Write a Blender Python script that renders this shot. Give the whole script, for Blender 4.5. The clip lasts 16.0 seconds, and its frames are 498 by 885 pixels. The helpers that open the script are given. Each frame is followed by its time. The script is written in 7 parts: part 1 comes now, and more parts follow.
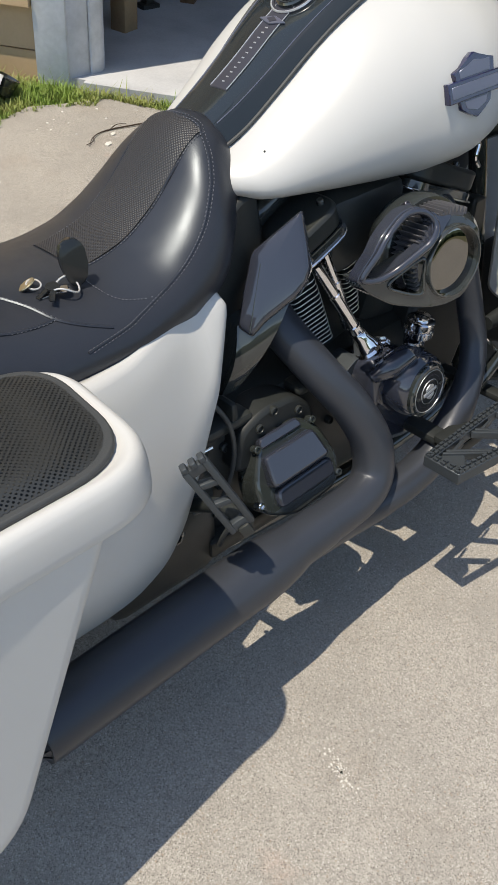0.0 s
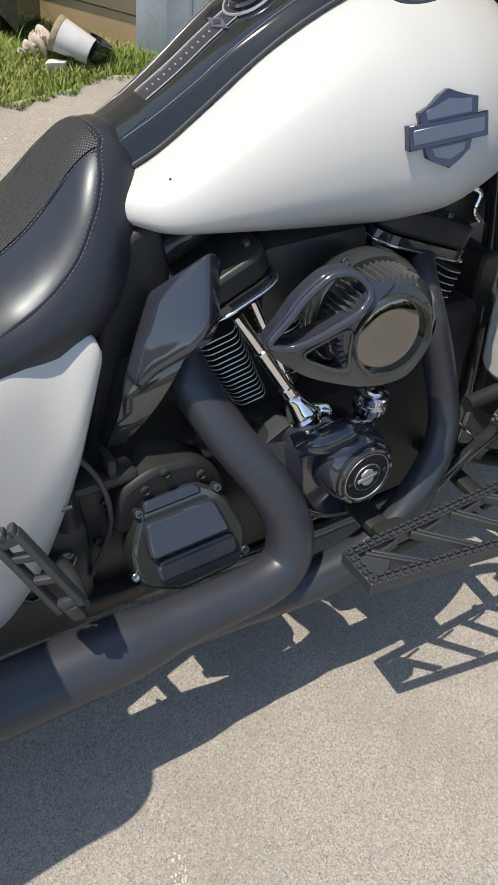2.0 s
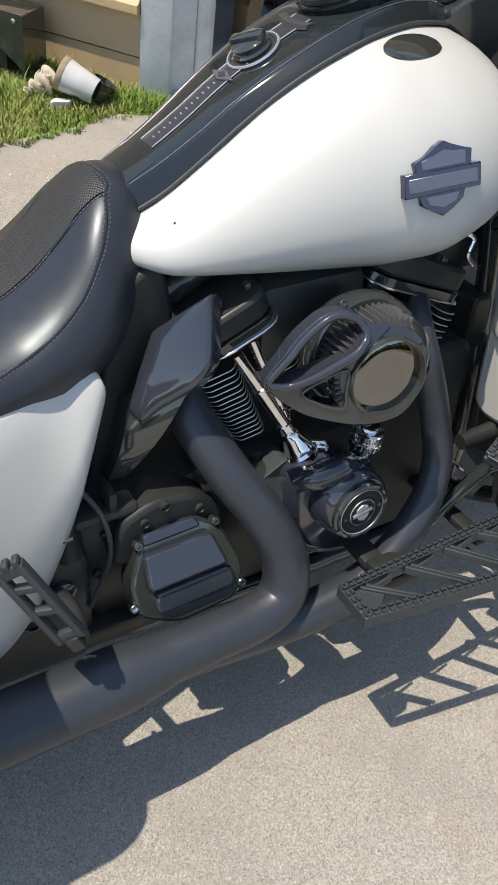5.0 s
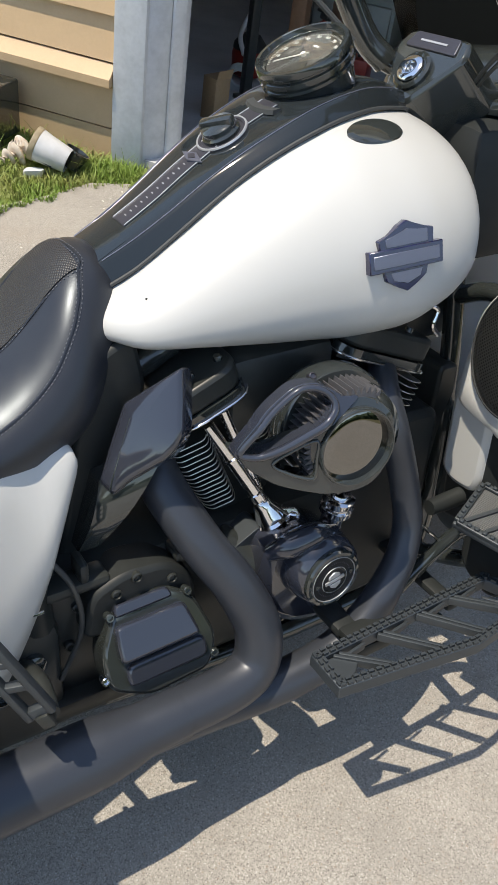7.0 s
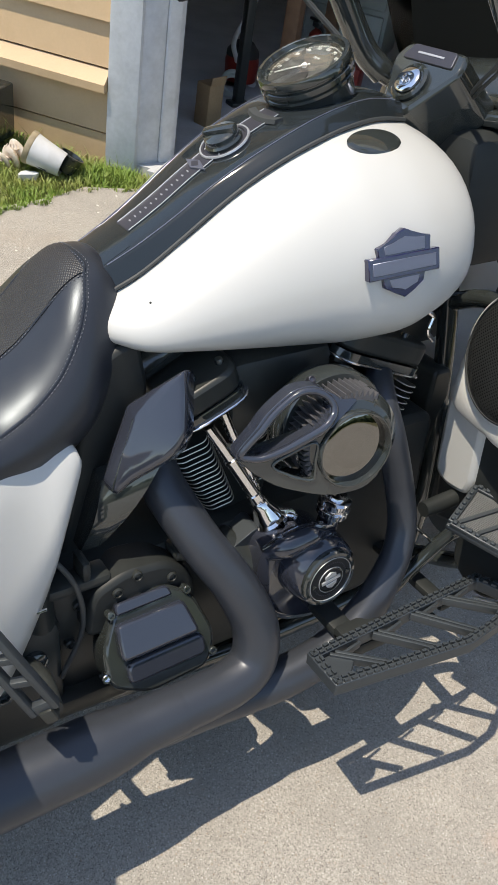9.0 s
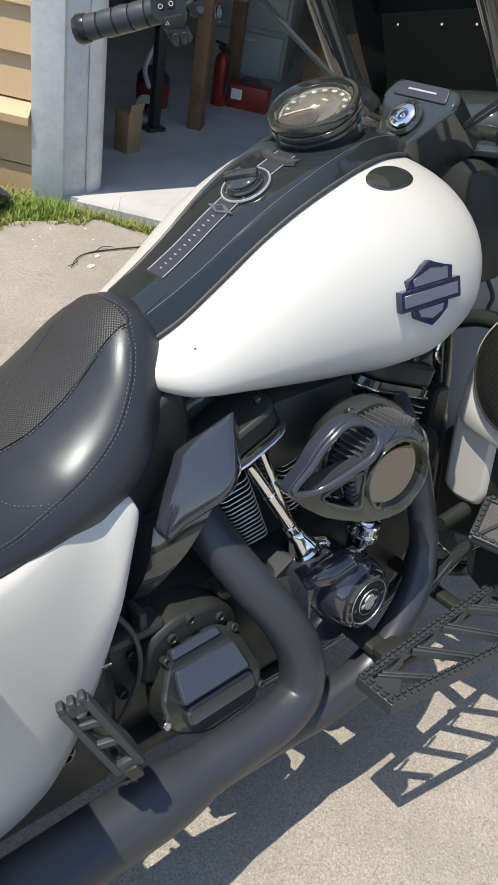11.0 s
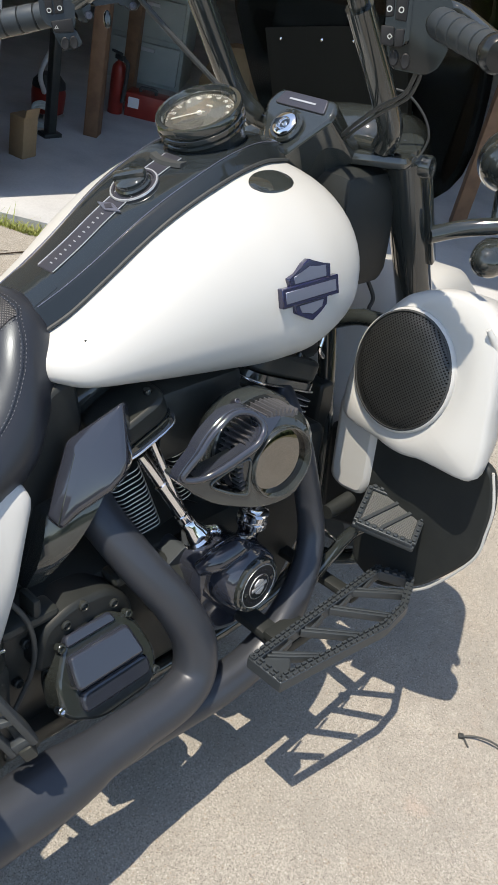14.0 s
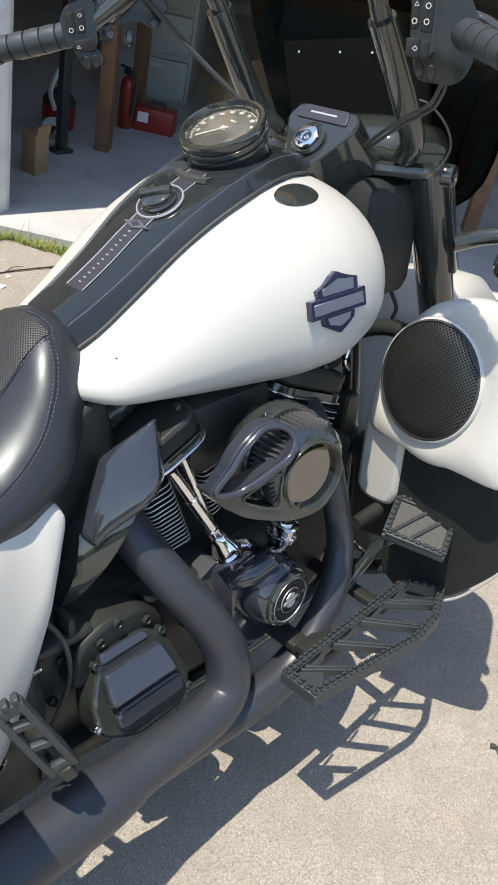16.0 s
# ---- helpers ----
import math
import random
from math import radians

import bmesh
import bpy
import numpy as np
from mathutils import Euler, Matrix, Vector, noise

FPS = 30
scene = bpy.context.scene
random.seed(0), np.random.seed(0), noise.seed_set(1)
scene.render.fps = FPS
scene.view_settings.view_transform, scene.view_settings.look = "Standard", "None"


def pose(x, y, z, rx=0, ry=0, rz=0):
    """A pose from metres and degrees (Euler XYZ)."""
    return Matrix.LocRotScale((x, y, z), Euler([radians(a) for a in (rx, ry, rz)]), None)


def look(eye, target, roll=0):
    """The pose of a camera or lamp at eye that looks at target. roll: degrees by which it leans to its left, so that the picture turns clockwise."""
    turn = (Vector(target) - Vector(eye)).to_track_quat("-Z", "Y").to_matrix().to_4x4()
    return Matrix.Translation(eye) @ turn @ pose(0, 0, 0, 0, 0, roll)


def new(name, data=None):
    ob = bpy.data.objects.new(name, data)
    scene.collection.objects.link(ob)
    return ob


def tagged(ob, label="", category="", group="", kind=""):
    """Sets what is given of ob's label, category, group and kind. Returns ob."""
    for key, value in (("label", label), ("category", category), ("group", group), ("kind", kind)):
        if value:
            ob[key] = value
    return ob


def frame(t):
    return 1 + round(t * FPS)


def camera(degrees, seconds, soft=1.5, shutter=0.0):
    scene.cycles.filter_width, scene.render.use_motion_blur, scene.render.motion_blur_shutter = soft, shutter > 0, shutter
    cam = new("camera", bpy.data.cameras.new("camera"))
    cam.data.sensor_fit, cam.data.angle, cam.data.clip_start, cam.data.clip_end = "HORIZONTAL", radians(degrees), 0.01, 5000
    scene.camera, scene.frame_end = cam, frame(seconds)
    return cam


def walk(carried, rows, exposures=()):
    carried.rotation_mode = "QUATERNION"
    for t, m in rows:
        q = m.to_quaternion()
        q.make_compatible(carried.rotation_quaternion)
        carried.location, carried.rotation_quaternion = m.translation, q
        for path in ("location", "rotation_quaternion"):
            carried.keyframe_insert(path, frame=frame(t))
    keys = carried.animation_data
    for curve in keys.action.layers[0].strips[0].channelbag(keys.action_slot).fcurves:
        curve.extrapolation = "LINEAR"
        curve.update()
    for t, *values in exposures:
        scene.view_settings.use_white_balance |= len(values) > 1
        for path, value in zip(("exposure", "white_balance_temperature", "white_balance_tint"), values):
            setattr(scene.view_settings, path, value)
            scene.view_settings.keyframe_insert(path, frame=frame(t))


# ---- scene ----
cam = camera(32.6, 16.0)
PATH = [
    (0, (-1.024, -0.797, 1.354), (0.031, 0.201, -0.022), 6.2),
    (0.5, (-0.85, -0.728, 1.321), (0.144, 0.288, -0.086), 8.6),
    (1, (-0.692, -0.758, 1.331), (0.111, 0.387, -0.099), 5.9),
    (1.5, (-0.633, -0.801, 1.337), (0.106, 0.371, -0.105), 6.1),
    (2, (-0.623, -0.815, 1.349), (0.18, 0.318, -0.09), 8.3),
    (2.5, (-0.627, -0.811, 1.355), (0.172, 0.329, -0.081), 9.0),
    (3, (-0.632, -0.813, 1.354), (0.165, 0.33, -0.081), 9.5),
    (3.5, (-0.636, -0.82, 1.356), (0.166, 0.32, -0.078), 9.6),
    (4, (-0.636, -0.825, 1.359), (0.171, 0.32, -0.069), 9.3),
    (6.5, (-0.638, -0.825, 1.391), (0.262, 0.398, 0.09), 9.3),
    (7, (-0.636, -0.82, 1.392), (0.289, 0.406, 0.111), 9.6),
    (7.5, (-0.631, -0.819, 1.385), (0.323, 0.398, 0.116), 10.3),
    (8, (-0.643, -0.822, 1.389), (0.315, 0.393, 0.121), 10.4),
    (8.5, (-0.651, -0.831, 1.394), (0.307, 0.381, 0.125), 10.5),
    (9, (-0.663, -0.828, 1.402), (0.29, 0.389, 0.133), 10.6),
    (9.5, (-0.705, -0.801, 1.405), (0.27, 0.405, 0.143), 11.0),
    (10, (-0.788, -0.748, 1.408), (0.291, 0.393, 0.169), 9.9),
    (12.5, (-0.832, -0.699, 1.412), (0.329, 0.398, 0.207), 10.9),
    (13, (-0.845, -0.709, 1.415), (0.325, 0.386, 0.218), 11.2),
    (13.5, (-0.856, -0.745, 1.42), (0.447, 0.232, 0.261), 14.5),
    (14, (-0.842, -0.767, 1.42), (0.472, 0.205, 0.267), 14.5),
    (14.5, (-0.841, -0.78, 1.426), (0.475, 0.196, 0.278), 13.7),
    (15, (-0.845, -0.77, 1.432), (0.473, 0.208, 0.29), 13.1),
    (15.5, (-0.852, -0.746, 1.426), (0.462, 0.243, 0.287), 12.9),
    (16, (-0.859, -0.741, 1.419), (0.445, 0.258, 0.278), 12.8),
]
walk(cam, [(t, look(eye, target, roll)) for t, eye, target, roll in PATH], exposures=[(0.0, 0.48, 7300, 10), (4.0, 0.58, 7300, 10), (9.5, 0.66, 7300, 10), (12.5, 0.70, 7300, 10), (15.0, 0.74, 7300, 10), (16.0, 0.84, 7300, 10)])

# ---- light ----
SUN_WAY = Vector((0.14, -0.022, -0.378)).normalized()
world = bpy.data.worlds.new("sky")
scene.world = world
world.use_nodes = True
wn = world.node_tree.nodes
sky = wn.new("ShaderNodeTexSky")
sky.sky_type, sky.sun_disc = "NISHITA", False
sky.sun_elevation, sky.sun_rotation = math.asin(-SUN_WAY.z), math.atan2(-SUN_WAY.x, -SUN_WAY.y)
sky.air_density, sky.dust_density = 1.0, 0.4
world.node_tree.links.new(sky.outputs[0], wn["Background"].inputs[0])
wn["Background"].inputs[1].default_value = 0.15
sun = new("sun", bpy.data.lights.new("sun", "SUN"))
sun.data.energy, sun.data.angle, sun.data.color = 3.2, radians(0.5), (1.0, 0.955, 0.88)
sun.matrix_world = look((0, 0, 6), Vector((0, 0, 6)) + SUN_WAY)


# ---- materials ----
def mat(name, base, rough=0.5, metal=0.0, coat=0.0, spec=0.5, grain=0.0, grain_size=400.0, bump=0.0, stain=0.0, stain_size=6.0, second=None, rough_var=0.0, random_tint=0.0):
    """Principled material with fine grain and broad stains, in metres of the object's own space."""
    m = bpy.data.materials.new(name)
    m.use_nodes = True
    nt = m.node_tree
    p = nt.nodes["Principled BSDF"]
    link = nt.links.new
    p.inputs["Base Color"].default_value = (*base, 1)
    p.inputs["Roughness"].default_value, p.inputs["Metallic"].default_value = rough, metal
    p.inputs["Coat Weight"].default_value, p.inputs["Coat Roughness"].default_value = coat, 0.04
    p.inputs["Specular IOR Level"].default_value = spec
    co = nt.nodes.new("ShaderNodeTexCoord").outputs["Object"]

    def noise_at(size, detail=4.0):
        n = nt.nodes.new("ShaderNodeTexNoise")
        n.inputs["Scale"].default_value, n.inputs["Detail"].default_value = size, detail
        link(co, n.inputs["Vector"])
        return n.outputs["Fac"]

    fine = noise_at(grain_size) if grain or bump else None
    colour = None
    if stain or grain:
        mix = nt.nodes.new("ShaderNodeMix")
        mix.data_type = "RGBA"
        b = second or tuple(c * 0.55 for c in base)
        mix.inputs["A"].default_value, mix.inputs["B"].default_value = (*base, 1), (*b, 1)
        ramp = nt.nodes.new("ShaderNodeMapRange")
        ramp.inputs["From Min"].default_value, ramp.inputs["From Max"].default_value = 0.42, 0.72
        ramp.inputs["To Max"].default_value = max(stain, 0.001)
        link(noise_at(stain_size, 6.0), ramp.inputs["Value"])
        fac = ramp.outputs["Result"]
        if grain:
            r2 = nt.nodes.new("ShaderNodeMapRange")
            r2.inputs["From Min"].default_value, r2.inputs["From Max"].default_value = 0.35, 0.7
            r2.inputs["To Max"].default_value = grain
            link(fine, r2.inputs["Value"])
            add = nt.nodes.new("ShaderNodeMath")
            add.operation, add.use_clamp = "ADD", True
            link(fac, add.inputs[0])
            link(r2.outputs["Result"], add.inputs[1])
            fac = add.outputs[0]
        link(fac, mix.inputs["Factor"])
        colour = mix.outputs["Result"]
    if random_tint:
        hsv = nt.nodes.new("ShaderNodeHueSaturation")
        hsv.inputs["Color"].default_value = (*base, 1)
        if colour:
            link(colour, hsv.inputs["Color"])
        info = nt.nodes.new("ShaderNodeObjectInfo")
        r3 = nt.nodes.new("ShaderNodeMapRange")
        r3.inputs["To Min"].default_value, r3.inputs["To Max"].default_value = 1 - random_tint, 1 + random_tint
        link(info.outputs["Random"], r3.inputs["Value"])
        link(r3.outputs["Result"], hsv.inputs["Value"])
        colour = hsv.outputs["Color"]
    if colour:
        link(colour, p.inputs["Base Color"])
    if rough_var:
        r4 = nt.nodes.new("ShaderNodeMapRange")
        r4.inputs["To Min"].default_value, r4.inputs["To Max"].default_value = rough - rough_var, rough + rough_var
        link(noise_at(stain_size * 3, 5.0), r4.inputs["Value"])
        link(r4.outputs["Result"], p.inputs["Roughness"])
    if bump:
        bp = nt.nodes.new("ShaderNodeBump")
        bp.inputs["Strength"].default_value, bp.inputs["Distance"].default_value = 0.6, bump
        link(fine, bp.inputs["Height"])
        link(bp.outputs["Normal"], p.inputs["Normal"])
    return m


WHITE = mat("pearl_white_paint", (0.545, 0.543, 0.520), 0.36, 0.0, 0.2, grain=0.03, grain_size=900, second=(0.50, 0.50, 0.485))
BLACK = mat("gloss_black_paint", (0.030, 0.035, 0.034), 0.055, coat=1.0, rough_var=0.015)
SATIN = mat("satin_black_pipe", (0.047, 0.053, 0.065), 0.35, 0.25, grain=0.15, bump=0.00008, grain_size=1200, rough_var=0.06, stain=0.3, stain_size=18, second=(0.046, 0.050, 0.060))
DARK = mat("black_engine_paint", (0.030, 0.033, 0.031), 0.34, spec=0.35, stain=0.5, stain_size=30, second=(0.042, 0.046, 0.044), bump=0.0001, grain_size=900)
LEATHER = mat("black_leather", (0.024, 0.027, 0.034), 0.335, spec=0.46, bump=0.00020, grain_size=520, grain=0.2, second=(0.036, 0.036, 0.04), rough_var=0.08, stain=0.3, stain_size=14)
# cool tint colours the saddle's highlight, against the warm sun
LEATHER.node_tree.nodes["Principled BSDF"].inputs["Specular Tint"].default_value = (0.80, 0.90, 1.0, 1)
STITCH = mat("grey_thread", (0.13, 0.135, 0.15), 0.7)
CHROME = mat("chrome", (0.80, 0.80, 0.82), 0.09, 1.0, rough_var=0.03)
FIN = mat("machined_fin_edge", (0.72, 0.70, 0.66), 0.38, 0.45)
ANODISED = mat("black_anodised_aluminium", (0.058, 0.068, 0.076), 0.45, 0.4, bump=0.00006, grain_size=1500, rough_var=0.05)
RUBBER = mat("black_rubber", (0.045, 0.048, 0.048), 0.6, bump=0.0002, grain_size=700)
# gloss black with some of the sky's blue reflection put into its base
BLUEGLOSS = mat("gloss_black_sky_tint", (0.029, 0.033, 0.046), 0.07, coat=1.0)
HOUSING = mat("black_switch_plastic", (0.016, 0.018, 0.019), 0.22, bump=0.00005, grain_size=1400)
LENS = mat("smoked_lens", (0.24, 0.235, 0.225), 0.03, 1.0)
TRIMPLATE = mat("brushed_dark_plate", (0.10, 0.10, 0.12), 0.35, 0.7, bump=0.00005, grain_size=1800)
PURPLE = mat("navy_enamel_edge", (0.012, 0.012, 0.052), 0.14, coat=1.0)
TIMERFACE = mat("satin_black_face", (0.022, 0.022, 0.023), 0.55, spec=0.25, bump=0.00005, grain_size=1500)
EMBLEM = mat("grey_emblem_face", (0.20, 0.21, 0.27), 0.32, 0.6)
SILVER = mat("silver_print", (0.60, 0.61, 0.63), 0.35, 0.6)
PLEAT = mat("filter_gauze", (0.13, 0.13, 0.14), 0.55, 0.3, bump=0.0006, grain_size=700, grain=0.7, second=(0.03, 0.03, 0.032))
DIALPRINT = mat("pale_dial_print", (0.60, 0.60, 0.58), 0.6)
WHITEPRINT = mat("white_print", (0.75, 0.75, 0.75), 0.5)
BRASS = mat("brass_key", (0.58, 0.50, 0.32), 0.3, 0.9)
CONSOLE = mat("console_black_lacquer", (0.020, 0.025, 0.028), 0.07, coat=0.25, rough_var=0.015)
CAST = mat("black_cast_bracket", (0.022, 0.025, 0.025), 0.5, spec=0.3, stain=0.4, stain_size=30, second=(0.032, 0.035, 0.034), bump=0.0001, grain_size=900)


def clear(name, tint, rough=0.0, ior=1.45):
    m = bpy.data.materials.new(name)
    m.use_nodes = True
    p = m.node_tree.nodes["Principled BSDF"]
    p.inputs["Base Color"].default_value = (*tint, 1)
    p.inputs["Transmission Weight"].default_value, p.inputs["Roughness"].default_value, p.inputs["IOR"].default_value = 1.0, rough, ior
    return m


GLASS = clear("gauge_glass", (0.95, 0.96, 0.95))
SMOKE = clear("smoked_windshield", (0.07, 0.078, 0.072), 0.0, 1.2)


def perforated(name, base, pitch, hole=0.32):
    """A metal grille with round holes through it."""
    m = mat(name, base, 0.35, 0.6)
    nt = m.node_tree
    link = nt.links.new
    out, p = nt.nodes["Material Output"], nt.nodes["Principled BSDF"]
    co = nt.nodes.new("ShaderNodeUVMap").outputs[0]
    v = nt.nodes.new("ShaderNodeTexVoronoi")
    v.voronoi_dimensions, v.inputs["Scale"].default_value, v.inputs["Randomness"].default_value = "2D", 1.0 / pitch, 0.0
    turn = nt.nodes.new("ShaderNodeMapping")
    turn.inputs["Rotation"].default_value[2] = radians(45)
    link(co, turn.inputs["Vector"])
    link(turn.outputs[0], v.inputs["Vector"])
    less = nt.nodes.new("ShaderNodeMath")
    less.operation, less.inputs[1].default_value = "LESS_THAN", hole
    link(v.outputs["Distance"], less.inputs[0])
    clearing = nt.nodes.new("ShaderNodeBsdfTransparent")
    mix = nt.nodes.new("ShaderNodeMixShader")
    link(less.outputs[0], mix.inputs[0])
    link(p.outputs[0], mix.inputs[1])
    link(clearing.outputs[0], mix.inputs[2])
    link(mix.outputs[0], out.inputs["Surface"])
    return m


GRILLE = perforated("perforated_black_grille", (0.060, 0.063, 0.062), 0.0050, 0.29)
CONE = mat("black_speaker_cone", (0.008, 0.008, 0.008), 0.8)
POUCH = mat("black_pouch_vinyl", (0.009, 0.010, 0.009), 0.5, spec=0.15, bump=0.0003, grain_size=500)


def dotted(name, base, pitch, depth):
    """Leather with a raised woven texture."""
    m = mat(name, base, 0.45)
    nt = m.node_tree
    link = nt.links.new
    co = nt.nodes.new("ShaderNodeUVMap").outputs[0]
    v = nt.nodes.new("ShaderNodeTexVoronoi")
    v.voronoi_dimensions, v.inputs["Scale"].default_value, v.inputs["Randomness"].default_value = "2D", 1.0 / pitch, 0.0
    link(co, v.inputs["Vector"])
    b = nt.nodes.new("ShaderNodeBump")
    b.invert = True
    b.inputs["Strength"].default_value, b.inputs["Distance"].default_value = 1.0, depth
    link(v.outputs["Distance"], b.inputs["Height"])
    link(b.outputs["Normal"], nt.nodes["Principled BSDF"].inputs["Normal"])
    return m


WEAVE = dotted("carbon_weave_vinyl", (0.026, 0.026, 0.028), 0.0038, 0.0010)
GRIT = dotted("grip_tread", (0.085, 0.09, 0.09), 0.0032, 0.0015)


def concrete(name, base, dark, speck):
    """Exposed-aggregate concrete: sand grains, dark and light stones, broad stains and pits."""
    m = bpy.data.materials.new(name)
    m.use_nodes = True
    nt = m.node_tree
    link, p = nt.links.new, nt.nodes["Principled BSDF"]
    p.inputs["Roughness"].default_value = 0.85
    co = nt.nodes.new("ShaderNodeTexCoord").outputs["Object"]

    def tex(scale, detail=5.0, rough=0.6):
        n = nt.nodes.new("ShaderNodeTexNoise")
        n.inputs["Scale"].default_value, n.inputs["Detail"].default_value, n.inputs["Roughness"].default_value = scale, detail, rough
        link(co, n.inputs["Vector"])
        return n.outputs["Fac"]

    def ramp(value, lo, hi, top=1.0):
        r = nt.nodes.new("ShaderNodeMapRange")
        r.inputs["From Min"].default_value, r.inputs["From Max"].default_value, r.inputs["To Max"].default_value = lo, hi, top
        link(value, r.inputs["Value"])
        return r.outputs["Result"]

    def mix(a, b, fac):
        n = nt.nodes.new("ShaderNodeMix")
        n.data_type = "RGBA"
        for socket, v in (("A", a), ("B", b)):
            if isinstance(v, tuple):
                n.inputs[socket].default_value = (*v, 1)
            else:
                link(v, n.inputs[socket])
        link(fac, n.inputs["Factor"])
        return n.outputs["Result"]

    vor = nt.nodes.new("ShaderNodeTexVoronoi")
    vor.inputs["Scale"].default_value = 460.0
    link(co, vor.inputs["Vector"])
    stones = ramp(vor.outputs["Color"], 0.08, 0.75)
    c = mix(dark, base, stones)
    c = mix(c, tuple(0.62 * v for v in base), ramp(tex(2.1, 8.0, 0.72), 0.45, 0.64, 0.75))
    c = mix(c, tuple(min(1.0, 1.25 * v) for v in base), ramp(tex(5.5, 6.0), 0.58, 0.75, 0.35))
    c = mix(c, (0.34, 0.24, 0.15), ramp(tex(3.3, 4.0), 0.52, 0.80, 0.25))
    c = mix(c, (0.46, 0.30, 0.23), ramp(tex(4.6, 5.0), 0.62, 0.74, 0.35))

    def grains(scale, share, size, top):
        """Scattered single grains: a share of the cells, each with a round dot."""
        v = nt.nodes.new("ShaderNodeTexVoronoi")
        v.inputs["Scale"].default_value = scale
        rag = nt.nodes.new("ShaderNodeTexNoise")
        rag.inputs["Scale"].default_value, rag.inputs["Detail"].default_value = 1.6 * scale, 2.0
        link(co, rag.inputs["Vector"])
        off = nt.nodes.new("ShaderNodeVectorMath")
        off.operation = "MULTIPLY_ADD"
        off.inputs[1].default_value = (1.3 / scale,) * 3
        link(rag.outputs["Color"], off.inputs[0])
        link(co, off.inputs[2])
        link(off.outputs[0], v.inputs["Vector"])
        near = ramp(v.outputs["Distance"], size, size * 0.7)
        sep = nt.nodes.new("ShaderNodeSeparateColor")
        link(v.outputs["Color"], sep.inputs[0])
        some = ramp(sep.outputs[0], 1 - share - 0.01, 1 - share, top)
        m = nt.nodes.new("ShaderNodeMath")
        m.operation = "MULTIPLY"
        link(near, m.inputs[0])
        link(some, m.inputs[1])
        return m.outputs[0]

    c = mix(c, tuple(0.45 * v for v in base), ramp(tex(6.5, 9.0, 0.8), 0.56, 0.72, 0.65))
    c = mix(c, tuple(0.50 * v for v in base), ramp(tex(28.0, 9.0, 0.8), 0.54, 0.70, 0.60))
    c = mix(c, tuple(0.58 * v for v in base), ramp(tex(150.0, 5.0, 0.75), 0.50, 0.68, 0.60))
    c = mix(c, tuple(1.30 * v for v in base), ramp(tex(190.0, 4.0, 0.7), 0.56, 0.70, 0.55))
    c = mix(c, speck, grains(330.0, 0.12, 0.46, 0.55))
    c = mix(c, (0.075, 0.068, 0.06), grains(400.0, 0.20, 0.46, 0.78))
    c = mix(c, (0.28, 0.20, 0.14), grains(230.0, 0.08, 0.42, 0.55))
    link(c, p.inputs["Base Color"])
    b = nt.nodes.new("ShaderNodeBump")
    b.inputs["Strength"].default_value, b.inputs["Distance"].default_value = 0.45, 0.0010
    link(vor.outputs["Distance"], b.inputs["Height"])
    b2 = nt.nodes.new("ShaderNodeBump")
    b2.inputs["Strength"].default_value, b2.inputs["Distance"].default_value = 0.5, 0.0025
    link(tex(45.0, 6.0), b2.inputs["Height"])
    link(b.outputs["Normal"], b2.inputs["Normal"])
    link(b2.outputs["Normal"], p.inputs["Normal"])
    return m


CONCRETE = concrete("driveway_concrete", (0.418, 0.390, 0.347), (0.215, 0.199, 0.175), (0.64, 0.615, 0.57))
SLAB = mat("garage_slab", (0.52, 0.53, 0.54), 0.8, stain=0.5, stain_size=4, grain=0.2, grain_size=120, second=(0.30, 0.31, 0.33))
SOIL = mat("dry_soil", (0.17, 0.135, 0.075), 0.95, stain=0.6, stain_size=12, grain=0.6, grain_size=150, second=(0.10, 0.12, 0.035), bump=0.004)
SIDING = mat("beige_siding_paint", (0.56, 0.40, 0.24), 0.55, stain=0.35, stain_size=9, grain=0.15, grain_size=90, second=(0.44, 0.31, 0.185), bump=0.0008, random_tint=0.04)
TRIM = mat("weathered_white_trim", (0.62, 0.65, 0.69), 0.6, stain=0.5, stain_size=14, grain=0.3, grain_size=60, second=(0.45, 0.48, 0.51), bump=0.0006)
WOOD = mat("garage_wood", (0.20, 0.11, 0.06), 0.6, stain=0.5, stain_size=20, second=(0.10, 0.05, 0.03))
DARKWALL = mat("garage_wall_board", (0.68, 0.67, 0.62), 0.9, stain=0.6, stain_size=3, second=(0.24, 0.235, 0.22))
CARDBOARD = mat("cardboard", (0.36, 0.25, 0.14), 0.8, stain=0.3, grain=0.2, grain_size=80)
REDPAINT = mat("red_enamel", (0.28, 0.03, 0.02), 0.35, stain=0.3, stain_size=25)
PLASTIC = mat("translucent_drawer_plastic", (0.42, 0.46, 0.44), 0.4, stain=0.3)
GRASS = mat("grass_blades", (0.185, 0.285, 0.045), 0.55, stain=0.75, stain_size=4, second=(0.38, 0.32, 0.13))
TANRIM = mat("sun_tanned_plastic", (0.40, 0.33, 0.22), 0.5, stain=0.5, stain_size=40)
BUCKET = mat("white_bucket_plastic", (0.62, 0.63, 0.64), 0.4, stain=0.35, stain_size=25, second=(0.42, 0.42, 0.40))
SHELL = mat("pale_seashell", (0.62, 0.52, 0.42), 0.5, stain=0.8, stain_size=40, second=(0.75, 0.70, 0.62), bump=0.002, grain_size=120)
TWIG = mat("dry_twig", (0.05, 0.035, 0.025), 0.9)
HEDGE = mat("unseen_foliage", (0.055, 0.085, 0.035), 0.8, stain=0.8, stain_size=0.9, grain=0.6, grain_size=6, second=(0.025, 0.04, 0.02), bump=0.05)
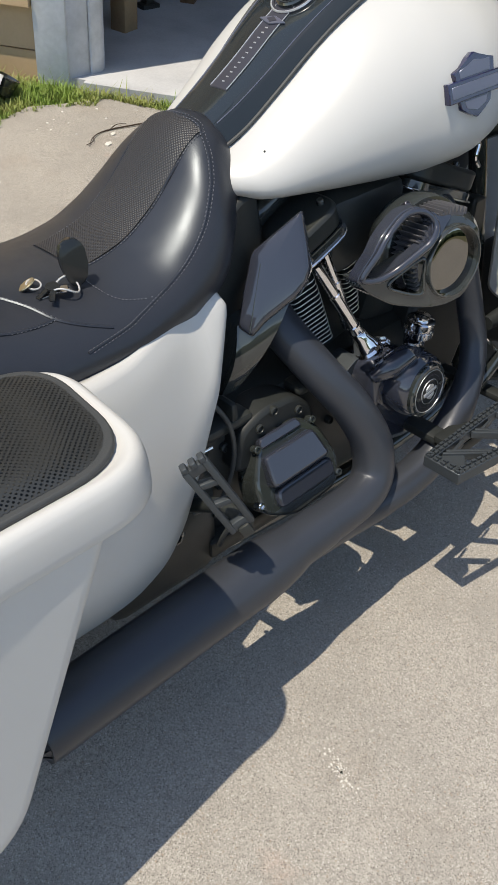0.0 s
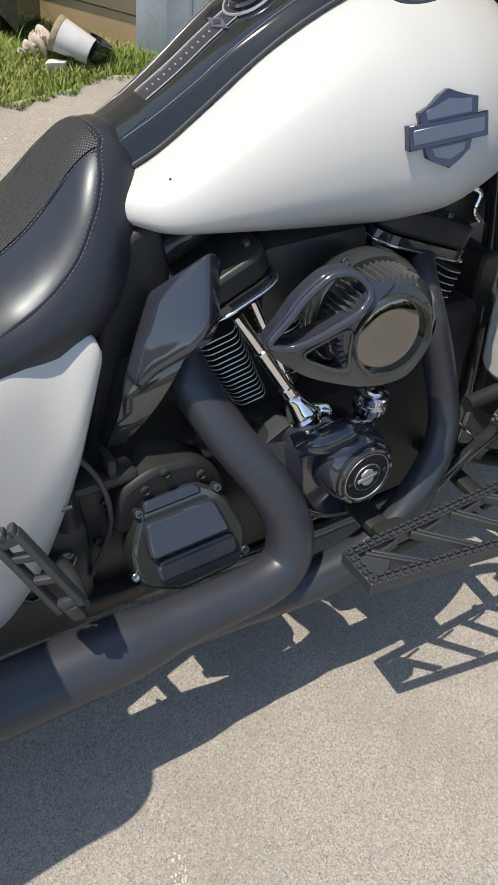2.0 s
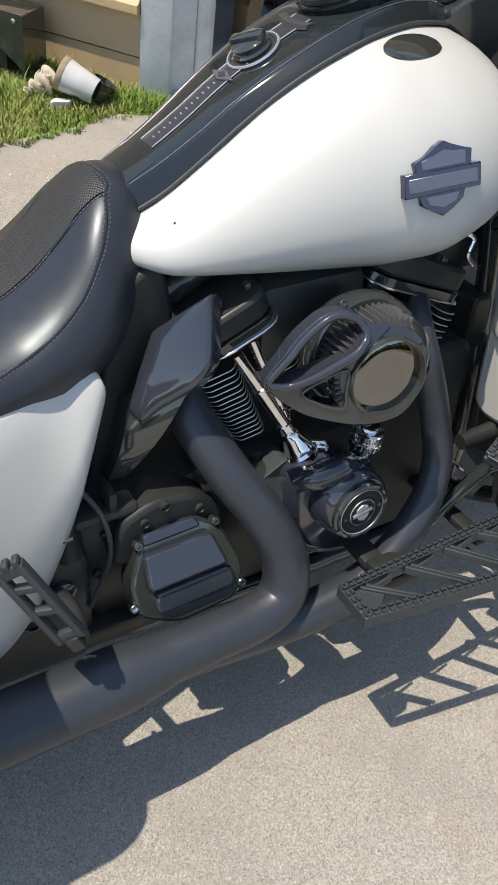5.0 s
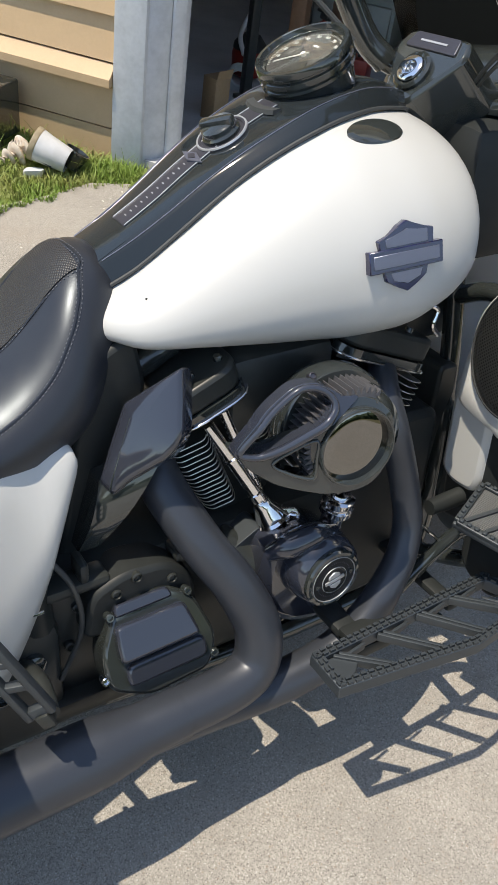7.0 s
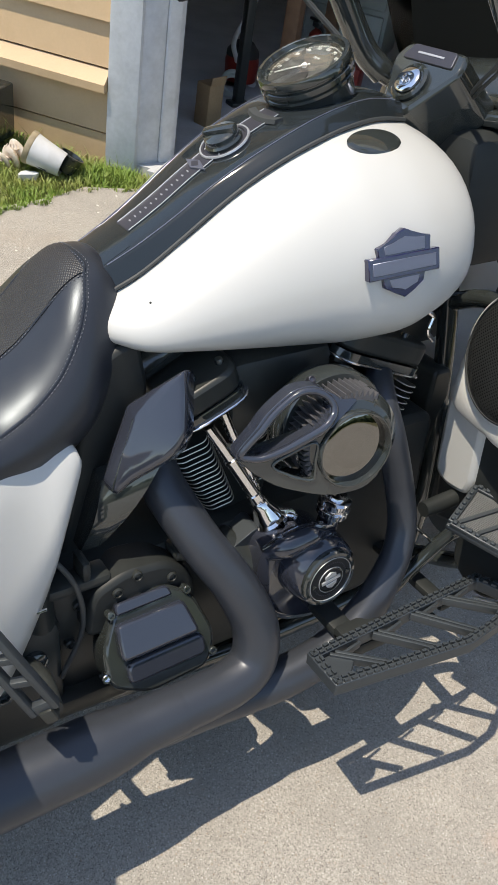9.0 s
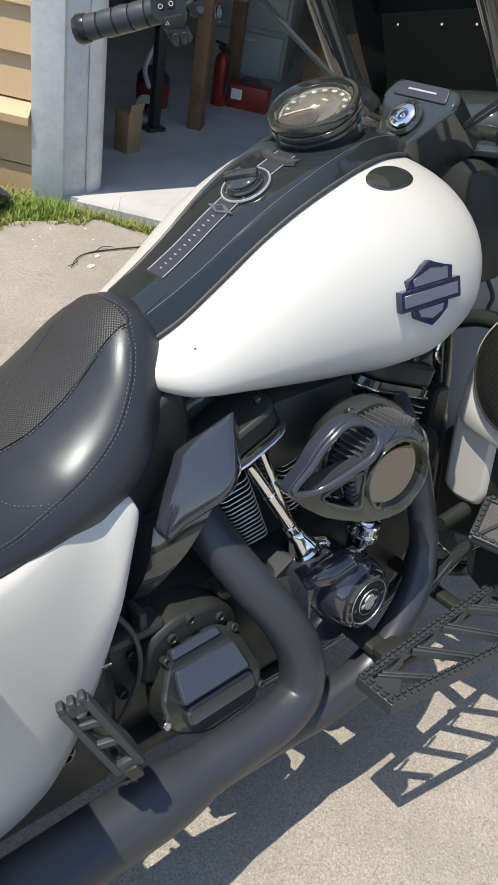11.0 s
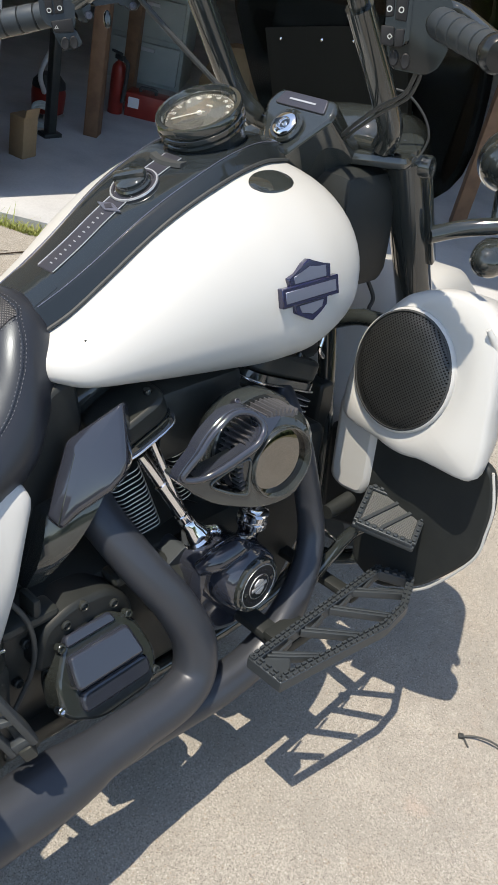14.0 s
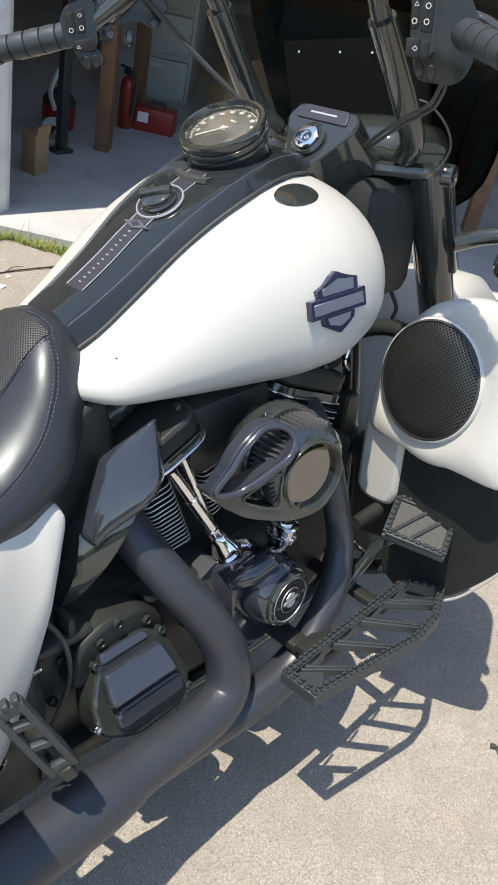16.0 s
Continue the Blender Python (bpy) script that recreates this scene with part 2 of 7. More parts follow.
CHIP = mat("white_chips", (0.62, 0.60, 0.55), 0.8)
BLUEPL = mat("blue_plastic", (0.03, 0.06, 0.20), 0.4)


# ---- mesh helpers ----
def part(name, bm, material, parent=None, label="", sharp=38.0, bevel=0.0):
    """Links a bmesh as one mesh object under a thing or a part; edges sharper than the angle stay crisp."""
    bmesh.ops.recalc_face_normals(bm, faces=bm.faces[:])
    limit = radians(sharp)
    for f in bm.faces:
        f.smooth = True
    for e in bm.edges:
        e.smooth = len(e.link_faces) == 2 and e.calc_face_angle(0.0) < limit
    me = bpy.data.meshes.new(name)
    bm.to_mesh(me)
    bm.free()
    me.materials.append(material)
    ob = new(name, me)
    ob.parent = parent
    if bevel:
        b = ob.modifiers.new("round", "BEVEL")
        b.width, b.segments, b.limit_method, b.angle_limit = bevel, 2, "ANGLE", radians(35)
    if label:
        tagged(ob, label)
    return ob


def smooth_path(pts, step=6):
    """Catmull-Rom points through pts."""
    pts = [Vector(p) for p in pts]
    ext = [2 * pts[0] - pts[1]] + pts + [2 * pts[-1] - pts[-2]]
    out = []
    for i in range(1, len(ext) - 2):
        p0, p1, p2, p3 = ext[i - 1:i + 3]
        for k in range(step):
            t = k / step
            out.append(0.5 * ((2 * p1) + (p2 - p0) * t + (2 * p0 - 5 * p1 + 4 * p2 - p3) * t * t + (3 * p1 - p0 - 3 * p2 + p3) * t ** 3))
    out.append(pts[-1])
    return out


def loft(bm, rings, close=True, caps=True):
    """Skins rings of equal length."""
    rows = [[bm.verts.new(p) for p in ring] for ring in rings]
    n = len(rows[0])
    for a, b in zip(rows, rows[1:]):
        for k in range(n if close else n - 1):
            bm.faces.new((a[k], a[(k + 1) % n], b[(k + 1) % n], b[k]))
    if caps and close:
        bm.faces.new(rows[0][::-1])
        bm.faces.new(rows[-1])
    return rows


def tube(bm, pts, radius, n=14, step=6, curved=True, caps=True):
    """A pipe along pts; radius is a number or one per point."""
    path = smooth_path(pts, step) if curved and len(pts) > 2 else [Vector(p) for p in pts]
    radii = [radius] * len(path)
    if not isinstance(radius, (int, float)):
        where = np.linspace(0, len(radius) - 1, len(path))
        radii = [float(v) for v in np.interp(where, range(len(radius)), radius)]
    tangent = [(path[min(i + 1, len(path) - 1)] - path[max(i - 1, 0)]).normalized() for i in range(len(path))]
    side = tangent[0].orthogonal().normalized()
    rings = []
    for p, t, r in zip(path, tangent, radii):
        side = (side - t * side.dot(t)).normalized()
        up = t.cross(side)
        rings.append([p + r * (math.cos(a) * side + math.sin(a) * up) for a in (2 * math.pi * k / n for k in range(n))])
    loft(bm, rings, True, caps)


def revolve(bm, profile, m, n=32, squash=1.0, closed=False):
    """Turns a profile of (radius, height) round z and places it by m; a closed profile makes a ring."""
    profile = profile + profile[:1] if closed else profile
    rings = [[m @ Vector((r * math.cos(a), squash * r * math.sin(a), h)) for a in (2 * math.pi * k / n for k in range(n))] for r, h in profile]
    loft(bm, rings, True, not closed)


def block(bm, lo, hi, m=Matrix(), bevel=0.0, segments=2):
    """A box between two corners, with rounded edges, placed by m."""
    (x0, y0, z0), (x1, y1, z1) = lo, hi
    v = [bm.verts.new(Vector(c)) for c in ((x0, y0, z0), (x1, y0, z0), (x1, y1, z0), (x0, y1, z0), (x0, y0, z1), (x1, y0, z1), (x1, y1, z1), (x0, y1, z1))]
    f = [bm.faces.new([v[k] for k in q]) for q in ((3, 2, 1, 0), (4, 5, 6, 7), (0, 1, 5, 4), (1, 2, 6, 5), (2, 3, 7, 6), (3, 0, 4, 7))]
    geom = set(v)
    if bevel:
        edges = {e for q in f for e in q.edges}
        made = bmesh.ops.bevel(bm, geom=list(edges), offset=bevel, segments=segments, affect="EDGES", profile=0.5)
        geom = {w for w in made["verts"]} | {w for w in v if w.is_valid}
    bmesh.ops.transform(bm, matrix=m, verts=list(geom))


def prism(bm, outline, m, lo, hi, bevel=0.0, segments=2):
    """An outline of (u, v) raised from lo to hi along the third axis of m."""
    a = [bm.verts.new(Vector((u, v, lo))) for u, v in outline]
    b = [bm.verts.new(Vector((u, v, hi))) for u, v in outline]
    n = len(a)
    faces = [bm.faces.new(a[::-1]), bm.faces.new(b)] + [bm.faces.new((a[k], a[(k + 1) % n], b[(k + 1) % n], b[k])) for k in range(n)]
    geom = set(a + b)
    if bevel:
        edges = {e for f in faces for e in f.edges}
        made = bmesh.ops.bevel(bm, geom=list(edges), offset=bevel, segments=segments, affect="EDGES", profile=0.5)
        geom = set(made["verts"]) | {w for w in a + b if w.is_valid}
    bmesh.ops.transform(bm, matrix=m, verts=list(geom))


def bar(bm, a, b, w, h, up=(0, 0, 1), bevel=0.0):
    """A straight bar of section w by h from a to b."""
    a, b = Vector(a), Vector(b)
    x = (b - a).normalized()
    y = Vector(up).cross(x).normalized()
    z = x.cross(y)
    m = Matrix((x, y, z)).transposed().to_4x4()
    m.translation = a
    block(bm, (0, -w / 2, -h / 2), ((b - a).length, w / 2, h / 2), m, bevel)


def axes(origin, x, y):
    """A frame at origin with its x along x and its z square to x and y."""
    x = Vector(x).normalized()
    z = x.cross(Vector(y)).normalized()
    m = Matrix((x, z.cross(x), z)).transposed().to_4x4()
    m.translation = Vector(origin)
    return m


def facing(origin, normal, up=(0, 0, 1)):
    """A frame at origin whose z is the normal and whose y leans to up."""
    z = Vector(normal).normalized()
    x = Vector(up).cross(z).normalized()
    m = Matrix((x, z.cross(x), z)).transposed().to_4x4()
    m.translation = Vector(origin)
    return m


def planar_uv(ob, m):
    """Lays metres of the plane of m out as the object's UV."""
    me = ob.data
    uv = me.uv_layers.new(name="metres")
    inv = m.inverted()
    for loop in me.loops:
        q = inv @ me.vertices[loop.vertex_index].co
        uv.data[loop.index].uv = (q.x, q.y)


def between(x, xs, ys):
    """A smooth monotone curve through (xs, ys)."""
    if xs[0] > xs[-1]:
        xs, ys = xs[::-1], ys[::-1]
    if x <= xs[0]:
        return ys[0]
    if x >= xs[-1]:
        return ys[-1]
    i = max(k for k in range(len(xs) - 1) if xs[k] <= x)
    slope = [(ys[k + 1] - ys[k]) / (xs[k + 1] - xs[k]) if 0 <= k < len(xs) - 1 else None for k in (i - 1, i, i + 1)]

    def tangent(p, q):
        if p is None or q is None:
            return p if q is None else q
        return 2 * p * q / (p + q) if p * q > 0 else 0.0

    h = xs[i + 1] - xs[i]
    t = (x - xs[i]) / h
    m0, m1 = tangent(slope[0], slope[1]), tangent(slope[1], slope[2])
    return (2 * t ** 3 - 3 * t * t + 1) * ys[i] + (t ** 3 - 2 * t * t + t) * h * m0 + (3 * t * t - 2 * t ** 3) * ys[i + 1] + (t ** 3 - t * t) * h * m1


def rounded(outline, r, n=5):
    """Rounds the corners of an outline."""
    out = []
    k = len(outline)
    for i in range(k):
        p, a, b = Vector(outline[i]), Vector(outline[i - 1]), Vector(outline[(i + 1) % k])
        ra = min(r, (a - p).length * 0.45, (b - p).length * 0.45)
        s, e = p + (a - p).normalized() * ra, p + (b - p).normalized() * ra
        for j in range(n + 1):
            t = j / n
            out.append(tuple((1 - t) ** 2 * s + 2 * t * (1 - t) * p + t * t * e))
    return out


# ---- setting ----
CORNER, ALONG, INTO = Vector((0.864, 2.165, 0)), Vector((0.616, -0.788, 0)), Vector((0.788, 0.616, 0))
HOUSE = Matrix((ALONG, INTO, Vector((0, 0, 1)))).transposed().to_4x4()
HOUSE.translation = CORNER

bm = bmesh.new()
block(bm, (-400, -400, -0.5), (400, 400, -0.03))
tagged(part("ground", bm, SOIL), "bare soil and dry lawn running to the horizon", "ground", kind="structure")

# unseen tree band behind the driveway, added to darken the horizon in reflections
bm = bmesh.new()
rings = []
rng_far = np.random.default_rng(5)
for a in np.linspace(165, 345, 90):
    r, top = 17 + rng_far.uniform(-0.8, 0.8), 2.6 + 0.8 * math.sin(a * 0.11) + rng_far.uniform(-0.5, 0.5)
    c, s = math.cos(radians(a)), math.sin(radians(a))
    rings.append([Vector((q * c, q * s, h)) for q, h in ((r + 3, -0.1), (r, -0.1), (r - 0.6, 0.5 * top), (r + 0.3, 0.9 * top), (r + 1.2, top), (r + 3, 0.8 * top))])
loft(bm, rings)
tagged(part("backdrop", bm, HEDGE), "unseen dark green tree band added to block the bright horizon", "backdrop", kind="structure")

bm = bmesh.new()
edge = [(-9, 1.55), (-1.2, 1.82), (0.08, 1.93), (0.40, 1.985), (0.584, 2.045), (0.743, 1.99), (0.883, 1.953), (0.951, 1.831), (1.013, 1.731), (1.12, 1.63), (1.27, 1.562), (4.57, -2.66), (3.5, -9), (-9, -9)]
prism(bm, edge[::-1], Matrix(), -0.14, 0.0)
drive = tagged(part("driveway", bm, CONCRETE), "sunlit worn concrete driveway with exposed aggregate", "driveway", kind="structure")

bm = bmesh.new()
block(bm, (0.052, -0.03, -0.1), (5.4, 0.155, 0.012), HOUSE)
block(bm, (-0.012, 0.004, -0.1), (0.052, 0.155, 0.010), HOUSE)
block(bm, (-5.9, 0.155, -0.1), (7.9, 6.0, 0.012), HOUSE)
tagged(part("garage_floor", bm, SLAB), "smooth grey concrete garage slab", "floor", kind="structure")

bm = bmesh.new()
block(bm, (-6, 0.03, -0.1), (-0.13, 0.2, 3.0), HOUSE)
block(bm, (4.9, 0.03, -0.1), (8, 0.2, 3.0), HOUSE)
block(bm, (-0.13, 0.03, 2.3), (4.9, 0.2, 3.0), HOUSE)
wall = tagged(part("wall_front", bm, SIDING), "beige lap-sided garage wall", "wall", kind="structure")
bm = bmesh.new()
block(bm, (-6, 6.0, -0.1), (8, 6.2, 3.0), HOUSE)
block(bm, (-6.1, 0.2, -0.1), (-5.9, 6.2, 3.0), HOUSE)
block(bm, (7.9, 0.2, -0.1), (8.1, 6.2, 3.0), HOUSE)
tagged(part("wall_back", bm, DARKWALL), "dim unfinished garage walls", "wall", kind="structure")
bm = bmesh.new()
block(bm, (-6.4, -0.35, 3.0), (8.4, 6.4, 3.2), HOUSE)
tagged(part("ceiling", bm, DARKWALL), "garage ceiling and roof deck", "ceiling", kind="structure")

bm = bmesh.new()
block(bm, (-0.140, -0.022, -0.02), (-0.010, 0.032, 2.3), HOUSE, 0.003)
trim = tagged(part("door_trim", bm, TRIM), "weathered white garage door trim board", "door trim", kind="structure")
bm = bmesh.new()
prism(bm, [(-0.013, -0.004), (0.046, 0.076), (0.046, 0.150), (-0.125, 0.150), (-0.125, 0.034), (-0.013, 0.034)], HOUSE, 0.0, 2.3, 0.0015, 1)
part("jamb_board", bm, TRIM, trim)
bm = bmesh.new()
prism(bm, [(0.048, 0.074), (0.060, 0.074), (0.087, 0.110), (0.087, 0.150), (0.048, 0.150)], HOUSE, 0.0, 2.3, 0.0015, 1)
part("stop_strip", bm, TRIM, trim)

# lap siding: one board above another, each tilted out at its foot
for k in range(16):
    z = 0.352 + 0.163 * k
    bm = bmesh.new()
    rings = []
    for u in (-5.9, -0.142):
        rings.append([HOUSE @ Vector((u, w, h)) for w, h in ((0.028, z), (-0.004, z), (0.0, z + 0.02), (0.020, z + 0.172), (0.028, z + 0.172))])
    loft(bm, rings)
    part("siding_board", bm, SIDING, wall)
bm = bmesh.new()
loft(bm, [[HOUSE @ Vector((u, w, h)) for w, h in ((0.028, 0.268), (-0.045, 0.268), (-0.045, 0.298), (-0.035, 0.305), (0.0, 0.345), (0.028, 0.345))] for u in (-5.9, -0.143)])
part("water_table", bm, SIDING, wall, "sloped beige drip ledge")
bm = bmesh.new()
loft(bm, [[HOUSE @ Vector((u, w, h)) for w, h in ((0.028, 0.10), (0.002, 0.10), (0.006, 0.266), (0.028, 0.266))] for u in (-5.9, -0.142)])
part("siding_board", bm, SIDING, wall)
bm = bmesh.new()
loft(bm, [[HOUSE @ Vector((u, w, h)) for w, h in ((0.028, -0.1), (0.010, -0.1), (0.008, 0.093), (0.028, 0.093))] for u in (-5.9, -0.142)])
part("skirt_board", bm, SIDING, wall)

# ---- motorcycle ----
LEAN = 8.0
bike = tagged(new("motorcycle"), "pearl white touring motorcycle with black trim leaning on its stand", "motorcycle")
bike.rotation_euler = (radians(-LEAN), 0, 0)
SIDE = axes((0, 0, 0), (1, 0, 0), (0, 0, 1))   # (u, v) lie along x and z, the third axis points to the bike's right

# tank
TX = (-0.285, -0.272, -0.25, -0.22, -0.14, -0.06, 0.02, 0.08, 0.14, 0.20, 0.25, 0.282, 0.304, 0.315)
TW = (0.045, 0.092, 0.122, 0.144, 0.171, 0.198, 0.220, 0.2345, 0.2385, 0.2290, 0.2110, 0.1770, 0.1238, 0.0600)
TT = (0.800, 0.812, 0.822, 0.836, 0.8945, 0.9575, 1.0010, 1.0185, 1.0226, 1.0151, 0.9990, 0.9800, 0.9540, 0.9200)
TB = (0.784, 0.769, 0.759, 0.7475, 0.7320, 0.7210, 0.7130, 0.7090, 0.7095, 0.7240, 0.7476, 0.7751, 0.8075, 0.8434)


def tank_shape(x):
    w, t, b = between(x, TX, TW), between(x, TX, TT), between(x, TX, TB)
    return w, t, b, b + 0.38 * (t - b)


def tank_ring(x, n=48):
    w, t, b, mid = tank_shape(x)
    ring = []
    for k in range(n):
        a = 2 * math.pi * k / n
        c, s = math.cos(a), math.sin(a)
        e = 2 / 2.2 if s > 0 else 2 / 2.3
        ring.append(Vector((x, w * math.copysign(abs(c) ** e, c), mid + ((t - mid) if s > 0 else (mid - b)) * math.copysign(abs(s) ** e, s))))
    return ring


def tank_top(x, y):
    w, t, b, mid = tank_shape(x)
    return mid + (t - mid) * max(0.0, 1 - (abs(y) / w) ** 2.2) ** (1 / 2.2)


def tank_side(x, z):
    w, t, b, mid = tank_shape(x)
    p, h = (2.2, t - mid) if z > mid else (2.3, mid - b)
    return w * max(0.0, 1 - (abs(z - mid) / h) ** p) ** (1 / p)


bm = bmesh.new()
loft(bm, [tank_ring(p.x) for p in smooth_path([(x, 0, 0) for x in TX], 4)])
tank = part("fuel_tank", bm, WHITE, bike, "pearl white teardrop fuel tank", 70)
bm = bmesh.new()
revolve(bm, [(0.0016, -0.001), (0.0016, 0.0006), (0.0008, 0.0009)], facing((-0.210, -tank_side(-0.210, 0.824), 0.824), (-0.2, -0.8, 0.5)), 8)
part("paint_chip", bm, DARK, tank)

# emblem on the tank side: plain shield and bar, purple edge, grey faces
p0 = Vector((0.099, -tank_side(0.099, 0.874) + 0.0015, 0.874))
du = Vector((0.06, -(tank_side(0.129, 0.874) - tank_side(0.069, 0.874)), 0.004)).normalized()
dv = Vector((0, -(tank_side(0.099, 0.904) - tank_side(0.099, 0.844)), 0.06)).normalized()
EM = axes(p0 + Vector((0, -0.001, 0)), du, dv)
TOPP = [(-0.039, 0.012), (-0.041, 0.026), (-0.026, 0.031), (-0.012, 0.041), (0.002, 0.047), (0.015, 0.041), (0.028, 0.035), (0.043, 0.033), (0.042, 0.012)]
LOWP = [(0.034, -0.012), (0.031, -0.026), (0.016, -0.035), (0.001, -0.044), (-0.015, -0.036), (-0.031, -0.027), (-0.034, -0.012)]
BARP = [(-0.056, -0.0145), (0.056, -0.0145), (0.056, 0.0145), (-0.056, 0.0145)]
bm = bmesh.new()
for shape, lift in ((TOPP[::-1], 0.0045), (LOWP[::-1], 0.0045), (BARP, 0.0062)):
    prism(bm, shape, EM, -0.012, lift, 0.0012, 1)
emblem = part("tank_emblem", bm, PURPLE, tank, "purple-edged shield emblem")


def shrink(shape, d):
    c = sum((Vector(p) for p in shape), Vector((0, 0))) / len(shape)
    return [tuple(Vector(p) - (Vector(p) - c).normalized() * d) for p in shape]


for shape, lift in ((shrink(TOPP, 0.0100)[::-1], 0.0050), (shrink(LOWP, 0.0105)[::-1], 0.0050), ([(-0.050, -0.0085), (0.050, -0.0085), (0.050, 0.0085), (-0.050, 0.0085)], 0.0068)):
    bm = bmesh.new()
    prism(bm, shape, EM, 0.001, lift, 0.0006, 1)
    part("emblem_face", bm, EMBLEM, tank)

for side in (-1, 1):
    bm = bmesh.new()
    rings = []
    for r, lift in ((0.0390, -0.006), (0.0388, 0.0010), (0.0376, 0.0020), (0.030, 0.0024), (0.018, 0.0027), (0.008, 0.0028), (0.0008, 0.0029)):
        turns = [2 * math.pi * k / 44 for k in range(44)]
        rings.append([Vector((0.120 + 1.12 * r * math.cos(a), side * (0.116 + 0.58 * r * math.sin(a)), tank_top(0.120 + 1.12 * r * math.cos(a), 0.116 + 0.58 * r * math.sin(a)) + lift)) for a in turns])
    loft(bm, rings)
    part("flush_cap", bm, BLACK, tank, "flush black fuel cap", 30)

# console on top of the tank
KX = (-0.262, -0.24, -0.20, -0.15, -0.10, -0.05, 0.0, 0.05, 0.10, 0.15, 0.20, 0.235)
KW = (0.058, 0.061, 0.066, 0.0715, 0.0775, 0.084, 0.089, 0.090, 0.083, 0.073, 0.060, 0.040)
KE = tuple(tank_top(x, w) + 0.004 for x, w in zip(KX, KW))
KC = (0.846, 0.858, 0.880, 0.911, 0.946, 0.977, 1.003, 1.025, 1.038, 1.044, 1.040, 1.030)


def console_top(x, y):
    w, e, c = between(x, KX, KW), between(x, KX, KE), between(x, KX, KC)
    u = min(1.0, abs(y) / w)
    drop = 0.16 * (u / 0.78) ** 2 if u < 0.78 else 0.16 + 0.84 * (u - 0.78) / 0.22
    return e + (c - e) * (1 - drop)


bm = bmesh.new()
rings = []
for p in smooth_path([(x, 0, 0) for x in KX], 3):
    w, e = between(p.x, KX, KW), between(p.x, KX, KE)
    ring = [Vector((p.x, -w - 0.002, e - 0.05)), Vector((p.x, -w - 0.002, e - 0.002))]
    ring += [Vector((p.x, w * u, console_top(p.x, w * u) + 0.002)) for u in (-0.98, -0.90, -0.84, -0.79, -0.76, -0.6, -0.4, -0.2, 0.2, 0.4, 0.6, 0.76, 0.79, 0.84, 0.90, 0.98)]
    ring += [Vector((p.x, w + 0.002, e - 0.002)), Vector((p.x, w + 0.002, e - 0.05))]
    rings.append(ring)
loft(bm, rings)
console = part("tank_console", bm, CONSOLE, bike, "gloss black console along the tank top", 24)
for side in (-1, 1):
    bm = bmesh.new()
    tube(bm, [(x, side * (between(x, KX, KW) + 0.003), between(x, KX, KE) + 0.0) for x in KX[1:]], 0.0028, 8)
    part("edge_moulding", bm, RUBBER, console)
    # thin grey tube drawing the highlight along the console's bend
    bm = bmesh.new()
    tube(bm, [(x, side * 0.775 * between(x, KX, KW), console_top(x, 0.775 * between(x, KX, KW)) + 0.0022) for x in KX[1:-1]], 0.0008, 6)
    part("pinstripe", bm, EMBLEM, console)


def on_console(bm, x0, x1, y0, y1, lift, n=8):
    """A strip that follows the console."""
    rings = []
    for x in np.linspace(x0, x1, n):
        ys = np.linspace(y0, y1, 5)
        top = [Vector((x, y, console_top(x, y) + 0.002 + lift)) for y in ys]
        rings.append(top + [Vector((x, y, console_top(x, y) - 0.004)) for y in ys[::-1]])
    loft(bm, rings)


bm = bmesh.new()
on_console(bm, -0.196, 0.03, -0.018, 0.018, 0.0015, 14)
plate = part("trim_plate", bm, TRIMPLATE, console, "brushed dark insert with pressed ribs")
for y in (-0.0175, 0.0175):
    bm = bmesh.new()
    tube(bm, [(x, y, console_top(x, y) + 0.0038) for x in np.linspace(-0.195, 0.028, 14)], 0.0008, 6)
    part("bright_edge", bm, SILVER, plate)
for k in range(12):
    x = -0.186 + 0.0078 * k
    bm = bmesh.new()
    on_console(bm, x, x + 0.0012, -0.0025, 0.0025, 0.0022, 2)
    part("rib", bm, SILVER, plate)
bm = bmesh.new()
on_console(bm, -0.262, -0.206, -0.044, 0.044, 0.0006, 8)
part("rear_flap", bm, CONSOLE, console, "black leather flap before the saddle")
m = facing((-0.088, 0.0, console_top(-0.088, 0) + 0.004), (-0.5, 0, 0.87), (1, 0, 0))
bm = bmesh.new()
prism(bm, [(-0.027, 0), (0.0, -0.0085), (0.027, 0), (0.0, 0.0085)], m, -0.002, 0.002, 0.0008, 1)
diamond = part("nameplate", bm, EMBLEM, console, "small silver diamond nameplate")
bm = bmesh.new()
prism(bm, [(-0.010, -0.0), (0, -0.0055), (0.010, 0), (0, 0.0055)], m, 0.001, 0.0028)
part("nameplate_centre", bm, TRIMPLATE, diamond)
FC = facing((-0.043, 0, console_top(-0.043, 0) + 0.002), (-0.50, 0, 0.866), (1, 0, 0))
bm = bmesh.new()
revolve(bm, [(0.037, -0.004), (0.037, 0.0025), (0.035, 0.0035), (0.031, 0.0035), (0.030, 0.0015)], FC, 40)
ring = part("cap_ring", bm, TRIMPLATE, console, "engraved ring round the filler")
bm = bmesh.new()
revolve(bm, [(0.0372, 0.002), (0.0362, 0.0042), (0.0345, 0.0042), (0.0335, 0.002)], FC, 40, closed=True)
part("bright_edge", bm, SILVER, ring)
bm = bmesh.new()
revolve(bm, [(0.027, 0.0), (0.027, 0.006), (0.0245, 0.009), (0.0245, 0.016), (0.021, 0.019), (0.002, 0.020)], FC, 32)
knob = part("fuel_knob", bm, BLACK, console, "gloss black fuel filler knob")
bm = bmesh.new()
block(bm, (-0.025, -0.0085, 0.006), (0.025, 0.0085, 0.026), FC @ pose(0, 0, 0, 0, 0, 35), 0.005)
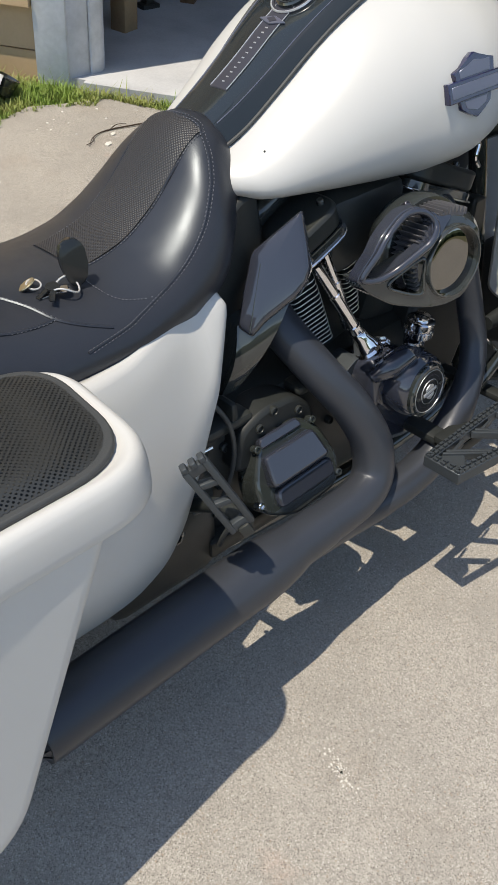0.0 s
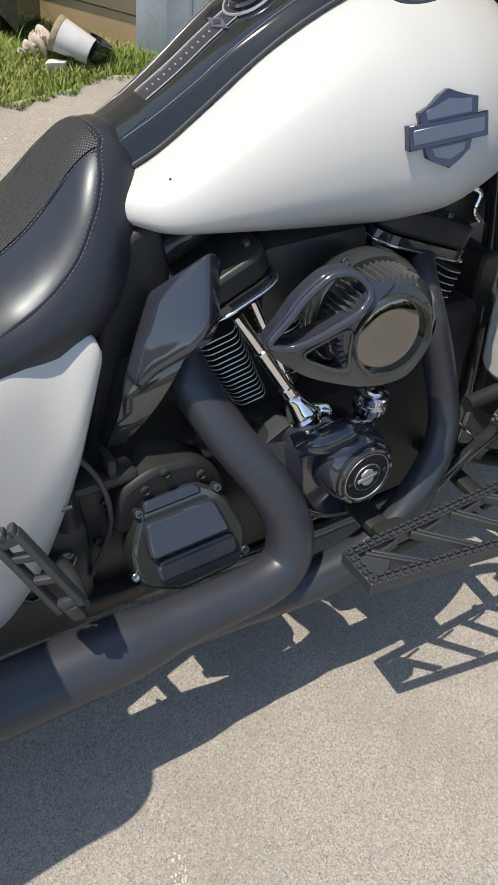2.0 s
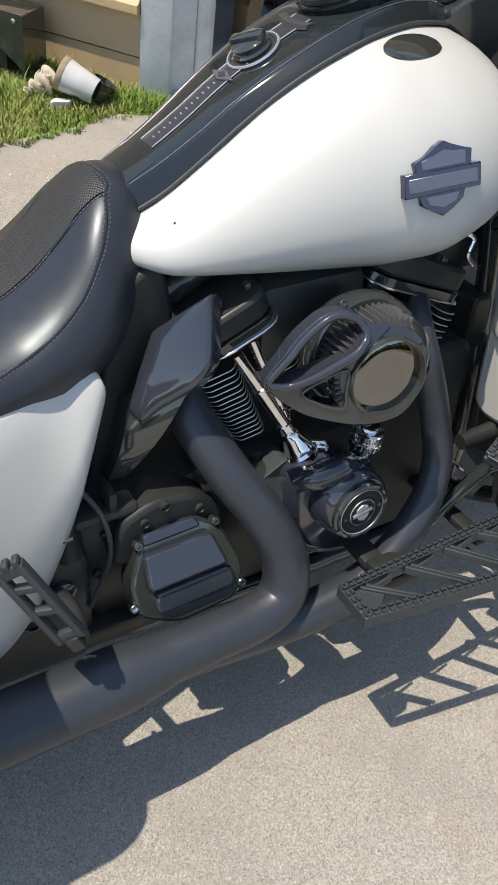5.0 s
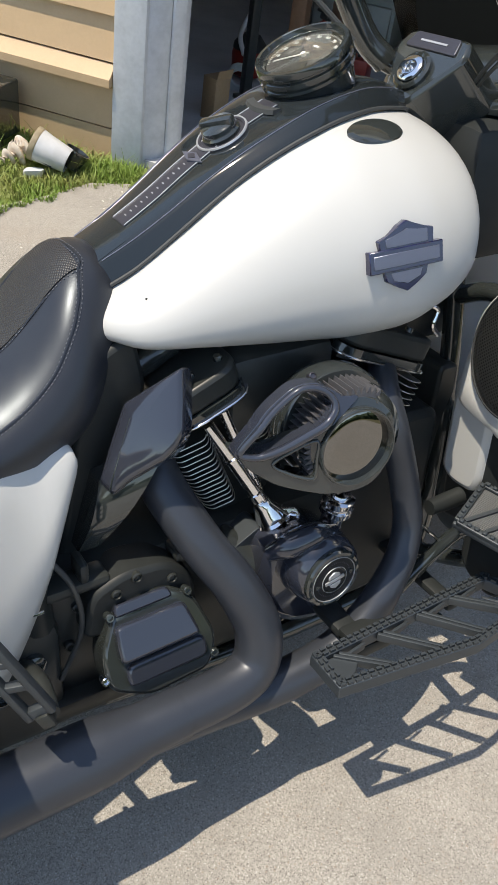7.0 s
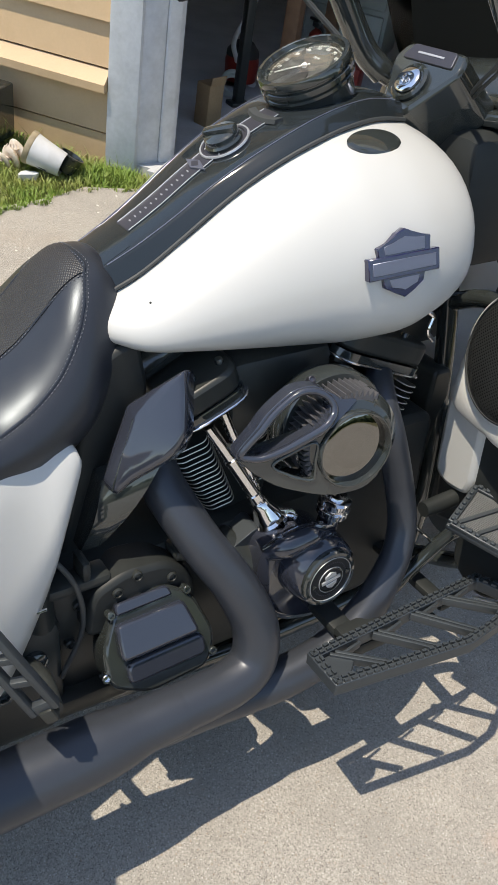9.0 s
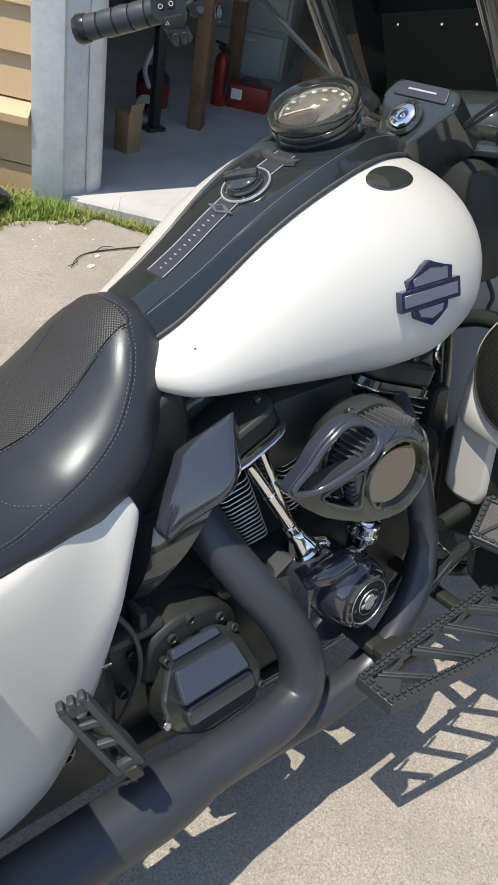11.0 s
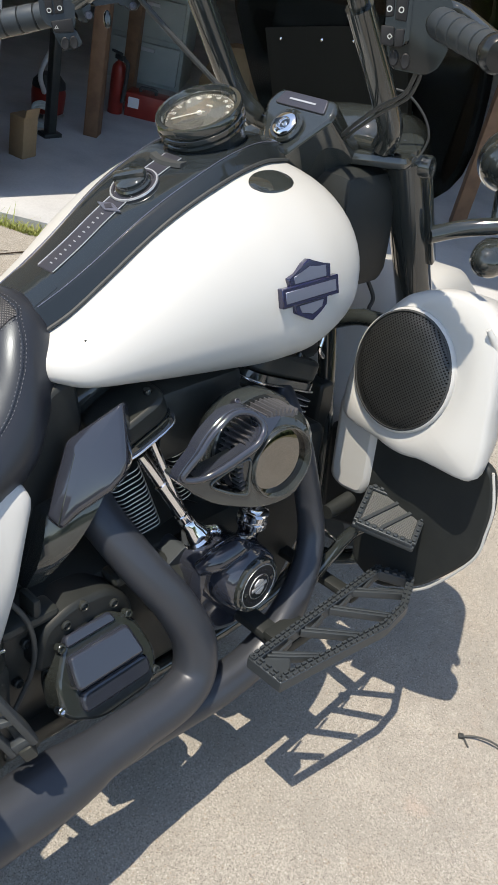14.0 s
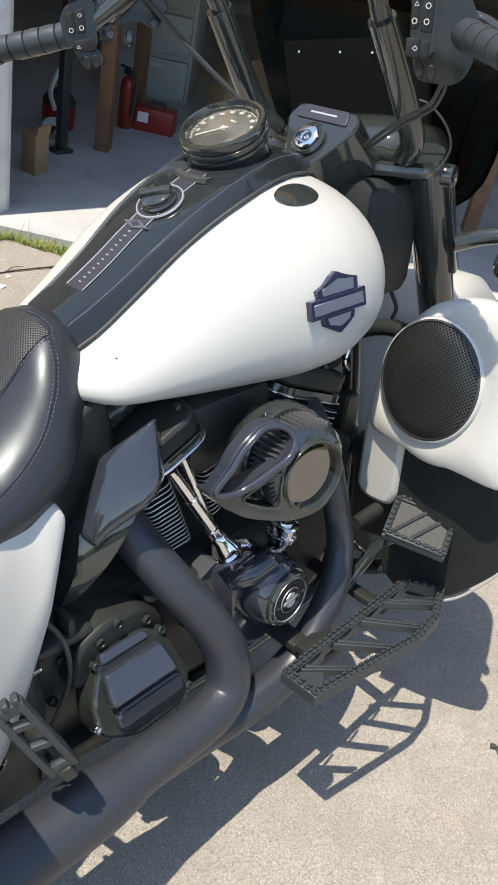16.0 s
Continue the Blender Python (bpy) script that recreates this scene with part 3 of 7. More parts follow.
part("knob_grip", bm, BLACK, knob)
bm = bmesh.new()
rings = []
for u in np.linspace(-0.034, 0.034, 9):
    x = 0.012 + 6.0 * u * u
    z = console_top(x, u) + 0.006
    rings.append([Vector((x - 0.007, u, z - 0.006)), Vector((x - 0.006, u, z)), Vector((x + 0.006, u, z + 0.002)), Vector((x + 0.009, u, z - 0.006))])
loft(bm, rings)
part("switch_tab", bm, RUBBER, console)

# speedometer
SP = facing((0.087, 0.010, 1.070), (-0.45, 0.0, 0.893), (1, 0, 0))
bm = bmesh.new()
revolve(bm, [(0.058, -0.05), (0.062, -0.022), (0.0665, -0.016), (0.0665, -0.012), (0.0635, -0.010), (0.0635, -0.008), (0.0675, -0.006), (0.0675, -0.001), (0.0640, 0.001), (0.0640, 0.003), (0.0670, 0.005), (0.0670, 0.012), (0.0655, 0.015), (0.0600, 0.0155), (0.0575, 0.006), (0.0540, 0.0)], SP, 64)
speedo = part("speedometer", bm, BLACK, bike, "round speedometer with a stepped gloss black bezel", 30)
bm = bmesh.new()
revolve(bm, [(0.053, 0.0), (0.053, 0.0015), (0.001, 0.0016)], SP, 48)
DIAL = mat("grey_dial", (0.034, 0.035, 0.035), 0.6, spec=0.1)
dial = part("dial", bm, DIAL, speedo, "dark dial with light figures")
bm = bmesh.new()
revolve(bm, [(0.036, 0.0012), (0.036, 0.0022), (0.001, 0.0023)], SP, 40)
GREYDIAL = mat("grey_dial_centre", (0.055, 0.056, 0.056), 0.6, spec=0.1)
part("dial_centre", bm, GREYDIAL, speedo)
for k in range(1, 13):
    a = radians(222 - 21.5 * k)
    curve = bpy.data.curves.new("dial_number", "FONT")
    curve.body, curve.size, curve.align_x, curve.align_y, curve.extrude = str(10 * k), 0.0080, "CENTER", "CENTER", 0.0002
    curve.materials.append(DIALPRINT)
    ob = new("dial_number", curve)
    ob.parent = speedo
    ob.matrix_local = SP @ pose(0.0435 * math.cos(a), 0.0435 * math.sin(a), 0.0024)
curve = bpy.data.curves.new("dial_unit", "FONT")
curve.body, curve.size, curve.align_x, curve.align_y, curve.extrude = "MPH", 0.006, "CENTER", "CENTER", 0.0002
curve.materials.append(DIALPRINT)
ob = new("dial_unit", curve)
ob.parent = speedo
ob.matrix_local = SP @ pose(0, 0.021, 0.0028)
bm = bmesh.new()
for k in range(61):
    a = radians(222 - 4.3 * k)
    block(bm, (0.049, -0.0003, 0.0018), (0.0525, 0.0003, 0.0021), SP @ pose(0, 0, 0, 0, 0, math.degrees(a)))
part("tick_marks", bm, DIALPRINT, speedo)
bm = bmesh.new()
block(bm, (-0.008, -0.0006, 0.004), (0.043, 0.0006, 0.0050), SP @ pose(0, 0, 0, 0, 0, 224))
revolve(bm, [(0.0035, 0.003), (0.0035, 0.006), (0.001, 0.0065)], SP, 16)
part("needle", bm, DIALPRINT, speedo)
bm = bmesh.new()
revolve(bm, [(0.022, 0.0018), (0.022, 0.0030), (0.001, 0.0032)], SP @ pose(0, -0.022, 0), 36)
part("odometer_window", bm, TIMERFACE, speedo, "round black display")
bm = bmesh.new()
revolve(bm, [(0.055, 0.0085), (0.055, 0.0105), (0.03, 0.0125), (0.001, 0.0130)], SP, 40)
glass = part("gauge_glass", bm, GLASS, speedo)
glass.visible_shadow = False

# seat
SX = (-0.221, -0.225, -0.235, -0.254, -0.275, -0.29, -0.31, -0.34, -0.38, -0.43, -0.50, -0.62, -0.75, -0.95)
SW = (0.048, 0.066, 0.084, 0.104, 0.120, 0.133, 0.146, 0.157, 0.165, 0.171, 0.180, 0.186, 0.184, 0.165)
ST = (0.838, 0.849, 0.860, 0.866, 0.863, 0.855, 0.838, 0.805, 0.767, 0.737, 0.724, 0.738, 0.772, 0.790)
SB = (0.792, 0.783, 0.768, 0.750, 0.734, 0.720, 0.708, 0.694, 0.682, 0.670, 0.660, 0.660, 0.670, 0.690)


def seat_top(x, y, lift=0.0):
    w, t, b = between(x, SX, SW), between(x, SX, ST), between(x, SX, SB)
    return b + (t - b) * max(0.0, 1 - (abs(y) / w) ** 2.35) ** 0.56 + lift


def seat_ring(x):
    w, b = between(x, SX, SW), between(x, SX, SB)
    pts = [Vector((x, -w * math.cos(math.pi * k / 32), 0)) for k in range(33)]
    for p in pts:
        p.z = seat_top(x, p.y)
    low = ((0.985, 0.012), (0.95, 0.030), (0.88, 0.046), (0.78, 0.062), (0.60, 0.085))
    return pts + [Vector((x, w * f, b - d)) for f, d in low] + [Vector((x, -w * f, b - d)) for f, d in low[::-1]]


bm = bmesh.new()
loft(bm, [seat_ring(p.x) for p in smooth_path([(x, 0, 0) for x in SX], 4)])
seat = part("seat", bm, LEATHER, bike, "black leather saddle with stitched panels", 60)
IX = (-0.274, -0.30, -0.36, -0.42, -0.48, -0.50)
IW = (0.0530, 0.0530, 0.0530, 0.0520, 0.0525, 0.051)
bm = bmesh.new()
rings = []
for x in np.linspace(-0.274, -0.50, 24):
    w = between(x, IX, IW)
    rings.append([Vector((x, y, seat_top(x, y, 0.0022))) for y in np.linspace(-w, w, 13)])
loft(bm, rings, False, False)
insert = part("woven_insert", bm, WEAVE, seat, "textured black insert", 60)
uv = insert.data.uv_layers.new(name="metres")
for loop in insert.data.loops:
    v = insert.data.vertices[loop.vertex_index].co
    uv.data[loop.index].uv = ((v.x * 1.35 + v.y) * 0.7071, (v.y - v.x * 1.35) * 0.7071)


def stitch_line(path, dash, gap, off=0.0):
    """Single stitches along a seam of (x, y) on the saddle."""
    pts = smooth_path([(x, y, seat_top(x, y, 0.0018)) for x, y in path], 10)
    bm, run, on = bmesh.new(), 0.0, []
    for a, b in zip(pts, pts[1:]):
        n = max(1, int((b - a).length / 0.001))
        for k in range(n):
            q = a.lerp(b, k / n)
            q = Vector((q.x, q.y, seat_top(q.x, q.y, 0.0012)))
            run += (b - a).length / n
            if run % (dash + gap) < dash:
                on.append(q)
            elif len(on) > 1:
                tube(bm, [on[0], on[-1]], 0.0007, 5, curved=False)
                on = []
            else:
                on = []
    return bm


OUTER = [(-0.274, 0.040), (-0.272, 0.0), (-0.268, -0.038), (-0.275, -0.054), (-0.285, -0.079), (-0.294, -0.093), (-0.306, -0.107), (-0.328, -0.123), (-0.350, -0.133), (-0.388, -0.143), (-0.435, -0.151), (-0.476, -0.160), (-0.505, -0.167), (-0.57, -0.177)]
INNER = [(-0.277, -0.055), (-0.32, -0.0545), (-0.37, -0.055), (-0.42, -0.0535), (-0.466, -0.054), (-0.50, -0.052)]
for name, line in (("outer_seam", OUTER), ("inner_seam", INNER), ("inner_seam", [(x, -y) for x, y in INNER])):
    bm = bmesh.new()
    tube(bm, [(x, y, seat_top(x, y, -0.0002)) for x, y in line], 0.0020, 6)
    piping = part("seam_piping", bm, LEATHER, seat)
    for shift in ((-0.0022, 0.0), (0.0042, -0.0022)) if name == "outer_seam" else ((0.0042, -0.0012),):
        bm = stitch_line([(x + shift[0], y + shift[1] * (1 if y < 0 else -1)) for x, y in line], 0.0034, 0.0026)
        part("stitches", bm, STITCH, piping)
bm = stitch_line([(-0.505, -0.052), (-0.502, -0.10), (-0.490, -0.130), (-0.462, -0.146), (-0.442, -0.151)], 0.003, 0.002)
part("stitches", bm, STITCH, seat)
for line in ([(-0.64, -0.055), (-0.621, -0.075), (-0.601, -0.102), (-0.582, -0.132), (-0.555, -0.149), (-0.521, -0.162)], [(-0.70, -0.128), (-0.657, -0.134), (-0.633, -0.135), (-0.604, -0.134), (-0.585, -0.131)]):
    bm = bmesh.new()
    tube(bm, [(x, y, seat_top(x, y, 0.0)) for x, y in line], 0.0024, 6)
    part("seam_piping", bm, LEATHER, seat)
    bm = stitch_line([(x + 0.004, y - 0.002) for x, y in line], 0.0034, 0.0026)
    part("stitches", bm, STITCH, seat)

# side covers, both sides alike
CX = (-0.3305, -0.333, -0.338, -0.346, -0.362, -0.39, -0.43, -0.48, -0.53, -0.60, -0.68, -0.78)
CT = (0.650, 0.659, 0.666, 0.671, 0.674, 0.672, 0.667, 0.658, 0.651, 0.654, 0.668, 0.690)
CB = (0.638, 0.628, 0.614, 0.592, 0.548, 0.476, 0.396, 0.325, 0.292, 0.282, 0.285, 0.290)
CY = (-0.160, -0.162, -0.164, -0.167, -0.172, -0.180, -0.192, -0.208, -0.222, -0.236, -0.243, -0.245)
for side in (1, -1):
    bm = bmesh.new()
    rings = []
    for p in smooth_path([(x, 0, 0) for x in CX], 4):
        t, b, y = between(p.x, CX, CT), between(p.x, CX, CB), between(p.x, CX, CY)
        h = t - b
        f = min(1.0, max(0.0, -0.3305 - p.x) / 0.05)
        yi = y + 0.034 + 0.040 * f
        shape = [(yi, t - 0.5 * h), (yi, t - 0.12 * h), (y + 0.022 + 0.030 * f, t - 0.01 * h), (y + 0.012 + 0.022 * f, t), (y + 0.004 + 0.020 * f, t - min(0.012, 0.12 * h)), (y + 0.012 * f, t - min(0.06, 0.25 * h)), (y - 0.012 * f, b + 0.5 * h), (y - 0.020 * f, b + 0.25 * h), (y - 0.008 * f, b + 0.06 * h), (y + 0.006, b + min(0.012, 0.03 * h)), (y + 0.02, b), (yi, b + 0.05 * h)]
        rings.append([Vector((p.x, side * q[0], q[1])) for q in shape])
    loft(bm, rings)
    part("side_cover", bm, WHITE, bike, "pearl white side cover", 65)

# saddlebags
def inset(shape, d):
    """A closed outline drawn in by d."""
    pts = [Vector(p) for p in shape]
    area = sum(a.x * b.y - b.x * a.y for a, b in zip(pts, pts[1:] + pts[:1]))
    out = []
    for k, p in enumerate(pts):
        t = pts[(k + 1) % len(pts)] - pts[k - 1]
        n = Vector((-t.y, t.x)).normalized() * (1 if area > 0 else -1)
        out.append(tuple(p + n * d))
    return out


for side in (1, -1):
    flip = Matrix.Diagonal((1, side, 1, 1))
    bm = bmesh.new()
    face = rounded([(-0.692, 0.692), (-0.885, 0.275), (-1.0, 0.235), (-1.32, 0.26), (-1.32, 0.692)], 0.05, 6)
    loft(bm, [[flip @ Vector((-1.0 + f * (x + 1.0), -y, 0.47 + f * (z - 0.47))) for x, z in face] for y, f in ((0.21, 0.985), (0.225, 1.0), (0.398, 1.0), (0.412, 0.992), (0.421, 0.973), (0.426, 0.945), (0.428, 0.905), (0.428, 0.88), (0.428, 0.6), (0.428, 0.3), (0.428, 0.02))])
    bag = part("saddlebag", bm, WHITE, bike, "pearl white hard saddlebag", 60)
    bm = bmesh.new()
    edge = rounded([(-0.615, -0.180), (-0.632, -0.428), (-1.33, -0.445), (-1.33, -0.16)], 0.085, 10)
    loft(bm, [[flip @ Vector((x, y, z)) for x, y in inset(edge, d)] for z, d in ((0.651, 0.014), (0.643, 0.006), (0.6425, 0.002), (0.646, 0.0), (0.656, 0.0), (0.672, 0.0008), (0.686, 0.003), (0.695, 0.0065), (0.6995, 0.0115), (0.7005, 0.0165), (0.6990, 0.0215), (0.6965, 0.0260), (0.6955, 0.0320))])
    part("lid", bm, WHITE, bag, "white lid with a speaker cut into it", 60)
    bm = bmesh.new()
    prism(bm, rounded([(-0.638, -0.177), (-0.655, -0.402), (-1.3, -0.414), (-1.3, -0.172)], 0.083, 10), flip, 0.695, 0.7035)
    part("speaker_rim", bm, RUBBER, bag, "black rubber rim", 40, 0.003)
    bm = bmesh.new()
    shape = rounded([(-0.647, -0.185), (-0.664, -0.393), (-1.29, -0.405), (-1.29, -0.180)], 0.08, 10)
    cx, cy = -0.98, -0.29
    rings = [[flip @ Vector((cx + (x - cx) * f, cy + (y - cy) * f, 0.7040 + 0.010 * (1 - f ** 4))) for x, y in shape] for f in (1.0, 0.97, 0.93, 0.85, 0.7, 0.4, 0.05)]
    loft(bm, rings, True, False)
    ob = part("speaker_grille", bm, GRILLE, bag, "domed perforated speaker grille", 60)
    planar_uv(ob, Matrix())

# exhaust
bm = bmesh.new()
tube(bm, [(-0.150, -0.04, 0.610), (-0.192, -0.085, 0.590), (-0.204, -0.128, 0.562), (-0.192, -0.165, 0.524), (-0.168, -0.205, 0.474), (-0.132, -0.238, 0.412), (-0.106, -0.262, 0.342), (-0.114, -0.278, 0.284), (-0.160, -0.287, 0.262), (-0.265, -0.289, 0.257)], (0.033, 0.033, 0.033, 0.033, 0.033, 0.034, 0.036, 0.037, 0.037, 0.037), 28, 10)
part("rear_header", bm, SATIN, bike, "satin black rear exhaust header")
bm = bmesh.new()
tube(bm, [(-0.247, -0.289, 0.257), (-0.251, -0.289, 0.257), (-0.31, -0.289, 0.255), (-0.345, -0.289, 0.252), (-0.40, -0.289, 0.250), (-0.60, -0.29, 0.246), (-0.785, -0.291, 0.242), (-0.795, -0.291, 0.242), (-0.796, -0.291, 0.242), (-0.780, -0.291, 0.242)], (0.0372, 0.0382, 0.0400, 0.0455, 0.0500, 0.050, 0.050, 0.047, 0.042, 0.040), 28)
part("muffler", bm, SATIN, bike, "satin black slip-on muffler")
bm = bmesh.new()
tube(bm, [(0.20, -0.10, 0.66), (0.140, -0.19, 0.645), (0.138, -0.225, 0.60), (0.158, -0.234, 0.535), (0.173, -0.241, 0.478), (0.177, -0.254, 0.424), (0.160, -0.270, 0.378), (0.126, -0.284, 0.336), (0.085, -0.291, 0.288), (0.030, -0.292, 0.245), (-0.046, -0.289, 0.225), (-0.126, -0.282, 0.217), (-0.20, -0.282, 0.225), (-0.28, -0.286, 0.237), (-0.36, -0.289, 0.247)], (0.0235, 0.0235, 0.0235, 0.0235, 0.0235, 0.0240, 0.0250, 0.0270, 0.0310, 0.0335, 0.0340, 0.0335, 0.0330, 0.0330, 0.0300), 28, 8)
part("front_header", bm, SATIN, bike, "satin black front exhaust header")

# engine
CRANK = Vector((-0.032, -0.065, 0.408))
# straight outer flanks; the fins are cut away round the pushrod tubes
REAR_FIN = rounded([(-0.070, 0.102), (-0.072, -0.064), (-0.064, -0.077), (-0.020, -0.087), (-0.010, -0.070), (0.000, -0.034), (0.034, -0.034), (0.044, -0.080), (0.072, -0.084), (0.092, -0.060), (0.100, 0.102)], 0.009, 4)[::-1]
FRONT_FIN = rounded([(-0.094, 0.102), (-0.094, -0.040), (-0.078, -0.078), (-0.056, -0.097), (-0.028, -0.100), (-0.008, -0.086), (0.002, -0.030), (0.070, -0.030), (0.080, -0.090), (0.112, -0.088), (0.116, 0.102)], 0.016, 6)[::-1]
for name, tilt, ahead in (("rear_cylinder", -22.5, 0.0), ("front_cylinder", 22.5, 0.085)):
    m = Matrix.Translation(CRANK + Vector((ahead, 0, 0))) @ pose(0, 0, 0, 0, tilt, 0)
    bm = bmesh.new()
    block(bm, (-0.062, -0.056, 0.03), (0.062, 0.082, 0.29), m, 0.03)
    cyl = part(name, bm, DARK, bike, "black finned engine cylinder")
    for k in range(15):
        z = (0.090 if tilt < 0 else 0.118) + 0.0103 * k
        f = 0.78 + 0.22 * min(1.0, k / 10)
        shape = [(u * f, v * (0.5 + 0.5 * f)) for u, v in (REAR_FIN if tilt < 0 else FRONT_FIN)]
        bm = bmesh.new()
        prism(bm, shape, m, z, z + 0.0020)
        fin = part("cooling_fin", bm, DARK, cyl)
        bm = bmesh.new()
        edge_line = [m @ Vector((x * 1.003, y * 1.003, z + 0.0011)) for x, y in shape]
        tube(bm, edge_line + edge_line[:1], 0.0010, 5, curved=False)
        part("bright_fin_edge", bm, FIN, cyl)
    back, fore, drop = (0.052, 0.068, -0.006) if tilt < 0 else (0.094, 0.096, 0.0)
    m = m @ pose(0, 0, drop)
    for lo, hi, grow in ((0.281, 0.2850, 0.002),):
        bm = bmesh.new()
        prism(bm, rounded([(-back - grow, -0.104 - grow), (fore + grow, -0.104 - grow), (fore + grow, 0.09), (-back - grow, 0.09)], 0.038), m, lo, hi)
        part("rocker_gasket_trim", bm, CHROME, cyl, "chrome rocker trim", 40, 0.0015)
    bm = bmesh.new()
    prism(bm, rounded([(-back, -0.102), (fore - 0.002, -0.102), (fore - 0.002, 0.088), (-back, 0.088)], 0.036), m, 0.285, 0.297)
    part("rocker_base", bm, BLACK, cyl)
    bm = bmesh.new()
    prism(bm, rounded([(-back, -0.100), (fore - 0.004, -0.100), (fore - 0.004, 0.088), (-back, 0.088)], 0.035), m, 0.2985, 0.335)
    rock = part("rocker_box", bm, DARK, cyl, "satin black rocker box", 40, 0.006)
    for u in (0.0, 0.045):
        bm = bmesh.new()
        revolve(bm, [(0.0065, 0.328), (0.0065, 0.339), (0.005, 0.342)], m @ pose(u, -0.07, 0), 12)
        part("rocker_bolt", bm, BLACK, cyl)

for name, foot, head in (("pushrod_tube", (-0.053, -0.178, 0.490), (-0.138, -0.150, 0.640)), ("pushrod_tube", (-0.050, -0.150, 0.50), (-0.106, -0.136, 0.648)), ("pushrod_tube", (0.070, -0.170, 0.54), (0.120, -0.150, 0.65)), ("pushrod_tube", (0.085, -0.175, 0.54), (0.150, -0.160, 0.64))):
    a, b = Vector(foot), Vector(head)
    bm = bmesh.new()
    tube(bm, [a, a.lerp(b, 0.08), a.lerp(b, 0.085), a.lerp(b, 0.17), a.lerp(b, 0.18), a.lerp(b, 0.58), a.lerp(b, 0.585), a.lerp(b, 0.61), a.lerp(b, 0.62), b], (0.0125, 0.0125, 0.0118, 0.0118, 0.0098, 0.0098, 0.0112, 0.0112, 0.0088, 0.0088), 18, curved=False)
    part(name, bm, CHROME, bike, "chrome pushrod tube")
for x, s in ((-0.046, 1),):
    m = axes((x, -0.192, 0.470), (1, 0, 0.18 * -s), (0, 0.45, 1))
    bm = bmesh.new()
    prism(bm, rounded([(0.000, -0.030), (0.018, -0.036), (0.052, -0.004), (0.046, 0.014), (-0.010, 0.020)], 0.008), m, -0.02, 0.006)
    lifter = part("lifter_block", bm, CHROME, bike, "chrome lifter block", 40, 0.003)
    bm = bmesh.new()
    LT = facing((-0.045, -0.181, 0.474), (-0.085, 0.028, 0.150))
    revolve(bm, [(0.027, -0.020), (0.027, -0.010), (0.023, -0.006), (0.0205, 0.004), (0.0150, 0.020), (0.0145, 0.028), (0.0125, 0.031)], LT, 28)
    part("lifter_tower", bm, CHROME, lifter, "", 30)
    for u, v in ((0.014, -0.026), (0.040, 0.002)):
        bm = bmesh.new()
        revolve(bm, [(0.0058, 0.004), (0.0058, 0.012), (0.004, 0.013), (0.003, 0.010)], m @ pose(u, v, 0), 12)
        part("bolt", bm, CHROME, lifter)

bm = bmesh.new()
block(bm, (-0.40, -0.155, 0.17), (0.15, 0.17, 0.46), Matrix(), 0.04)
case = part("crankcase", bm, DARK, bike, "black crankcase and gearbox")
bm = bmesh.new()
prism(bm, rounded([(0.10, 0.20), (0.22, 0.20), (0.30, 0.36), (0.30, 0.56), (0.16, 0.56), (0.10, 0.46)], 0.03), SIDE, -0.10, 0.165)
part("front_casting", bm, CAST, case, "", 40, 0.012)
bm = bmesh.new()
prism(bm, rounded([(0.315, 0.24), (0.355, 0.24), (0.385, 0.44), (0.375, 0.60), (0.335, 0.60)], 0.012), SIDE, -0.12, 0.115)
part("oil_cooler", bm, DARK, bike, "black finned oil cooler behind the downtubes", 40, 0.006)
bm = bmesh.new()
prism(bm, rounded([(-0.072, 0.455), (-0.008, 0.465), (0.058, 0.432), (0.105, 0.362), (0.108, 0.295), (0.045, 0.258), (-0.04, 0.282), (-0.085, 0.37)], 0.035), SIDE, 0.15, 0.235)
cam_cover = part("cam_cover", bm, BLUEGLOSS, bike, "gloss black cam cover", 40, 0.016)
bm = bmesh.new()
revolve(bm, [(0.062, 0.0), (0.060, 0.03), (0.054, 0.052), (0.049, 0.056)], facing((0.009, -0.222, 0.402), (0.03, -1, 0.05)), 48)
part("cam_cover_nose", bm, BLUEGLOSS, cam_cover)
bm = bmesh.new()
tube(bm, [(-0.070, -0.225, 0.437), (-0.045, -0.24, 0.454), (-0.008, -0.245, 0.464), (0.04, -0.235, 0.447)], (0.012, 0.02, 0.02, 0.012), 14)
part("cam_cover_rib", bm, BLUEGLOSS, cam_cover)
TM = facing((0.010, -0.278, 0.4015), (0.03, -1, 0.05))
bm = bmesh.new()
revolve(bm, [(0.0490, -0.004), (0.0490, 0.006), (0.0465, 0.009), (0.0425, 0.010), (0.0395, 0.0085), (0.0385, 0.0072), (0.034, 0.0078), (0.0235, 0.0088), (0.023, 0.0100), (0.0205, 0.0106), (0.020, 0.0092), (0.001, 0.0094)], TM, 56)
timer = part("timer_cover", bm, BLACK, bike, "round gloss black timer cover with a silver mark", 30)
bm = bmesh.new()
revolve(bm, [(0.0380, 0.0065), (0.0375, 0.0080), (0.0240, 0.0090)], TM, 56)
part("timer_face", bm, TIMERFACE, timer, "satin black ring face", 60)
bm = bmesh.new()
revolve(bm, [(0.0200, 0.0086), (0.0195, 0.0097), (0.001, 0.0098)], TM, 40)
part("timer_centre", bm, TIMERFACE, timer, "", 60)
bm = bmesh.new()
revolve(bm, [(0.0397, 0.0090), (0.0394, 0.0102), (0.0388, 0.0102), (0.0385, 0.0085)], TM, 56, closed=True)
part("bright_edge", bm, SILVER, timer)
bm = bmesh.new()
revolve(bm, [(0.0232, 0.0096), (0.0230, 0.0105), (0.0224, 0.0107)], TM, 48, closed=True)
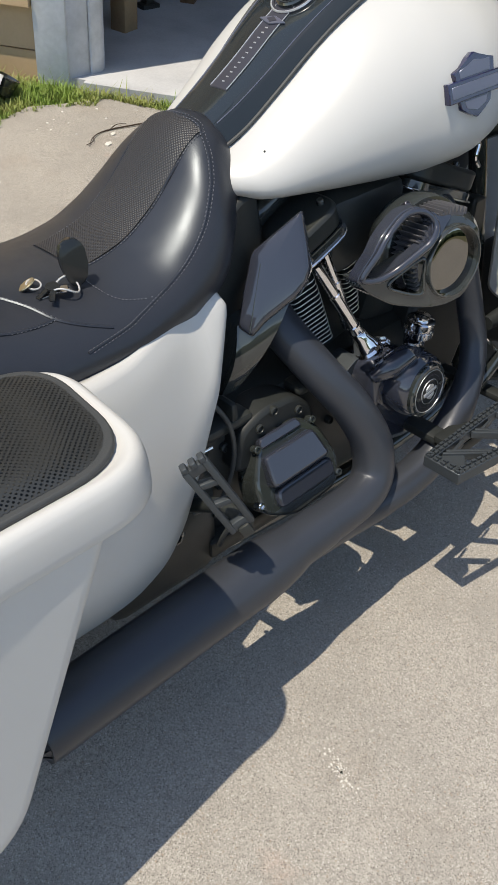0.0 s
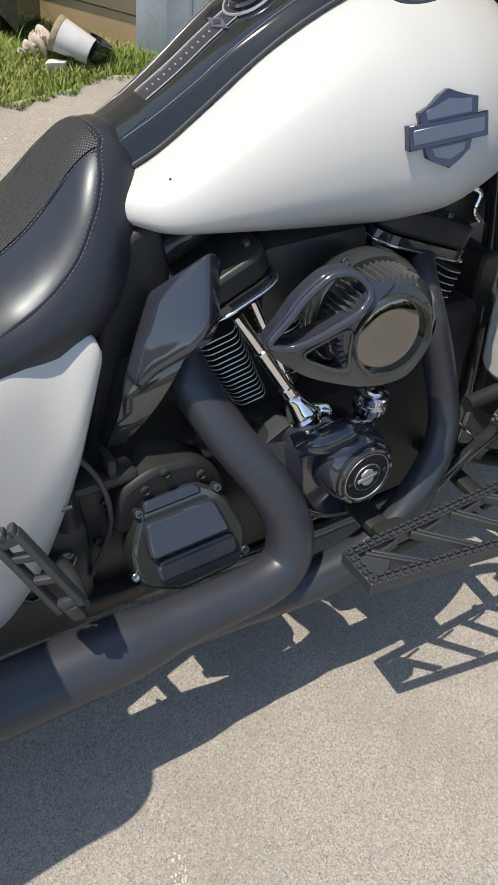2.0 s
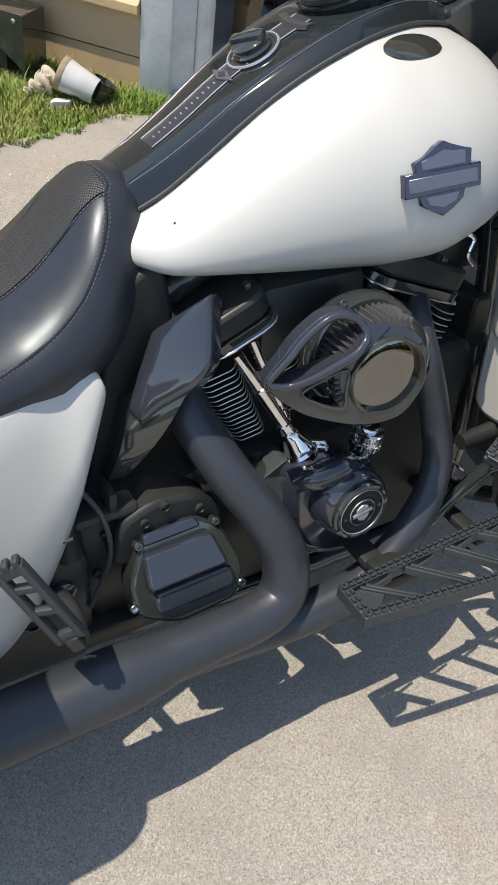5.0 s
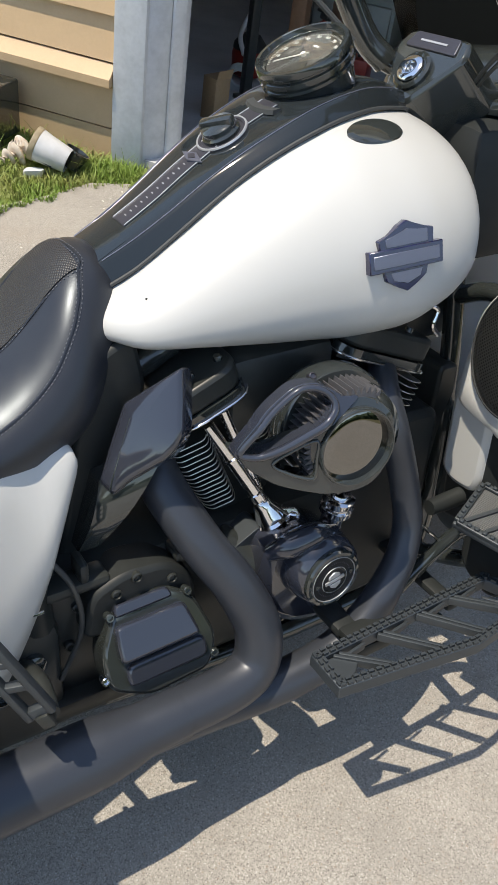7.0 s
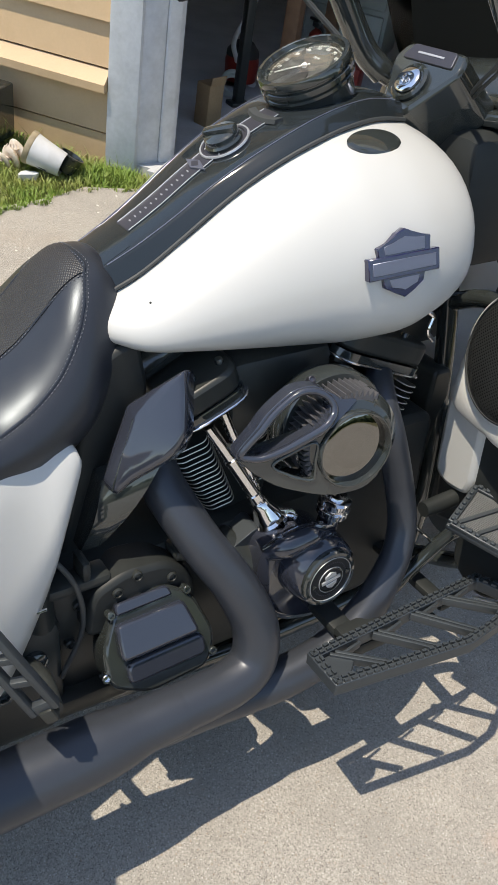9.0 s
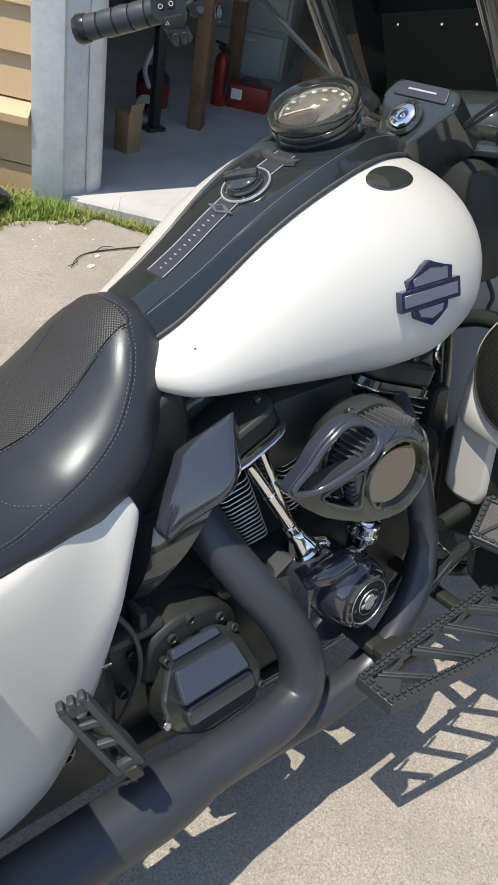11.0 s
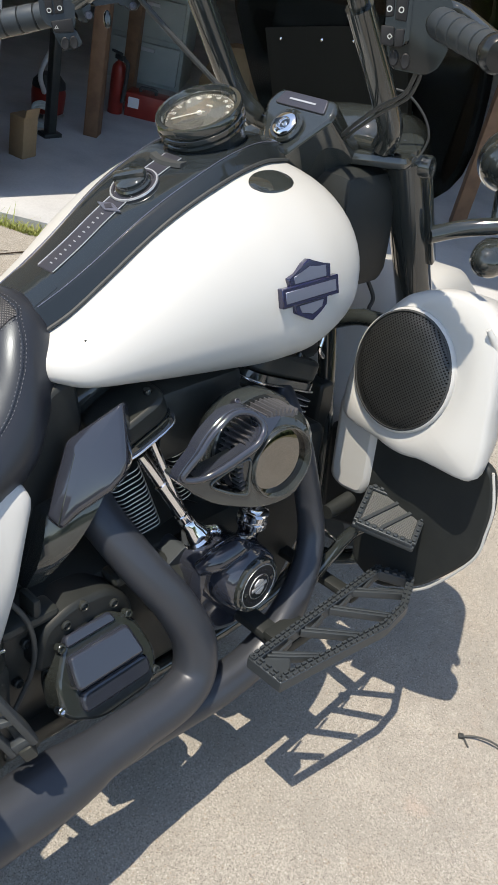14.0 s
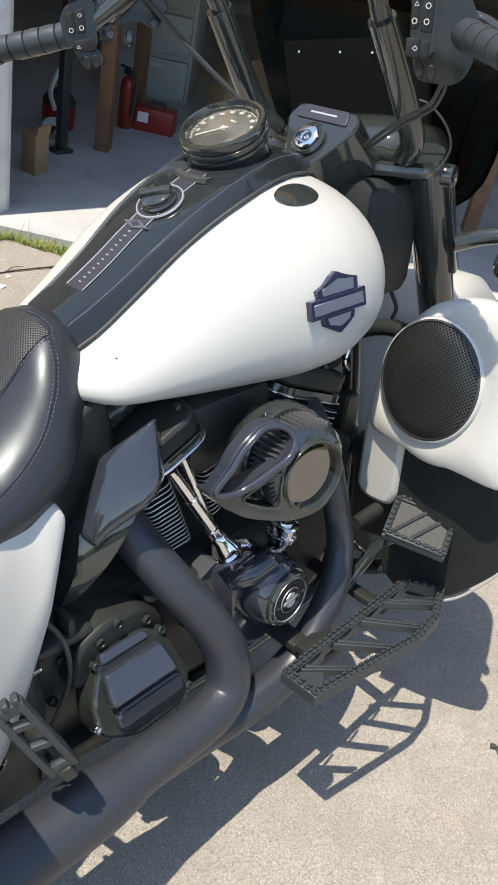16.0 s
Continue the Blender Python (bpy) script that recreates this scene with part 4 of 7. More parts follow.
part("bright_edge", bm, SILVER, timer)
bm = bmesh.new()
rot = TM @ pose(0, 0, 0, 0, 0, 10)
for shape in ([(-0.0175, -0.0030), (0.0175, -0.0030), (0.0175, 0.0030), (-0.0175, 0.0030)], [(-0.0105, 0.0050), (0.0105, 0.0050), (0.0100, 0.0105), (0, 0.0155), (-0.0100, 0.0105)], [(-0.0105, -0.0050), (-0.0085, -0.0105), (0, -0.0155), (0.0085, -0.0105), (0.0105, -0.0050)]):
    prism(bm, shape, rot, 0.008, 0.0118, 0.0004, 1)
part("shield_mark", bm, SILVER, timer, "silver shield mark")
for start in (62, 242):
    for k in range(15):
        a = start + 56 - 8 * k
        bm = bmesh.new()
        block(bm, (0.0290, -0.0006, 0.0070), (0.0312, 0.0006, 0.0090), TM @ pose(0, 0, 0, 0, 0, a))
        part("lettering_bar", bm, TRIMPLATE, timer)
for a in (0, 180):
    bm = bmesh.new()
    revolve(bm, [(0.004, 0.007), (0.004, 0.0105), (0.0025, 0.0108)], TM @ pose(0, 0, 0, 0, 0, a + 8) @ pose(0.0305, 0, 0), 12)
    part("bolt", bm, BLACK, timer)
# oil cap below the air cleaner
m = facing((0.055, -0.216, 0.468), (0.06, -0.16, 1.0))
bm = bmesh.new()
revolve(bm, [(0.018, -0.05), (0.018, 0.0), (0.0255, 0.001), (0.0255, 0.014), (0.0225, 0.0155), (0.0225, 0.019), (0.0245, 0.020), (0.0245, 0.029), (0.020, 0.031), (0.014, 0.0315), (0.014, 0.038), (0.002, 0.039)], m, 36)
oilcap = part("oil_cap", bm, CHROME, bike, "chrome knurled filler cap", 30)
for lo, hi, r in ((0.0015, 0.0135, 0.0262), (0.0195, 0.0285, 0.0240)):
    bm = bmesh.new()
    rings = []
    for h, f in ((lo, 0.90), (lo + 0.001, 1.0), (hi - 0.001, 1.0), (hi, 0.90)):
        rings.append([m @ Vector((f * r * (1.02 if k % 8 < 6 else 0.975) * math.cos(2 * math.pi * k / 96), f * r * (1.02 if k % 8 < 6 else 0.975) * math.sin(2 * math.pi * k / 96), h)) for k in range(96)])
    loft(bm, rings)
    part("knurled_ring", bm, CHROME, oilcap, "", 35)

# gearbox side cover, with ribs
GC = axes((-0.25, -0.225, 0.352), (1, 0, 0.05), (0, 0.42, 1))
bm = bmesh.new()
prism(bm, rounded([(-0.088, -0.050), (-0.030, -0.082), (0.070, -0.078), (0.090, -0.030), (0.068, 0.042), (0.030, 0.072), (-0.052, 0.068), (-0.086, 0.006)], 0.02), GC, -0.055, 0.0)
cover = part("gearbox_cover", bm, BLACK, bike, "gloss black ribbed gearbox cover", 40, 0.006)
G2 = axes((-0.25, -0.225, 0.352), (1, 0, 0.05), (0, 0.66, 1))
bm = bmesh.new()
prism(bm, rounded([(-0.056, 0.052), (0.036, 0.052), (0.030, 0.070), (-0.052, 0.070)], 0.008), G2, -0.020, 0.014)
part("cover_rib", bm, BLUEGLOSS, cover, "", 40, 0.006)
bm = bmesh.new()
prism(bm, rounded([(-0.066, -0.012), (0.058, -0.012), (0.046, 0.042), (-0.062, 0.042)], 0.01), G2, -0.020, 0.022)
part("cover_rib", bm, BLUEGLOSS, cover, "", 40, 0.007)
bm = bmesh.new()
prism(bm, rounded([(-0.062, -0.052), (0.066, -0.052), (0.066, -0.017), (-0.058, -0.017)], 0.014), GC, -0.004, 0.012)
part("cover_rib", bm, BLUEGLOSS, cover, "", 40, 0.005)
for u, v in ((-0.090, -0.030), (0.078, -0.058), (0.058, 0.052), (-0.062, 0.058)):
    bm = bmesh.new()
    revolve(bm, [(0.0068, -0.01), (0.0068, 0.003), (0.0055, 0.0045), (0.0038, 0.0045), (0.0034, 0.001)], GC @ pose(u, v, 0), 14)
    part("bolt", bm, CHROME if u < -0.07 else BLACK, cover)
for x, z in ((-0.212, 0.424), (-0.298, 0.429), (-0.345, 0.40), (-0.267, 0.448), (-0.10, 0.33), (-0.36, 0.33)):
    bm = bmesh.new()
    revolve(bm, [(0.008, -0.05), (0.008, 0.003), (0.006, 0.005), (0.0045, 0.001)], facing((x, -0.190 if -0.34 < x < -0.18 else -0.160, z), (0, -1, 0.1)), 14)
    part("case_bolt", bm, DARK, case)
for x0, z0, x1, z1 in ((-0.395, 0.44, -0.30, 0.46), (-0.20, 0.435, -0.13, 0.455), (-0.40, 0.20, -0.20, 0.235), (-0.345, 0.455, -0.33, 0.49)):
    bm = bmesh.new()
    block(bm, (x0, -0.182, z0), (x1, -0.14, z1), Matrix(), 0.008)
    part("case_rib", bm, DARK, case)
for pts, r in (([(-0.40, -0.17, 0.54), (-0.36, -0.19, 0.47), (-0.35, -0.185, 0.38), (-0.38, -0.17, 0.28)], 0.004),):
    bm = bmesh.new()
    tube(bm, pts, r, 10)
    part("hose", bm, RUBBER, case)
# castings and hoses that fill the engine bay
bm = bmesh.new()
prism(bm, rounded([(-0.350, 0.36), (-0.335, 0.435), (-0.285, 0.458), (-0.215, 0.452), (-0.175, 0.415), (-0.165, 0.34)], 0.02), SIDE, 0.12, 0.190)
part("gearbox_housing", bm, CAST, case, "", 40, 0.008)
for a, b, r in (((-0.40, -0.14, 0.36), (-0.42, -0.17, 0.52), 0.028), ((-0.12, -0.15, 0.43), (-0.06, -0.19, 0.38), 0.03), ((0.10, -0.10, 0.30), (0.18, -0.13, 0.46), 0.03)):
    bm = bmesh.new()
    tube(bm, [a, b], r, 16, curved=False)
    part("casting", bm, DARK, case, "", 40, 0.008)
bm = bmesh.new()
prism(bm, rounded([(-0.118, 0.425), (-0.061, 0.458), (-0.040, 0.435), (-0.049, 0.405), (-0.066, 0.335), (-0.088, 0.375), (-0.11, 0.395)], 0.01), SIDE, 0.14, 0.186)
part("cast_bracket", bm, ANODISED, case, "", 40, 0.006)
bm = bmesh.new()
tube(bm, [(-0.43, -0.19, 0.465), (-0.42, -0.20, 0.455), (-0.405, -0.205, 0.458)], 0.0022, 8)
part("wire_clip", bm, CHROME, case)

# air cleaner
AF = facing((0.0, -0.305, 0.645), (-0.12, -1.0, 0.12))


def set_back(u, v):
    """How far the shell curves back towards its tip and its top."""
    return -0.34 * max(0.0, -0.045 - u) - 0.5 * max(0.0, v - 0.05)


def loop_of(pts, step=5):
    """A smooth closed outline through pts."""
    ring = [Vector((*p, 0)) for p in pts]
    out = []
    for i in range(len(ring)):
        p0, p1, p2, p3 = (ring[(i + k - 1) % len(ring)] for k in range(4))
        for k in range(step):
            t = k / step
            out.append(0.5 * (2 * p1 + (p2 - p0) * t + (2 * p0 - 5 * p1 + 4 * p2 - p3) * t * t + (3 * p1 - p0 - 3 * p2 + p3) * t ** 3))
    return [(q.x, q.y) for q in out]


def moulded(bm, outlines, lift, depth):
    """A moulded face between an outline and its openings, curved by set_back and turned down at its edges."""
    edges = []
    for line in outlines:
        vs = [bm.verts.new((u, v, 0)) for u, v in line]
        edges += [bm.edges.new((vs[k - 1], vs[k])) for k in range(len(vs))]
    bmesh.ops.triangle_fill(bm, use_beauty=True, use_dissolve=False, edges=edges)
    rim = [e for e in bm.edges if len(e.link_faces) == 1]
    made = bmesh.ops.extrude_edge_only(bm, edges=rim)["geom"]
    low = {v for v in made if isinstance(v, bmesh.types.BMVert)}
    for v in bm.verts:
        v.co.z = lift + set_back(v.co.x, v.co.y) - (depth if v in low else 0.0)
    bmesh.ops.transform(bm, matrix=AF, verts=bm.verts[:])


def ring_of(u, v, r, n=44):
    return [(u + r * math.cos(2 * math.pi * k / n), v + r * math.sin(2 * math.pi * k / n)) for k in range(n)]


BC = AF @ pose(0.004, 0.012, -0.062)
bm = bmesh.new()
revolve(bm, [(0.060, -0.06), (0.078, -0.05), (0.084, -0.03), (0.084, -0.004), (0.081, 0.002), (0.05, 0.003)], BC, 56)
cleaner = part("air_cleaner", bm, BLACK, bike, "gloss black teardrop air cleaner", 50)
bm = bmesh.new()
n = 54
rings = []
for h in (0.000, 0.050):
    ring = []
    for k in range(int(4 * n * 60 / 360), int(4 * n * 250 / 360)):
        a = 2 * math.pi * (k + (0.25 if k % 2 else -0.25)) / (4 * n)
        r = 0.0665 + (0.0095 if k % 4 in (1, 2) else 0.0)
        ring.append(BC @ Vector((r * math.cos(a), r * math.sin(a), h)))
    rings.append(ring)
loft(bm, rings)
part("filter_element", bm, PLEAT, cleaner, "pleated grey filter gauze", 25)
LENS_AT = (0.001, 0.008)
bm = bmesh.new()
rings = []
for k in range(41):
    a = radians(64 - 6.4 * k)
    c, t = math.cos(a), math.sin(a)
    rings.append([AF @ Vector((0.004 + r * c, 0.012 + r * t, w)) for r, w in ((0.060, -0.066), (0.068, -0.052), (0.0765, -0.034), (0.0720, -0.016), (0.058, -0.006), (0.056, -0.014), (0.066, -0.036), (0.056, -0.064))])
loft(bm, rings)
part("shell_side", bm, BLACK, cleaner, "", 60)
BODY = [(-0.157, 0.014), (-0.142, -0.009), (-0.128, -0.021), (-0.107, -0.035), (-0.079, -0.045), (-0.045, -0.053), (-0.010, -0.058), (0.024, -0.054), (0.046, -0.034), (0.057, 0.000), (0.056, 0.036), (0.042, 0.060), (0.019, 0.073), (-0.008, 0.076), (-0.030, 0.062), (-0.057, 0.040), (-0.090, 0.024), (-0.124, 0.012)]
LOWER = [(-0.112, -0.004), (-0.089, 0.014), (-0.058, 0.028), (-0.0575, 0.001), (-0.0585, -0.024), (-0.068, -0.027), (-0.091, -0.019)]
UPHOLE = [(-0.150, 0.016), (-0.143, 0.030), (-0.112, 0.063), (-0.082, 0.087), (-0.065, 0.094), (-0.047, 0.091), (-0.037, 0.078), (-0.043, 0.062), (-0.068, 0.043), (-0.096, 0.026), (-0.121, 0.016), (-0.139, 0.012)]
UPRIM = [(-0.160, 0.012), (-0.148, 0.034), (-0.122, 0.065), (-0.092, 0.088), (-0.074, 0.097), (-0.051, 0.099), (-0.032, 0.090), (-0.016, 0.080), (0.004, 0.077), (-0.014, 0.064), (-0.045, 0.046), (-0.076, 0.026), (-0.109, 0.009), (-0.129, 0.003), (-0.148, 0.006)]
bm = bmesh.new()
moulded(bm, (loop_of(BODY), loop_of(LOWER, 3), ring_of(*LENS_AT, 0.053)), 0.0, 0.034)
part("shell", bm, BLACK, cleaner, "", 48, 0.008)
bm = bmesh.new()
moulded(bm, (loop_of(UPRIM), loop_of(UPHOLE)), 0.003, 0.020)
part("rim_plate", bm, BLUEGLOSS, cleaner, "", 48, 0.004)
MID = [(-0.154, 0.016), (-0.144, 0.032), (-0.1155, 0.064), (-0.0855, 0.0865), (-0.068, 0.0945), (-0.050, 0.0935), (-0.037, 0.084), (-0.033, 0.070), (-0.047, 0.055), (-0.0735, 0.037), (-0.103, 0.0195), (-0.127, 0.0105), (-0.144, 0.0105)]
bm = bmesh.new()
pts = [AF @ Vector((u, v, set_back(u, v) + 0.006)) for u, v in loop_of(MID, 6)]
wide = [0.0050 + 0.0016 * max(0.0, math.sin(math.pi * (k / len(pts) - 0.52) / 0.36)) if k / len(pts) > 0.52 and k / len(pts) < 0.88 else 0.0050 for k in range(len(pts))]
tube(bm, pts + pts[:1], wide + wide[:1], 14, curved=False)
part("upper_rim", bm, BLUEGLOSS, cleaner, "glossy raised rim", 60)
bm = bmesh.new()
pts = [AF @ Vector((u, v, set_back(u, v) + 0.001)) for u, v in loop_of(LOWER, 4)]
tube(bm, pts + pts[:1], 0.0026, 8, curved=False)
part("lower_rim", bm, BLACK, cleaner, "", 60)
LM = AF @ pose(*LENS_AT, 0.0)
bm = bmesh.new()
revolve(bm, [(0.057, -0.004), (0.0567, 0.002), (0.0550, 0.0050), (0.0532, 0.0050), (0.0515, 0.001), (0.0510, -0.012), (0.056, -0.012)], LM, 64, closed=True)
part("lens_rim", bm, BLACK, cleaner, "", 60)
bm = bmesh.new()
revolve(bm, [(0.0522, -0.006), (0.0505, -0.0050), (0.030, -0.0048), (0.016, -0.0052), (0.001, -0.0051)], LM, 56)
part("smoked_lens", bm, LENS, cleaner, "dark mirrored lens", 60)
bm = bmesh.new()
revolve(bm, [(0.0052, -0.01), (0.0052, 0.003), (0.004, 0.004), (0.0025, 0.002)], facing((-0.027, -0.228, 0.728), (-0.2, -0.8, 0.6)), 14)
part("screw", bm, TRIMPLATE, cleaner)

# black deflector between cylinder and side cover
DF = facing((-0.2395, -0.161, 0.673), (-0.705, -0.553, 0.445))
FACE = [(0.0357, 0.0866), (0.0470, 0.040), (0.0542, 0.0036), (0.0489, -0.0192), (0.0364, -0.0387), (-0.0075, -0.0785), (-0.0260, -0.1030), (-0.0488, -0.0899), (-0.0432, -0.0364), (-0.0349, 0.0222)]
bm = bmesh.new()
skin = rounded(FACE, 0.006, 3)
loft(bm, [[DF @ Vector((-0.005 + f * (u + 0.005), f * v, w)) for u, v in skin] for f, w in ((1.0, -0.034), (1.0, -0.013), (0.99, -0.007), (0.965, -0.003), (0.92, -0.0004), (0.86, 0.0008), (0.7, 0.0026), (0.5, 0.0040), (0.3, 0.0048), (0.03, 0.0052))])
shield = part("air_deflector", bm, BLUEGLOSS, bike, "gloss black mid-frame air deflector", 50)
bm = bmesh.new()
tube(bm, [DF @ Vector(q) for q in ((-0.0185, 0.0057, 0.0038), (-0.0240, -0.048, 0.0034), (-0.0290, -0.096, 0.0014))], 0.0009, 6)
part("crease", bm, BLACK, shield)
bm = bmesh.new()
rings = []
for k in range(9):
    f = k / 8
    a = Vector((-0.296, -0.142, 0.592)).lerp(Vector((-0.330, -0.138, 0.478)), f)
    b = Vector((-0.222, -0.186, 0.640)).lerp(Vector((-0.303, -0.146, 0.484)), f)
    sag = Vector((0, -0.012 * math.sin(math.pi * f), 0))
    rings.append([a + sag, a.lerp(b, 0.5) + sag * 1.4, b + sag, b + Vector((0, 0.03, 0)), a + Vector((0, 0.03, 0))])
loft(bm, rings)
part("deflector_tail", bm, BLACK, shield, "", 40)
for shape, depth in (([(-0.225, 0.775), (-0.258, 0.766), (-0.284, 0.749), (-0.308, 0.685), (-0.319, 0.613), (-0.335, 0.519), (-0.357, 0.426), (-0.335, 0.41), (-0.30, 0.47), (-0.25, 0.56), (-0.21, 0.70)], 0.112), ([(-0.300, 0.742), (-0.322, 0.69), (-0.345, 0.60), (-0.375, 0.48), (-0.392, 0.42), (-0.350, 0.42), (-0.33, 0.53), (-0.305, 0.65), (-0.28, 0.735)], 0.104)):
    bm = bmesh.new()
    prism(bm, rounded(shape, 0.012), SIDE, 0.08, depth)
    part("deflector_backing", bm, CAST, shield, "", 40, 0.008)

# frame, battery box, backbone, wheels
bm = bmesh.new()
tube(bm, [(-0.50, -0.09, 0.62), (-0.30, -0.08, 0.66), (-0.24, -0.08, 0.70), (-0.10, -0.07, 0.76), (0.20, -0.04, 0.84), (0.36, 0, 0.90)], 0.022, 14)
tube(bm, [(-0.50, 0.10, 0.62), (-0.30, 0.12, 0.66), (-0.24, 0.12, 0.70), (-0.10, 0.07, 0.76), (0.20, 0.04, 0.84), (0.36, 0, 0.90)], 0.022, 14)
for s in (-1, 1):
    tube(bm, [(0.36, s * 0.03, 0.88), (0.38, s * 0.07, 0.70), (0.37, s * 0.11, 0.45), (0.34, s * 0.13, 0.24), (0.26, s * 0.14, 0.17), (0.0, s * 0.14, 0.15), (-0.40, s * 0.13, 0.175), (-0.48, s * 0.12, 0.22), (-0.45, s * 0.12, 0.40), (-0.38, s * 0.12, 0.60)], 0.018, 14)
part("frame", bm, BLACK, bike, "gloss black steel frame")
bm = bmesh.new()
block(bm, (-0.52, -0.14, 0.36), (-0.36, 0.16, 0.64), Matrix(), 0.02)
part("battery_box", bm, DARK, bike)
bm = bmesh.new()
block(bm, (-0.60, -0.175, 0.17), (-0.37, 0.14, 0.40), Matrix(), 0.03)
part("pivot_cover", bm, DARK, bike)
for x, z in ((-0.42, 0.34), (-0.47, 0.30), (-0.50, 0.36)):
    bm = bmesh.new()
    revolve(bm, [(0.018, 0.0), (0.018, 0.010), (0.012, 0.014), (0.008, 0.014), (0.007, 0.008)], facing((x, -0.174, z), (0, -1, 0)), 6 if x < -0.45 else 20)
    part("pivot_bolt", bm, BLACK, bike)
bm = bmesh.new()
block(bm, (-0.10, -0.150, 0.60), (0.075, 0.10, 0.728), Matrix(), 0.02)
part("throttle_body", bm, DARK, bike)
bm = bmesh.new()
block(bm, (-0.34, 0.15, 0.20), (0.12, 0.26, 0.44), Matrix(), 0.05, 3)
part("primary_cover", bm, BLACK, bike)
bm = bmesh.new()
revolve(bm, [(0.20, -0.065), (0.29, -0.068), (0.322, -0.045), (0.33, 0.0), (0.322, 0.045), (0.29, 0.068), (0.20, 0.065)], facing((-0.80, 0, 0.33), (0, -1, 0)), 56)
part("rear_wheel", bm, RUBBER, bike, "black rear tyre")
bm = bmesh.new()
rings = []
for a in np.linspace(20, 190, 26):
    c, s = math.cos(radians(a)), math.sin(radians(a))
    rings.append([Vector((-0.80 + r * c, y, 0.33 + r * s)) for r, y in ((0.345, -0.10), (0.365, -0.095), (0.372, 0.0), (0.365, 0.095), (0.345, 0.10), (0.362, 0.0))])
loft(bm, rings)
part("rear_fender", bm, WHITE, bike, "white rear fender")
bm = bmesh.new()
tube(bm, [(-0.45, -0.13, 0.32), (-0.80, -0.13, 0.33)], 0.026, curved=False)
tube(bm, [(-0.45, 0.13, 0.32), (-0.80, 0.13, 0.33)], 0.026, curved=False)
part("swingarm", bm, BLACK, bike)
bm = bmesh.new()
tube(bm, [(-0.02, 0.18, 0.20), (0.02, 0.30, 0.06), (0.03, 0.33, 0.042)], 0.012, 10)
part("side_stand", bm, BLACK, bike)

# folded passenger footpeg
pr, pt = Vector((-0.456, -0.322, 0.418)), Vector((-0.511, -0.296, 0.538))
PG = axes(pr, pt - pr, (0.6, -0.25, 0.35))
L = (pt - pr).length
bm = bmesh.new()
for v in (-0.0150, 0.0150):
    block(bm, (-0.004, v - 0.0050, -0.008), (L, v + 0.0050, 0.008), PG, 0.003)
for u, lean in ((-0.004, 0), (0.048, 18), (0.090, 18), (L - 0.016, 0)):
    block(bm, (-0.006, -0.016, -0.006), (0.010 if lean == 0 else 0.004, 0.016, 0.006), PG @ pose(u + 0.006, 0, 0, 0, 0, lean), 0.002)
peg = part("passenger_footpeg", bm, ANODISED, bike, "folded black slotted footpeg")
for v in (-0.0135, 0.0, 0.0135):
    bm = bmesh.new()
    block(bm, (L - 0.002, v - 0.0048, -0.008), (L + 0.008, v + 0.0048, 0.008), PG, 0.003)
    part("tooth", bm, ANODISED, peg)
bm = bmesh.new()
tube(bm, [pr + Vector((0.012, 0.0, -0.010)), pr + Vector((0.02, 0.06, -0.02)), (-0.43, -0.16, 0.33)], 0.012, 12)
block(bm, (-0.022, -0.008, -0.010), (0.0, 0.010, 0.010), PG, 0.003)
part("peg_mount", bm, DARK, peg)
bm = bmesh.new()
tube(bm, [(-0.43, -0.29, 0.40), (-0.435, -0.26, 0.34), (-0.43, -0.24, 0.30)], 0.004, 8)
part("cable", bm, RUBBER, peg)

# rider floorboard: an open frame with teeth and slanting bars
FB = [(-0.066, -0.345), (-0.066, -0.417), (0.17, -0.450), (0.24, -0.441), (0.320, -0.402), (0.288, -0.335)]
bm = bmesh.new()
cen = Vector((0.12, -0.39))
inner = []
for k in range(len(FB)):
    p, a, b = Vector(FB[k]), Vector(FB[k - 1]), Vector(FB[(k + 1) % len(FB)])
    na, nb = Vector((-(p - a).y, (p - a).x)).normalized(), Vector((-(b - p).y, (b - p).x)).normalized()
    d = (na + nb).normalized() / max(0.5, (na + nb).normalized().dot(na))
    inner.append(p + d * (0.0145 if k not in (0, 5) else 0.0145))
rows = []
for z in (0.315, 0.337):
    rows.append(([bm.verts.new((*p, z)) for p in FB], [bm.verts.new((*p, z)) for p in inner]))
n = len(FB)
for k in range(n):
    j = (k + 1) % n
    (o0, i0), (o1, i1) = rows
    bm.faces.new((o0[k], o0[j], o1[j], o1[k]))
    bm.faces.new((i0[j], i0[k], i1[k], i1[j]))
    bm.faces.new((o1[k], o1[j], i1[j], i1[k]))
    bm.faces.new((i0[k], i0[j], o0[j], o0[k]))
board = part("floorboard", bm, ANODISED, bike, "black anodised open floorboard", 40, 0.002)
for a, b in (((-0.03, -0.36), (0.028, -0.412)), ((0.055, -0.357), (0.118, -0.425)), ((0.135, -0.353), (0.198, -0.430)), ((0.205, -0.35), (0.272, -0.415))):
    for off in (-0.005, 0.005):
        bm = bmesh.new()
        bar(bm, (a[0] + off, a[1], 0.327), (b[0] + off, b[1], 0.327), 0.0062, 0.014, (0, 0, 1), 0.0015)
        part("crossbar", bm, ANODISED, board)
    bm = bmesh.new()
    bar(bm, (a[0] + 0.004, a[1] - 0.009, 0.326), (min(a[0] + 0.052, 0.262), a[1] - 0.001, 0.326), 0.005, 0.013, (0, 0, 1), 0.0015)
    part("lip", bm, ANODISED, board)
bm = bmesh.new()
revolve(bm, [(0.009, -0.012), (0.009, 0.0), (0.007, 0.002), (0.0045, 0.002), (0.004, -0.003)], facing((0.198, -0.342, 0.283), (0.0, -0.5, 0.86)), 18)
part("bolt", bm, BLACK, board)
